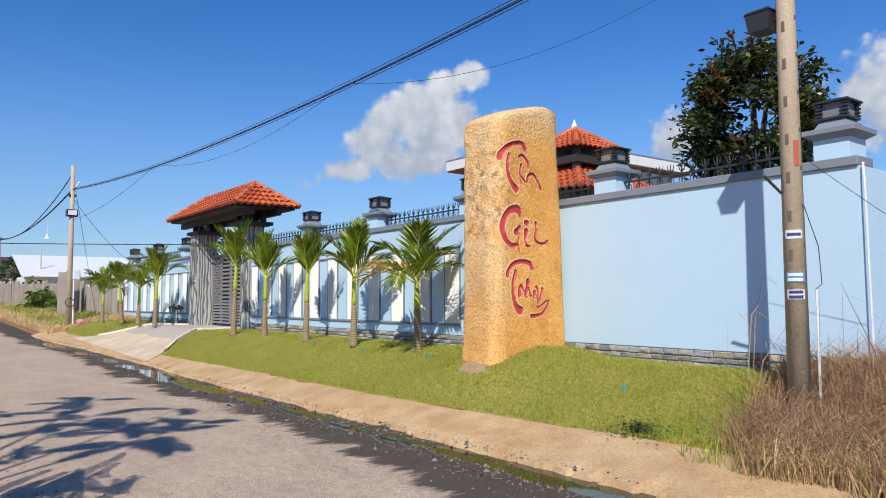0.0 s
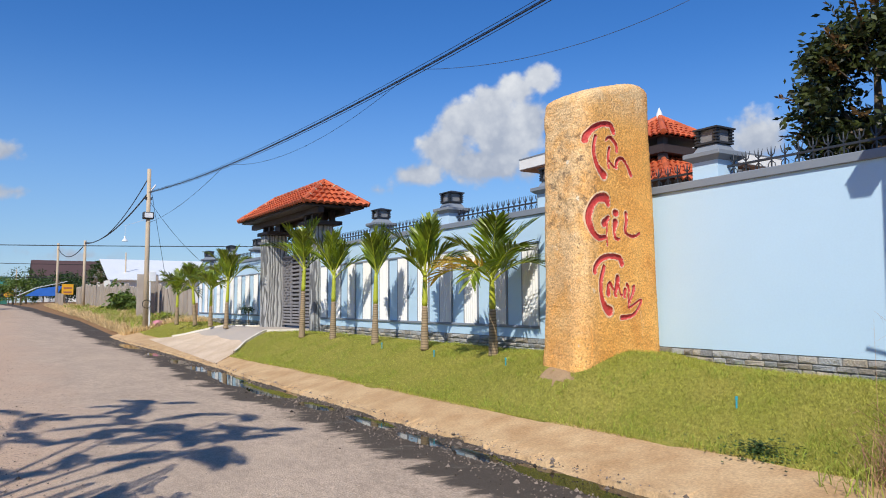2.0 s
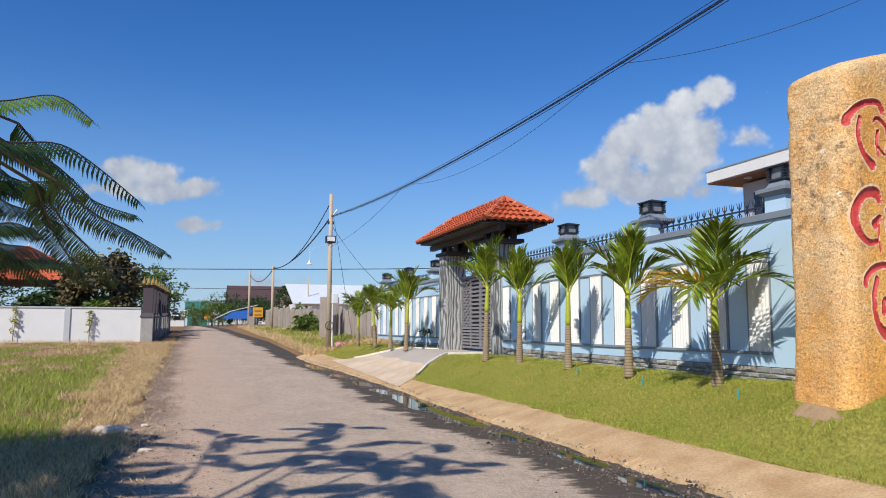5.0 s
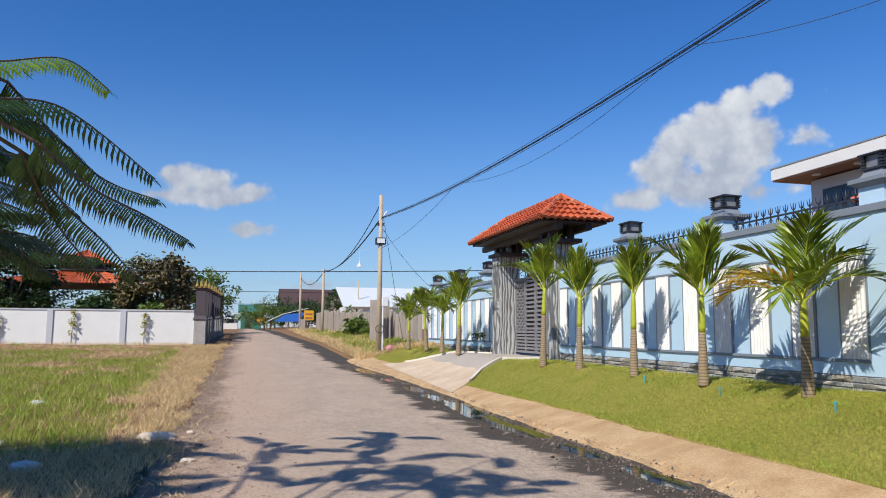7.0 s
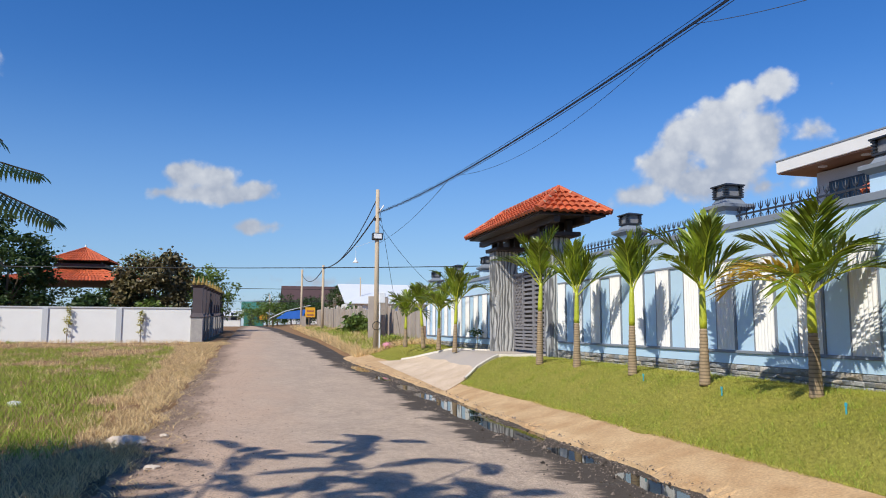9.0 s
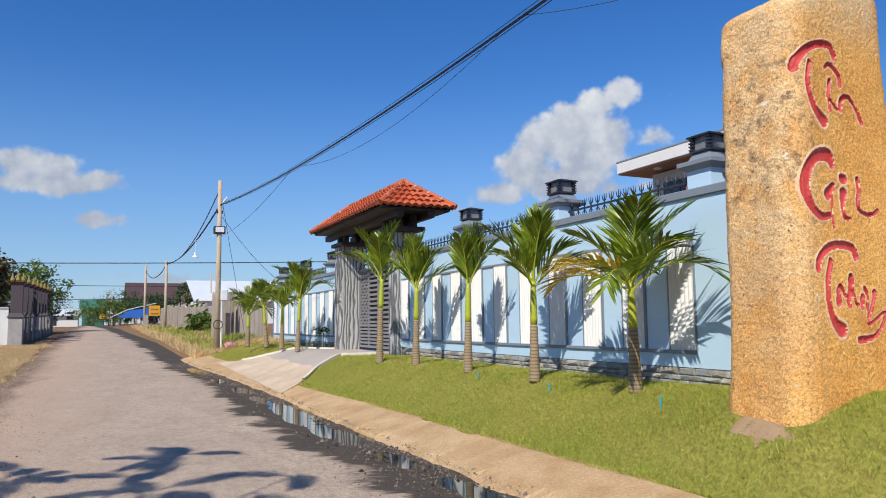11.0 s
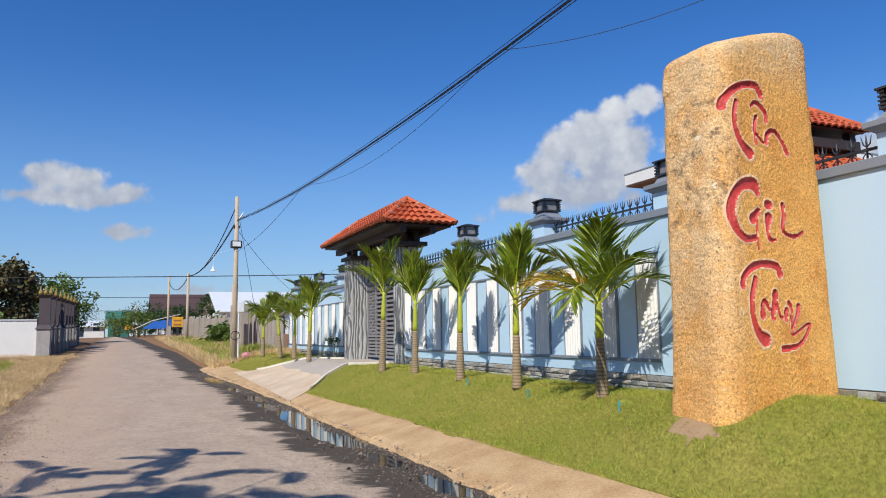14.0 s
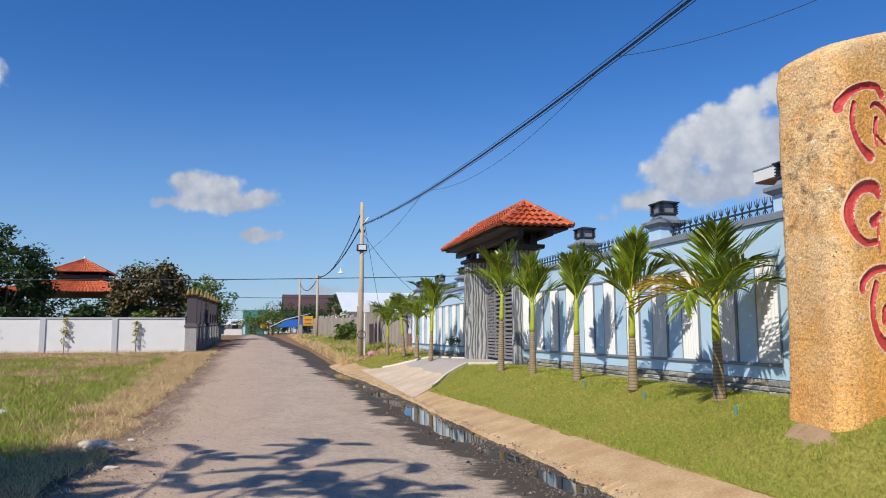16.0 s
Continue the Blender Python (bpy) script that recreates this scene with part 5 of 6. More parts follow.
tagged(part("soil_clods", clods, MAT["clod"]), "crumbs of dry brown soil", "soil", kind="stuff")


def dry_band(x, y):
    d = left_x(y) - x + 0.45 * noise.noise((x * 0.7, y * 0.55, 1)) + 0.25 * noise.noise((x * 2, y * 2, 2))
    if d > 0.02 and y < 12.6 + 0.9 * noise.noise((x * 0.9, 0, 19)):
        return True
    return 0.02 < d < 0.95 + 0.05 * max(0, y - 13) and noise.noise((x * 1.7, y * 1.7, 9)) > -0.4


def field(x, y):
    return y > 12.4 and left_x(y) - x > 0.8 + 0.045 * max(0, y - 13) + 0.4 * noise.noise((x * 0.7, y * 0.7, 3)) and y < 42.3 and x > -14


def brown_patch(x, y):
    return field(x, y) and noise.noise((x * 0.35, y * 0.35, 6)) + 0.4 * noise.noise((x * 1.3, y * 1.3, 16)) > 0.62 - 0.05 * max(0, y - 20)


def green_patch(x, y):
    return field(x, y) and (not brown_patch(x, y) or noise.noise((x * 0.5, y * 0.5, 26)) > 0.25) and noise.noise((x * 1.1, y * 0.9, 14)) > -0.42


lay_blades("dry_grass", 80000, (-3.2, 0.3, 6, 41), dry_band, (0.04, 0.15), (0.002, 0.0045), 1.2, MAT["grass_dry"], "straw-coloured dry grass along the road", 3)
lay_blades("straw_litter", 5200, (-0.6, 0.9, 4.5, 30), lambda x, y: x - left_x(y) + 0.5 * noise.noise((x * 1.2, y * 0.9, 61)) < 0.30 * (1 + noise.noise((x * 3, y * 3, 62))), (0.02, 0.05), (0.003, 0.007), 2.5, MAT["grass_dry"], "dead straw strewn over the road edge", 13)
lay_blades("field_grass", 150000, (-10, -0.7, 6, 42), lambda x, y: x > -1.2 - (y - 3) * 0.33 and green_patch(x, y), (0.05, 0.17), (0.003, 0.006), 0.8, MAT["grass_field"], "rough green field grass", 4)
lay_blades("field_dry_grass", 70000, (-12, -0.7, 8, 42), lambda x, y: x > -1.2 - (y - 3) * 0.36 and field(x, y) and (noise.noise((x * 2.1, y * 1.6, 35)) > 0.28 or brown_patch(x, y) and noise.noise((x * 1.2, y * 0.7, 33)) > -0.25), (0.06, 0.2), (0.003, 0.006), 0.8, MAT["grass_dry"], "browned field grass", 5)
lay_blades("verge_grass", 26000, (4.2, 8.0, 30, 70), lambda x, y: lawn_x(y) - 0.5 < x < 7.9 - (y - 33) * 0.07, (0.08, 0.26), (0.006, 0.014), 0.8, MAT["grass_dry"], "tall dry grass on the verge", 6)
lay_blades("verge_green_grass", 9000, (4.8, 7.6, 31, 60), lambda x, y: lawn_x(y) < x < 7.6 - (y - 33) * 0.07 and noise.noise((x, y * 0.4, 2)) > 0.05, (0.12, 0.42), (0.008, 0.016), 0.7, MAT["grass_field"], "green weeds on the verge", 7)


def weed_patch(x, y):
    return x > 5.9 + 0.25 * noise.noise((y * 2, 0, 0)) and (x < 7.95 or y < 3.2)


def stalks(name, n, area, hrange, mat, label, seed, lean=1.1):
    r = random.Random(seed)
    m = M()
    for i in range(n):
        x, y = r.uniform(area[0], area[1]), r.uniform(area[2], area[3])
        if not weed_patch(x, y):
            continue
        z = height(x, y)
        h = r.uniform(*hrange)
        a = r.uniform(0, 6.28)
        d = Vector((math.cos(a), math.sin(a), 0)) * h * lean * r.random()
        p = [Vector((x, y, z)), Vector((x, y, z + h * 0.5)) + d * 0.35, Vector((x, y, z + h * (1 - 0.35 * r.random()))) + d * 1.25]
        w = r.uniform(0.0022, 0.0052)
        sd = Vector((-math.sin(a + 1), math.cos(a + 1), 0)) * w
        m.add([p[0] - sd, p[0] + sd, p[1] + sd, p[1] - sd, p[2] + sd * 0.3, p[2] - sd * 0.3], [(0, 1, 2, 3), (3, 2, 4, 5)])
        for q in range(r.randint(1, 3)):
            s = p[1].lerp(p[2], r.random())
            e = s + Vector((r.uniform(-1, 1), r.uniform(-1, 1), r.uniform(-0.8, 0.5))) * h * 0.28
            m.add([s - sd * 0.6, s + sd * 0.6, e], [(0, 1, 2)])
    return tagged(part(name, m, mat), label, "weeds", kind="stuff")


stalks("dead_weeds", 9500, (5.75, 9.2, 1.0, 3.5), (0.15, 0.52), MAT["weed"], "tangle of dead brown weeds round the pole", 21)
stalks("dead_weeds", 5200, (5.7, 8.8, 1.0, 3.45), (0.12, 0.45), MAT["grass_dry"], "straw-coloured dead weeds round the pole", 22)
stalks("dead_weeds", 1900, (6.2, 7.7, 2.7, 3.8), (0.25, 0.6), MAT["weed"], "upright dead brown weeds at the pole's foot", 25, 0.8)
stalks("tall_weeds", 26, (6.4, 8.0, 2.4, 4.3), (1.0, 1.5), MAT["weed"], "a few tall thin dry stalks by the pole", 23, 0.3)
stalks("green_weeds", 900, (5.75, 7.9, 2.3, 4.1), (0.1, 0.32), MAT["grass_field"], "green weeds at the lawn's end", 24)
clump = M()
r = random.Random(8)
for i in range(520):
    a, d = r.uniform(0, 6.28), abs(r.gauss(0, 0.16))
    x, y = 6.32 + math.cos(a) * d * 0.8, 4.75 + math.sin(a) * d * 1.6
    z = height(x, y) + r.uniform(0.0, 0.11)
    s = r.uniform(0.012, 0.028)
    t = r.uniform(0, 6.28)
    clump.add([(x, y, z), (x + s * math.cos(t), y + s * math.sin(t), z + s * 0.5), (x + 1.6 * s * math.cos(t + 0.5), y + 1.6 * s * math.sin(t + 0.5), z + s * 0.2), (x + s * math.cos(t + 1), y + s * math.sin(t + 1), z)], [(0, 1, 2, 3)])
tagged(part("creeping_weed", clump, MAT["leaf"]), "low dark green weed at the lawn's edge", "weed", kind="stuff")

# sprinkler stubs and a dropped bag
MAT["cyan_plastic"] = material("cyan_plastic", (0.05, 0.40, 0.50), 0.5, scale=8, fine=60, bump=0)
for x, y in ((6.9, 5.4), (6.9, 9.15), (6.95, 11.2), (7.0, 13.2)):
    z = height(x, y)
    m = M().tube([(0, 0, -0.05), (0, 0, 0.09)], 0.009, 8)
    m.tube([(0, 0, 0.09), (0, 0, 0.125)], 0.014, 8)
    s = tagged(part("sprinkler", m, MAT["cyan_plastic"]), "small blue plastic sprinkler stub in the lawn", "sprinkler", "sprinklers in the lawn")
    s.location = (x, y, z)
MAT["pink"] = material("pink_plastic_bag", (0.62, 0.25, 0.30), 0.6, scale=8, fine=30, bump=0.3)
bag = M()
for j in range(7):
    for k in range(12):
        a, b = 2 * math.pi * k / 12, math.pi * (j + 0.5) / 7
        rr = 0.22 * (1 + 0.35 * noise.noise((a, b, 2)))
        bag.v.append((6.1 + rr * math.sin(b) * math.cos(a), 30.3 + rr * math.sin(b) * math.sin(a), height(6.1, 30.3) + 0.1 + rr * 0.55 * math.cos(b)))
bag.f = [(j * 12 + k, j * 12 + (k + 1) % 12, (j + 1) * 12 + (k + 1) % 12, (j + 1) * 12 + k) for j in range(6) for k in range(12)] + [tuple(range(12)), tuple(range(72, 84))]
tagged(part("plastic_bag", bag, MAT["pink"], smooth=True), "crumpled pink plastic bag lying on the grass", "bag")

# rubble and litter on the verge
MAT["rubble"] = material("pale_rubble", (0.68, 0.58, 0.47), 0.9, scale=9, fine=50, second=(0.52, 0.42, 0.32), bump=0.5)
MAT["litter"] = material("white_litter", (0.74, 0.74, 0.72), 0.6, scale=9, fine=50, bump=0.2)


def lump(name, x, y, sx, sy, sz, mat, label, category, seed):
    m = M()
    for j in range(6):
        for k in range(11):
            a, b = 2 * math.pi * k / 11, math.pi * (j + 0.3) / 6
            q = 1 + 0.45 * noise.noise((math.cos(a) * 1.3, math.sin(a) * 1.3 + seed, b))
            m.v.append((q * sx * math.sin(b) * math.cos(a), q * sy * math.sin(b) * math.sin(a), q * sz * math.cos(b)))
    m.f = [(j * 11 + k, (j + 1) * 11 + k, (j + 1) * 11 + (k + 1) % 11, j * 11 + (k + 1) % 11) for j in range(5) for k in range(11)] + [tuple(range(11)), tuple(reversed(range(55, 66)))]
    ob = tagged(part(name, m, mat), label, category)
    ob.location = (x, y, height(x, y) + sz * 0.35)
    return ob


lump("broken_slab", -0.3, 13.25, 0.24, 0.22, 0.07, MAT["rubble"], "flat broken piece of pale concrete on the verge", "rubble", 1)
lump("plastic_litter", -1.45, 11.6, 0.16, 0.12, 0.06, MAT["litter"], "crumpled white plastic litter in the grass", "litter", 4)
lump("plastic_litter", -2.3, 13.4, 0.14, 0.10, 0.05, MAT["litter"], "scrap of white litter in the grass", "litter", 7)
lump("plastic_litter", -3.0, 18.2, 0.14, 0.10, 0.06, MAT["litter"], "scrap of white litter in the grass", "litter", 9)
lump("rubble_piece", 0.25, 11.3, 0.09, 0.07, 0.03, MAT["rubble"], "small pale lump of concrete on the road edge", "rubble", 12)
lump("rubble_piece", 0.12, 13.6, 0.07, 0.06, 0.03, MAT["rubble"], "small pale lump of concrete on the road edge", "rubble", 15)

# ---------- broadleaf trees ----------
def tree(name, at, trunk_h, radii, leaves, size, seed, label, mat="leaf", clusters=60, limbs=7, gap=0.0, trunk_r=0.12):
    r = random.Random(seed)
    t = thing(name, label, "tree", at=at)
    m = M()
    cz = trunk_h + radii[2] * 0.55
    m.tube([(0, 0, -0.2), (0.05 * trunk_h * r.uniform(-1, 1), 0, trunk_h * 0.5), (0, 0, trunk_h), (0.1, 0.05, cz + radii[2] * 0.4)], [trunk_r * 1.25, trunk_r, trunk_r * 0.8, trunk_r * 0.2], 9)
    part("trunk", m, MAT["bark"], t, smooth=True)
    cs = []
    for i in range(clusters):
        a, b = r.uniform(0, 6.283), math.asin(r.uniform(-0.75, 1))
        d = r.uniform(0.55, 1.0) ** 0.6 * (1 + 0.22 * noise.noise((math.cos(a) * 2, math.sin(a) * 2, b * 2 + seed)))
        cs.append(Vector((math.cos(a) * math.cos(b) * radii[0] * d, math.sin(a) * math.cos(b) * radii[1] * d, cz + math.sin(b) * radii[2] * d)))
    for i in range(limbs):
        e = cs[i * len(cs) // limbs]
        s = Vector((0, 0, trunk_h * r.uniform(0.7, 1.1)))
        part("limb", M().tube([s, s.lerp(e, 0.5) + Vector((0, 0, 0.1 * radii[2])), e], [trunk_r * 0.5, trunk_r * 0.3, trunk_r * 0.08], 6), MAT["bark"], t, smooth=True)
    m = M()
    cr = (radii[0] + radii[1] + radii[2]) / 3 * 0.3
    for i in range(leaves):
        c = cs[r.randrange(len(cs))]
        p = c + Vector((r.gauss(0, 1), r.gauss(0, 1), r.gauss(0, 0.7))) * cr * 0.45
        w = Vector((r.uniform(-1, 1), r.uniform(-1, 1), r.uniform(-0.8, 0.3))).normalized()
        s = w.cross(Vector((r.uniform(-1, 1), r.uniform(-1, 1), r.uniform(-1, 1)))).normalized()
        l = size * r.uniform(0.7, 1.3)
        m.add([p, p + w * l * 0.45 + s * l * 0.24, p + w * l, p + w * l * 0.45 - s * l * 0.24], [(0, 1, 2, 3)])
    part("crown", m, MAT[mat], t, "dense leafy crown")
    return t


MAT["leaf_bronze"] = material("bronze_green_leaf", (0.30, 0.15, 0.06), 0.35, scale=1.2, fine=20, second=(0.12, 0.10, 0.03), bump=0, island=0.5)
MAT["leaf_glossy"] = material("glossy_green_leaf", (0.07, 0.085, 0.02), 0.28, scale=1.6, fine=20, second=(0.035, 0.045, 0.014), bump=0, island=0.6)
MAT["leaf_brown"] = material("brownish_leaf", (0.10, 0.095, 0.03), 0.5, scale=1.2, fine=20, second=(0.13, 0.085, 0.035), bump=0, island=0.5)
MAT["leaf_light"] = material("light_green_leaf", (0.15, 0.22, 0.035), 0.5, scale=1.2, fine=20, second=(0.10, 0.15, 0.03), bump=0, island=0.4)
MAT["leaf_fern"] = material("feathery_leaf", (0.05, 0.10, 0.022), 0.5, scale=2, fine=20, second=(0.035, 0.07, 0.018), bump=0, island=0.3)
MAT["leaf_fern_light"] = material("young_feathery_leaf", (0.20, 0.32, 0.03), 0.5, scale=2, fine=20, second=(0.13, 0.24, 0.03), bump=0, island=0.3)
MAT["yellow_leaf"] = material("yellow_croton_leaf", (0.45, 0.36, 0.03), 0.5, scale=2, fine=20, second=(0.2, 0.22, 0.03), bump=0, island=0.4)
for key in ("leaf_bronze", "leaf_glossy", "leaf_light", "leaf_fern", "leaf_fern_light", "yellow_leaf", "leaf_dry"):
    translucent(MAT[key], 0.3)
for key in ("grass", "grass_field", "grass_dry"):
    translucent(MAT[key], 0.15)
glossy = tree("garden_tree", (10.75, 5.9, 0.6), 2.9, (0.98, 0.98, 1.3), 15000, 0.115, 31, "dark glossy garden tree with bronze young leaves", "leaf_glossy", 75, 9)
rt = random.Random(91)
for k in range(26):
    a, b = rt.uniform(0, 6.283), math.asin(rt.uniform(-0.3, 0.98))
    way = Vector((math.cos(a) * math.cos(b), math.sin(a) * math.cos(b), math.sin(b)))
    root = Vector((way.x * 0.75, way.y * 0.75, 3.6 + way.z * 1.15))
    tip = root + (way + Vector((0, 0, 0.15))).normalized() * rt.uniform(0.35, 0.6)
    sprig = M()
    for q in range(34):
        p = root.lerp(tip, (q + 1) / 34)
        w = ((tip - root).normalized() * 0.5 + Vector((rt.uniform(-1, 1), rt.uniform(-1, 1), rt.uniform(-0.6, 0.6)))).normalized()
        sd = w.cross(Vector((rt.uniform(-1, 1), rt.uniform(-1, 1), 1))).normalized()
        l = rt.uniform(0.08, 0.14)
        sprig.add([p, p + w * l * 0.45 + sd * l * 0.2, p + w * l, p + w * l * 0.45 - sd * l * 0.2], [(0, 1, 2, 3)])
    f = part("sprig", sprig, MAT["leaf_bronze"] if k % 3 else MAT["leaf_glossy"], glossy, "bronze young shoot" if k % 3 else "")
    part("twig", M().tube([root - (tip - root) * 0.5, root, tip], [0.012, 0.008, 0.003], 5), MAT["bark"], f)
tree("croton_bush", (10.4, 6.3, 0.6), 1.8, (0.7, 0.9, 0.6), 1500, 0.1, 32, "yellow-leaved bush behind the wall", "yellow_leaf", 30, 4, trunk_r=0.04)
tree("garden_shrub", (10.2, 4.6, 0.6), 1.9, (0.6, 0.9, 0.5), 1200, 0.12, 37, "green shrub behind the wall", "leaf_light", 24, 4, trunk_r=0.04)
tree("gate_shrub", (9.6, 25.0, 0.8), 2.2, (0.7, 0.9, 0.7), 900, 0.12, 33, "dark shrub behind the wall by the gate", "leaf", 24, 4, trunk_r=0.04)
tree("wall_plant", (7.9, 24.7, 0.8), 0.45, (0.28, 0.35, 0.12), 90, 0.1, 38, "small dark shrub beside the gate pillar", "leaf", 12, 3, trunk_r=0.012)

# ---------- feathery roadside tree ----------
flame = thing("feathery_tree", "overhanging roadside tree with feathery drooping fronds", "tree")


def fern_frond(pts, seed, mat="leaf_fern", comb=0.12, n=58):
    """A drooping rib with a dense comb of narrow leaflets on both sides."""
    r = random.Random(seed)
    a, b, c = [Vector(p) for p in pts]
    a0 = a - (b - a) * 0.9 + Vector((0, 0, 0.05))
    curve = []
    for i in range(25):
        t = i / 24 * 3
        k = min(2, int(t))
        p0, p1, p2, p3 = ((a0, a0, a, b), (a0, a, b, c), (a, b, c, c))[k]
        t -= k
        curve.append(0.5 * (2 * p1 + (p2 - p0) * t + (2 * p0 - 5 * p1 + 4 * p2 - p3) * t * t + (3 * p1 - p0 - 3 * p2 + p3) * t ** 3))
    rib = M().tube(curve, [0.006 - 0.004 * i / 24 for i in range(25)], 5)
    m = M()
    for i in range(n):
        u = i / n * 24
        k = int(u)
        q = curve[k].lerp(curve[min(24, k + 1)], u - k)
        t = (curve[min(24, k + 1)] - curve[k]).normalized()
        side = t.cross(Vector((0, 0, 1))).normalized()
        for s in (-1, 1):
            l = comb * (1 - 0.55 * (i / n) ** 3) * r.uniform(0.85, 1.1)
            w = (side * s * 0.75 + t * 0.45 + Vector((0, 0, -0.65 - 0.25 * r.random()))).normalized()
            e = q + w * l
            h = t * 0.0068
            mid = q + w * l * 0.5 + side * s * l * 0.1
            m.add([q - h * 0.5, q + h * 0.5, mid + h, e, mid - h], [(0, 1, 2, 4), (2, 3, 4)])
    f = part("frond", m, MAT[mat], flame)
    part("frond_rib", rib, MAT["bark"], f)
    return curve[0]


ends = [
    fern_frond([(-0.13, 5.71, 2.5), (0.06, 5.96, 2.62), (0.2, 6.21, 2.57)], 1, "leaf_fern_light"),
    fern_frond([(0.08, 4.95, 2.14), (0.25, 5.2, 2.19), (0.51, 5.45, 2.02)], 3),
    fern_frond([(0.06, 5.05, 2.16), (0.2, 5.22, 2.12), (0.3, 5.47, 2.03)], 4),
    fern_frond([(0.14, 5.61, 2.18), (0.27, 5.86, 2.08), (0.45, 6.11, 2.05)], 5),
    fern_frond([(-0.06, 5.53, 2.13), (0.0, 5.78, 2.13), (0.06, 6.03, 2.11)], 6),
    fern_frond([(-0.02, 5.47, 1.99), (0.04, 5.72, 1.99), (0.13, 5.97, 1.96)], 7),
    fern_frond([(0.36, 5.16, 1.92), (0.48, 5.41, 1.88), (0.62, 5.66, 1.82)], 8),
    fern_frond([(0.22, 5.42, 1.9), (0.29, 5.66, 1.82), (0.4, 5.92, 1.68)], 9),
    fern_frond([(-0.02, 5.42, 1.81), (0.04, 5.67, 1.82), (0.09, 5.92, 1.79)], 10),
    fern_frond([(0.17, 5.39, 1.89), (0.2, 5.64, 1.79), (0.27, 5.89, 1.68)], 11),
    fern_frond([(0.0, 5.04, 1.84), (0.06, 5.28, 1.88), (0.12, 5.54, 1.86)], 12),
]
rj = random.Random(55)
for k in range(11):
    px, py, pz = rj.uniform(-0.45, -0.12), rj.uniform(5.1, 5.9), rj.uniform(1.85, 2.5) if k < 4 else rj.uniform(1.72, 2.0)
    dx, dz = rj.uniform(0.08, 0.2), rj.uniform(-0.1, 0.04)
    ends.append(fern_frond([(px, py, pz), (px + dx, py + 0.2, pz + dz * 0.5), (px + dx * 2.1, py + 0.4, pz + dz * 2)], 60 + k))
part("trunk", M().tube([(-3.6, 3.4, -0.3), (-3.5, 3.5, 1.5), (-3.2, 3.8, 3.0), (-3.0, 4.1, 4.6)], [0.16, 0.13, 0.1, 0.07], 10), MAT["bark"], flame, smooth=True)
hub = Vector((-0.75, 5.2, 2.35))
part("bough", M().tube([(-3.35, 3.65, 2.2), (-2.2, 4.4, 2.9), hub + Vector((-0.5, -0.1, 0.25)), hub], [0.06, 0.045, 0.03, 0.02], 8), MAT["bark"], flame, smooth=True)
for e in ends:
    part("twig", M().tube([hub + Vector((-0.1, 0, 0.05)), hub.lerp(e, 0.55) + Vector((0, 0, 0.1)), e], [0.014, 0.009, 0.006], 5), MAT["bark"], flame, smooth=True)
rb = random.Random(77)
for bx, by, bz in ((-1.2, 5.2, 5.6), (-1.9, 8.3, 5.9), (-3.6, 8.0, 5.9), (-2.4, 6.4, 6.0), (-0.95, 6.6, 5.7), (-4.6, 6.2, 5.6), (-3.6, 5.6, 4.6), (-3.4, 4.6, 5.0), (-5.8, 7.2, 5.6), (-6.6, 6.2, 5.5), (-5.2, 8.0, 5.7), (-6.9, 7.6, 5.4), (-6.0, 5.2, 5.5), (-5.0, 5.6, 5.3), (-5.6, 9.0, 5.5), (-4.75, 8.7, 5.5), (-6.4, 8.6, 5.4), (-5.0, 7.6, 5.5)):
    e = Vector((bx, by, bz))
    s = Vector((-3.1, 3.95, 3.9))
    part("bough", M().tube([s, s.lerp(e, 0.5) + Vector((0, 0, 0.3)), e], [0.035, 0.022, 0.010], 7), MAT["bark"], flame, smooth=True)
    far = bx < -4.4 and by > 6.9
    for k in range(40 if far else 26 if bx < -4.4 else 11):
        ml, mr = M(), M()
        yaw = rb.uniform(0, 6.28)
        frond(ml, mr, s.lerp(e, rb.uniform(0.82 if far else 0.6, 1.04)), yaw, rb.uniform(-0.1, 0.4), rb.uniform(0.6, 0.95), 0.7, 30, rb, 0.24)
        f = part("frond", ml, MAT["leaf_fern"], flame)
        part("frond_rib", mr, MAT["bark"], f)

# ---------- pavilions ----------
MAT["plaster"] = material("cream_plaster", (0.62, 0.55, 0.42), 0.8, scale=2, fine=40, bump=0.1)


def pavilion(at, half, z_low, z_mid, z_up, z_top, label, finial=True, turn=0, ratio=0.52):
    p = thing("pavilion", label, "pavilion", at=at, turn=turn)
    small = half * ratio
    for sx in (-1, 1):
        for sy in (-1, 1):
            part("column", M().box(sx * half * 0.75 - 0.12, sy * half * 0.75 - 0.12, -0.3, sx * half * 0.75 + 0.12, sy * half * 0.75 + 0.12, z_low + 0.2), MAT["dark_wood"], p)
            part("upper_post", M().box(sx * small * 0.7 - 0.08, sy * small * 0.7 - 0.08, z_low, sx * small * 0.7 + 0.08, sy * small * 0.7 + 0.08, z_up + 0.05), MAT["dark_wood"], p)
    part("eave_band", M().box(-small * 0.85, -small * 0.85, z_mid - 0.05, small * 0.85, small * 0.85, z_up - 0.18), MAT["dark_wood"], p)
    hip_roof(p, -half, half, -half, half, z_low, z_mid + 0.12, half * 0.98, 7, 0.22, MAT["tile"], lip=0.04)
    hip_roof(p, -small, small, -small, small, z_up, z_top, small * 0.98, 6, 0.18, MAT["tile"], lip=0.04)
    if finial:
        part("finial", M().tube([(0, 0, z_top - 0.05), (0, 0, z_top + 0.06), (0, 0, z_top + 0.14), (0, 0, z_top + 0.3)], [0.06, 0.085, 0.07, 0.01], 10), MAT["white_wall"], p, "white pointed finial")
    return p


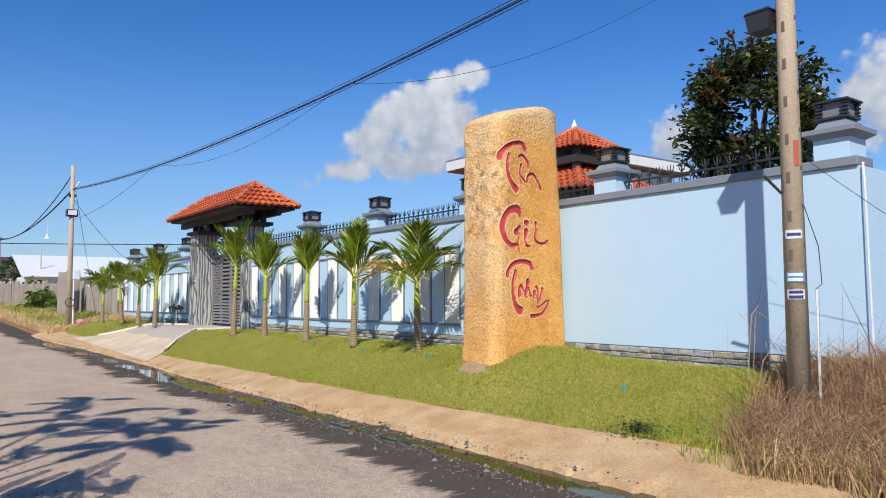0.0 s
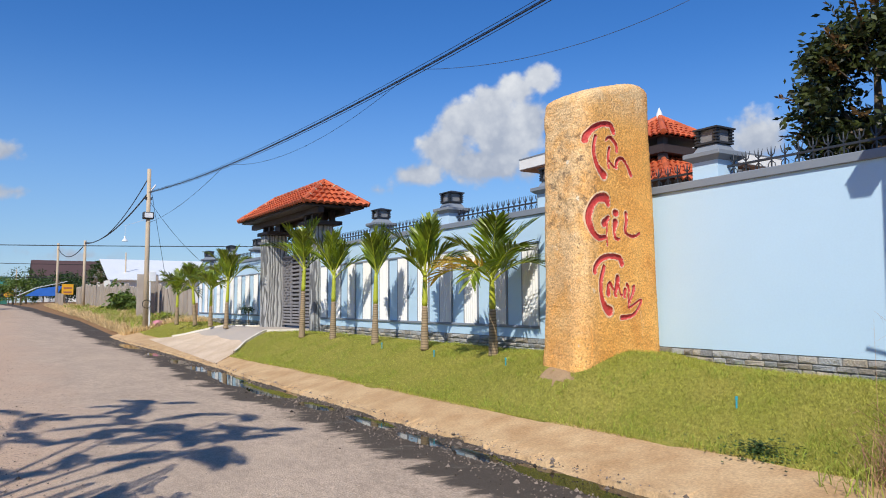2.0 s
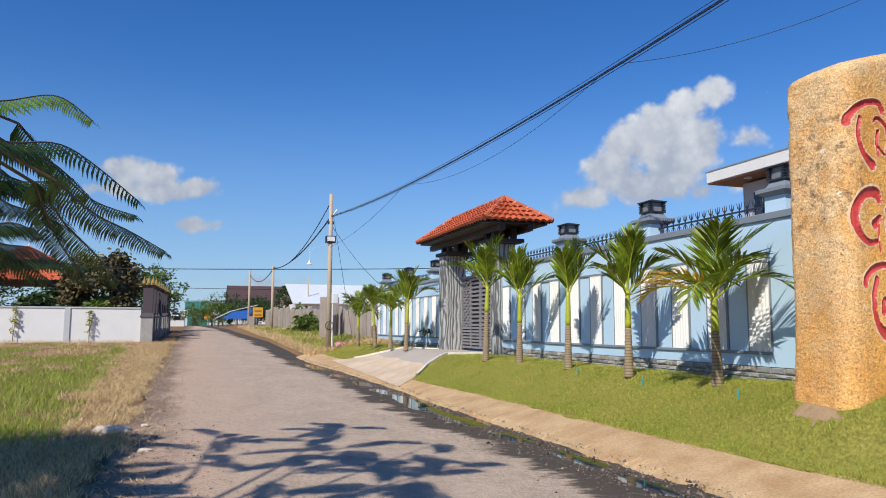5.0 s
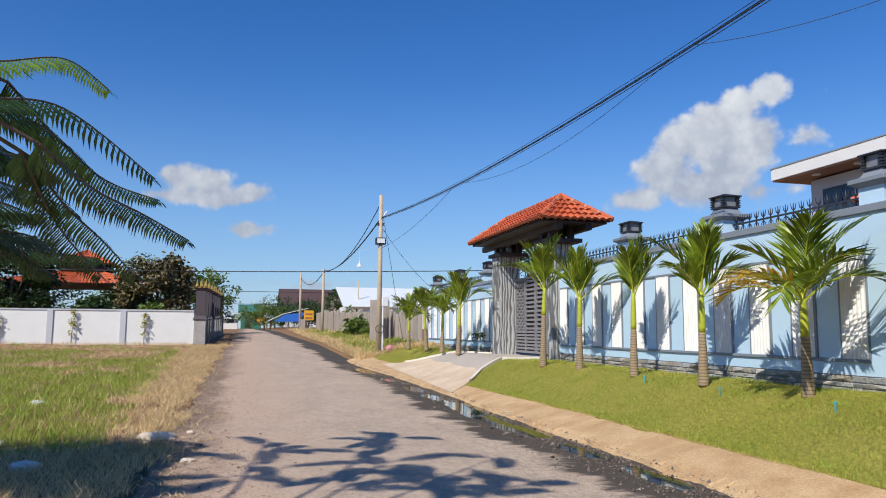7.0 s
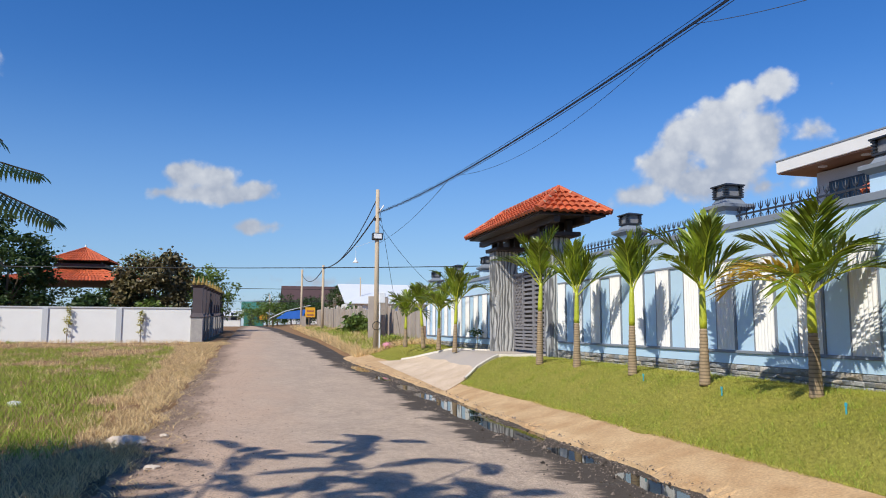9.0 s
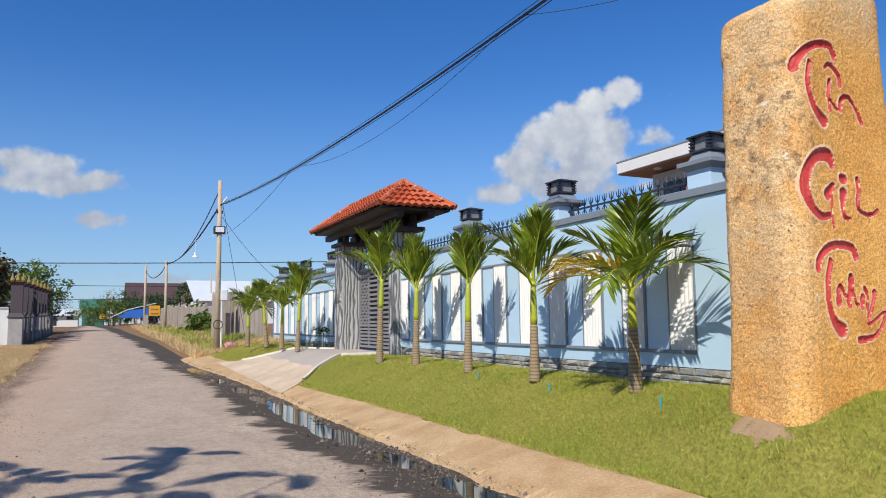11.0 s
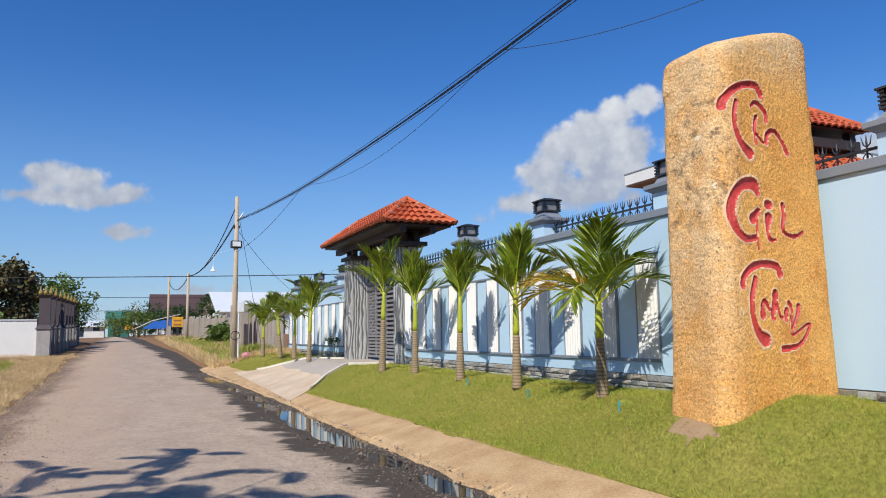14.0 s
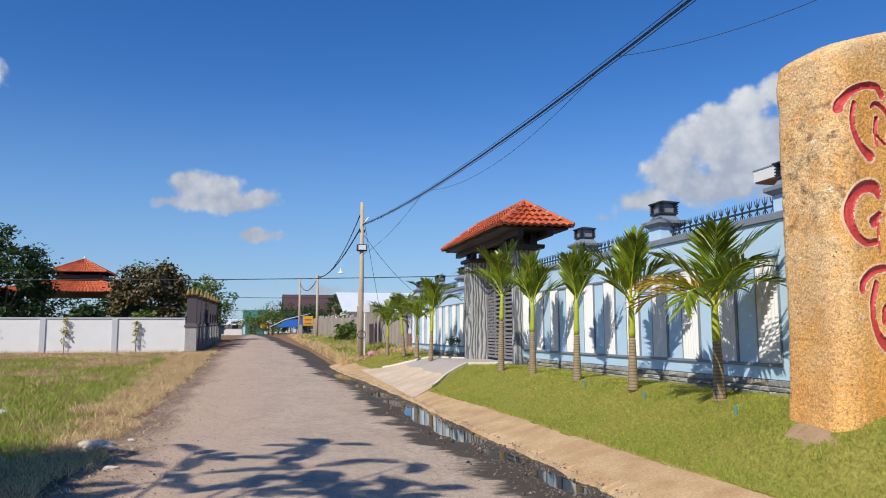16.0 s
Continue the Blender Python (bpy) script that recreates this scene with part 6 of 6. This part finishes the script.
pavilion((14.4, 12.9, 0.5), 1.75, 3.6, 4.5, 4.82, 5.45, "two-tiered garden pavilion with orange tile roofs")
pavilion((-9.9, 56.0, 0.8), 4.3, 3.4, 4.5, 4.85, 5.8, "two-tiered pavilion with orange tile roofs behind the wall", ratio=0.42)

# ---------- white house ----------
MAT["house_grey"] = material("grey_render", (0.52, 0.53, 0.54), 0.8, var=0.1, scale=1, fine=30, bump=0.1)
MAT["soffit"] = material("brown_timber_soffit", (0.28, 0.15, 0.09), 0.6, scale=3, fine=30, bump=0.2)
MAT["window_glass"] = material("dark_window_glass", (0.03, 0.05, 0.08), 0.06, scale=2, fine=20, bump=0)
MAT["frame_dark"] = material("dark_window_frame", (0.03, 0.04, 0.06), 0.4, scale=6, fine=60, bump=0)
house = thing("white_house", "modern two-storey house with a white flat roof", "house")
HX = 24.2
part("wall", M().box(HX, 23.2, 0.4, HX + 9, 28.6, 8.0), MAT["house_grey"], house)
part("roof", M().box(HX - 1.2, 22.6, 8.12, HX + 10, 29.6, 8.62, 0.02), MAT["white_wall"], house, "white flat roof slab")
part("roof_trim", M().box(HX - 1.22, 22.58, 8.62, HX + 10, 29.62, 8.68), MAT["grey_paint"], house)
part("soffit", M().box(HX - 1.15, 22.65, 8.07, HX + 10, 29.55, 8.118), MAT["soffit"], house, "brown timber soffit")
for y in (23.6, 25.4, 27.6):
    m = M().tube([(HX - 0.6, y, 8.03), (HX - 0.6, y, 8.07)], 0.18, 14)
    part("downlight", m, MAT["white_plastic"], house)
win = part("window", M().box(HX - 0.05, 24.7, 5.0, HX + 0.02, 27.9, 7.5), MAT["frame_dark"], house, "wide dark framed window")
for k in range(3):
    part("pane", M().box(HX - 0.07, 24.82 + k * 1.02, 5.1, HX - 0.055, 25.72 + k * 1.02, 7.4), MAT["window_glass"], win)
part("terrace_wall", M().box(HX - 2.0, 22.6, 0.4, HX - 1.85, 29.2, 5.4), MAT["white_wall"], house)
annex = thing("white_annex", "low white annex with a flat roof behind the wall", "house")
part("wall", M().box(27.0, 13.5, 0.4, 33, 18.6, 4.7), MAT["house_grey"], annex)
part("roof", M().box(26.2, 12.6, 4.7, 34, 19.2, 5.15, 0.02), MAT["white_wall"], annex)

# ---------- white wall and gate pillars on the other side ----------
left_wall = thing("wall_left", "low white garden wall with grey pilasters", "wall", kind="structure")
LWY = 42.5
part("wall_body", M().box(-34, LWY, 0.3, -1.95, LWY + 0.2, 2.34), MAT["white_wall"], left_wall)
part("wall_cap", M().box(-34, LWY - 0.04, 2.34, -1.95, LWY + 0.24, 2.41), MAT["house_grey"], left_wall)
for k in range(10):
    x = -5.35 - k * 3.35
    part("pilaster", M().box(x - 0.13, LWY - 0.06, 0.3, x + 0.13, LWY, 2.34), MAT["house_grey"], left_wall)
for k in range(9):
    x = -4.3 - k * 3.35 + 0.4 * noise.noise((k, 3, 0))
    z = height(x, 42.0)
    tw = tree("climbing_plant", (x, LWY - 0.16, z), 0.5, (0.13, 0.05, 0.75), 170, 0.11, 50 + k, "thin yellow-green climber against the white wall", "yellow_leaf", 22, 3, trunk_r=0.02)
MAT["purple_stone"] = material("dark_plum_stone", (0.085, 0.065, 0.07), 0.7, scale=3, fine=30, bump=0.3)
MAT["gold"] = material("gold_paint", (0.55, 0.36, 0.10), 0.4, metal=0.4, scale=5, fine=60, bump=0.1)


def ornate_pillar():
    p = thing("gate_pillar", "dark plum ornate pillar with gold finials", "pillar", "ornate pillars along the road")
    part("plinth", M().box(-0.3, -0.3, -0.3, 0.3, 0.3, 1.15, 0.02), MAT["stone_base"], p, "grey stone plinth")
    m = M().frustum(0, 0, 1.15, 1.35, 0.36, 0.36, 0.25, 0.25)
    m.box(-0.24, -0.24, 1.35, 0.24, 0.24, 2.65)
    m.frustum(0, 0, 2.65, 2.8, 0.25, 0.25, 0.36, 0.36)
    part("shaft", m, MAT["purple_stone"], p)
    for sx in (-0.22, 0, 0.22):
        part("finial", M().tube([(sx, 0, 2.8), (sx, 0, 2.9), (sx, 0, 3.0), (sx, 0, 3.25)], [0.05, 0.1, 0.06, 0.01], 7), MAT["gold"], p, "gold pointed finial")
    return p


pil = ornate_pillar()
pil.matrix_basis = pose(-1.65, 42.7, 0.78)
for k in range(1, 9):
    y = 42.7 + k * 2.6
    copy_thing(pil, pose(-1.65 + 0.02 * k, y, road_z(y) + 0.06))
rail = thing("road_fence", "dark plum fence panels between ornate pillars", "fence")
for k in range(8):
    y = 42.7 + k * 2.6
    zb = road_z(y) + 0.06
    part("fence_panel", M().box(-1.74, y + 0.33, zb + 0.2, -1.6, y + 2.27, zb + 0.7), MAT["purple_stone"], rail)
    for j in range(7):
        yy = y + 0.5 + j * 0.26
        part("fence_bar", M().box(-1.69, yy, zb + 0.7, -1.65, yy + 0.05, zb + 2.3), MAT["purple_stone"], rail)
for i, (x, y, th, rad, n, mat, lab) in enumerate((
        (-4.45, 48.0, 1.5, (2.0, 1.8, 2.2), 9000, "leaf_brown", "bushy brownish garden tree behind the white wall"),
        (-11.7, 46.5, 1.8, (2.2, 2.0, 3.0), 9000, "leaf", "tall dark garden tree behind the white wall"),
        (-7.4, 45.5, 0.9, (1.0, 0.9, 0.9), 2600, "leaf", "small round garden tree behind the white wall"),
        (-2.6, 62.0, 2.0, (2.2, 2.2, 2.0), 3200, "leaf_light", "light green tree behind the pillars"),
        (-7.5, 66.0, 2.4, (3.5, 3.0, 2.4), 3600, "leaf_light", "light green tree behind the pavilion"),
        (-11.0, 61.0, 0.5, (5.0, 2.2, 2.3), 6000, "leaf", "dark garden trees behind the pavilion"),
        (-15.0, 47.5, 1.4, (2.6, 2.0, 2.6), 6000, "leaf", "dark garden tree behind the white wall"),
        (-4.3, 47.0, 0.6, (1.4, 1.2, 1.0), 1800, "leaf_light", "green shrub behind the white wall"))):
    tree("garden_tree", (x, y, 0.8), th, rad, n, 0.27, 60 + i, lab, mat, 60, 6)

# ---------- concrete fence and far street ----------
slabs = thing("concrete_fence", "old fence of upright concrete slabs", "fence")
rng = random.Random(5)
for i in range(46):
    y = 33 + i * 0.62
    x = 7.9 - (y - 33) * 0.07
    h = 1.75 + rng.uniform(-0.12, 0.12) + (0.5 if i in (9, 10) else 0)
    m = M()
    z = road_z(y) + 0.05
    m.prism([(y, z), (y + 0.57, z), (y + 0.57, z + h - 0.08), (y + 0.45, z + h), (y + 0.12, z + h), (y, z + h - 0.08)], 0, x, x + 0.07)
    part("slab", m, MAT["concrete_fence"], slabs)
MAT["brick_red"] = material("red_brick", (0.40, 0.15, 0.08), 0.85, scale=4, fine=30, bump=0.4)
tagged(part("brick_post", M().box(6.9, 38.2, 0.5, 7.2, 38.6, 2.5, 0.02), MAT["brick_red"]), "red brick post between the concrete slabs", "post")
for x, y, w, h in ((6.3, 36.6, 0.5, 2.35), (6.75, 37.3, 0.45, 2.4)):
    tagged(part("leaning_slab", M().box(x, y, road_z(y), x + w, y + 0.1, road_z(y) + h, 0.01), MAT["concrete_fence"]), "tall leaning concrete panel by the fence", "panel")
posts = thing("post_fence", "row of short pale concrete posts", "fence")
for i in range(9):
    y = 62 + i * 1.5
    part("post", M().box(5.0 + i * 0.05, y, road_z(y), 5.14 + i * 0.05, y + 0.14, road_z(y) + 1.2), MAT["concrete_fence"], posts)
MAT["sign_yellow"] = material("yellow_sign_paint", (0.85, 0.42, 0.02), 0.5, scale=3, fine=40, bump=0)
MAT["tarp"] = material("blue_tarpaulin", (0.03, 0.16, 0.60), 0.5, scale=2, fine=20, bump=0.3)
MAT["green_sheet"] = material("green_sheet_metal", (0.05, 0.22, 0.17), 0.5, scale=2, fine=20, bump=0.2)
MAT["brown_roof"] = material("dark_brown_roof", (0.10, 0.055, 0.05), 0.7, scale=2, fine=20, bump=0.3)
MAT["tin_roof"] = material("white_tin_roof", (0.75, 0.77, 0.78), 0.4, var=0.08, scale=1, fine=20, bump=0.1)


def sign(x, y, z, w, h, label):
    s = thing("road_sign", label, "sign", at=(x, y, z))
    part("board", M().box(-w / 2, -0.04, 0.9, w / 2, 0.04, 0.9 + h, 0.02), MAT["sign_yellow"], s)
    part("post", M().tube([(0, 0.08, -0.2), (0, 0.08, 0.95)], 0.06, 8), MAT["tin"], s)
    for k in range(2):
        part("text_bar", M().box(-w * 0.35, -0.05, 1.05 + k * h * 0.4, w * 0.35, -0.041, 1.05 + k * h * 0.4 + h * 0.15), MAT["brick_red"], s)
    return s


sign(6.4, 75.0, road_z(75) + 0.2, 0.95, 0.95, "yellow notice board with red print by the road")
sign(2.4, 115, 1.5, 1.1, 0.9, "yellow notice board at the end of the street")


def shed(name, x0, x1, y, depth, z0, zw, zr, roof_mat, wall_mat, label, over=0.5):
    h = thing(name, label, "house")
    part("wall", M().box(x0, y, z0 - 0.5, x1, y + depth, zw), MAT[wall_mat], h)
    part("roof", M().prism([(y - over, zw - 0.1), (y + depth / 2, zr), (y + depth + over, zw - 0.1), (y + depth + over, zw), (y + depth / 2, zr + 0.14), (y - over, zw)][::-1], 0, x0 - over, x1 + over), MAT[roof_mat], h)
    for sx in (0.25, 0.7):
        xx = x0 + (x1 - x0) * sx
        part("door" if sx < 0.5 else "window", M().box(xx, y - 0.06, z0 + (0.1 if sx < 0.5 else 1.0), xx + 1.0, y - 0.005, z0 + 2.2), MAT["frame_dark"], h)
    return h


shed("temple_house", 6.5, 15.0, 122, 10, 1.4, 5.0, 8.0, "brown_roof", "white_wall", "distant house with a dark brown tile roof", 1.2)
shed("long_warehouse", 11.0, 34.0, 82, 14, 1.3, 4.0, 6.3, "tin_roof", "white_wall", "long low building with a pale tin roof")
shed("green_house", -0.8, 2.6, 140, 6, 1.5, 4.6, 5.8, "green_sheet", "green_sheet", "distant green metal-clad house")
shed("small_house", -6.5, -1.2, 132, 6, 1.5, 3.2, 4.0, "tin_roof", "white_wall", "small distant pale house")
stall = thing("market_stall", "roadside stall under a blue tarpaulin", "stall", at=(5.6, 98, 1.4))
part("tarpaulin", M().prism([(-2.6, 1.0), (-0.8, 1.9), (2.4, 2.7), (2.4, 2.76), (-0.8, 1.98), (-2.6, 1.08)], 1, -1.5, 1.5), MAT["tin_roof"], stall, "grey sheet roof")
part("tarpaulin", M().prism([(-1.9, 1.0), (1.3, 1.0), (1.9, 2.2), (-0.6, 1.85)], 1, -1.6, -1.52), MAT["tarp"], stall, "hanging blue tarpaulin")
for sx in (-2.3, 0, 2.2):
    part("post", M().tube([(sx, -1.3, -0.3), (sx, -1.3, 1.9 + sx * 0.2)], 0.07, 6), MAT["bark"], stall)
for i, (x, y, th, rad, n, mat, lab) in enumerate((
        (9.5, 100, 1.0, (5.5, 2.5, 1.6), 3800, "leaf", "dark hedge along the far street"),
        (3.2, 128, 1.0, (5.0, 2.5, 2.2), 3200, "leaf_light", "light green bushes at the end of the street"),
        (3.6, 106, 0.8, (2.6, 2.0, 1.6), 2200, "leaf_light", "light green bushes beside the far street"),
        (8.2, 108, 1.4, (3.2, 2.0, 1.7), 2600, "leaf", "dark bushes beside the far street"),
        (4.6, 120, 2.6, (2.4, 2.0, 1.8), 900, "leaf", "thin tree at the end of the street"),
        (10.8, 90, 2.6, (1.3, 1.3, 1.6), 900, "leaf", "small dark tree beside the far street"),
        (7.8, 56, 0.6, (0.9, 1.6, 0.9), 1500, "leaf_light", "green bush on the verge"),
        (6.9, 44, 0.2, (0.7, 2.2, 0.7), 1800, "leaf_light", "green bush on the verge"),
        (-12, 150, 2.0, (9, 3, 3), 2600, "leaf", "distant trees at the end of the street"),
        (22, 150, 2.0, (10, 3, 3), 2600, "leaf", "distant trees beyond the roofs"),
        (11.0, 34.5, 1.6, (0.9, 1.0, 1.0), 1000, "leaf", "dark tree behind the wall's end"))):
    tree("street_tree", (x, y, min(1.5, road_z(y))), th, rad, n, 0.3, 90 + i, lab, mat, 50, 5)
for x, y, h in ((3.3, 118, 5.0), (12.5, 84, 5.6)):
    utility_pole(x, y, 1.3, h, 0.09, 0.06, "distant utility pole among the roofs")

# ---------- stones of the wall base ----------
def split_stone_material():
    """Split stone veneer: each piece grey, brown or ochre."""
    mt = material("split_stone", (0.40, 0.38, 0.35), 0.85, scale=9, fine=45, second=(0.26, 0.25, 0.24), bump=0.9, bump_dist=0.02, objvar=0.35, fine_var=0.3)
    N, L = mt.node_tree.nodes, mt.node_tree.links
    b = N["Principled BSDF"]
    oi, w = N.new("ShaderNodeObjectInfo"), N.new("ShaderNodeMath")
    w.operation = "FRACT"
    big = N.new("ShaderNodeMath")
    big.operation = "MULTIPLY"
    big.inputs[1].default_value = 7.31
    L.new(oi.outputs["Random"], big.inputs[0])
    L.new(big.outputs[0], w.inputs[0])
    r = N.new("ShaderNodeValToRGB")
    r.color_ramp.elements[0].color, r.color_ramp.elements[1].color = (0.86, 0.95, 1.04, 1), (1.18, 1.07, 0.9, 1)
    L.new(w.outputs[0], r.inputs[0])
    m = N.new("ShaderNodeMix")
    m.data_type, m.blend_type = "RGBA", "MULTIPLY"
    m.inputs[0].default_value = 1.0
    L.new(b.inputs["Base Color"].links[0].from_socket, m.inputs[6])
    L.new(r.outputs[0], m.inputs[7])
    L.new(m.outputs[2], b.inputs["Base Color"])
    return mt


MAT["split_stone"] = split_stone_material()
rng = random.Random(9)
COURSES = (0.075, 0.058, 0.085, 0.07)


def stone_mesh(L, h):
    """A rough block: its face bulges unevenly behind chipped edges."""
    m = M()
    c = [(0.0, 0.0), (L, rng.uniform(-0.006, 0.006)), (L + rng.uniform(-0.012, 0.012), h), (rng.uniform(-0.012, 0.012), h + rng.uniform(-0.006, 0.006))]
    e = [(0.010, 0.009), (-0.010, 0.009), (-0.011, -0.009), (0.010, -0.009)]
    d = [rng.uniform(0.014, 0.040) for k in range(5)]
    mid = (L * rng.uniform(0.35, 0.65), h * rng.uniform(0.35, 0.65))
    m.add([(0, *p) for p in c] + [(-d[k], c[k][0] + e[k][0], c[k][1] + e[k][1]) for k in range(4)] + [(-d[4] - 0.006, *mid)],
          [(4, 8, 5), (5, 8, 6), (6, 8, 7), (7, 8, 4), (0, 4, 5, 1), (1, 5, 6, 2), (2, 6, 7, 3), (3, 7, 4, 0)])
    return m.data("stone", MAT["split_stone"])


stone_me = [[(L, stone_mesh(L, h)) for L in (0.10, 0.14, 0.17, 0.21, 0.25, 0.31)] for h in COURSES]


def lay_stones(wall, y0, y1):
    z = 0.945
    for course, h in enumerate(COURSES):
        z -= h + 0.007
        y = y0
        while True:
            L, me = stone_me[course][rng.randrange(6)]
            if y + L > y1:
                break
            s = part("stone", me, None, wall)
            s.location = (WALL_X + 0.012, y, z)
            y += L + 0.008


lay_stones(wall_s, SOUTH_Y, GATE_S)
lay_stones(wall_n, GATE_N, NORTH_Y)
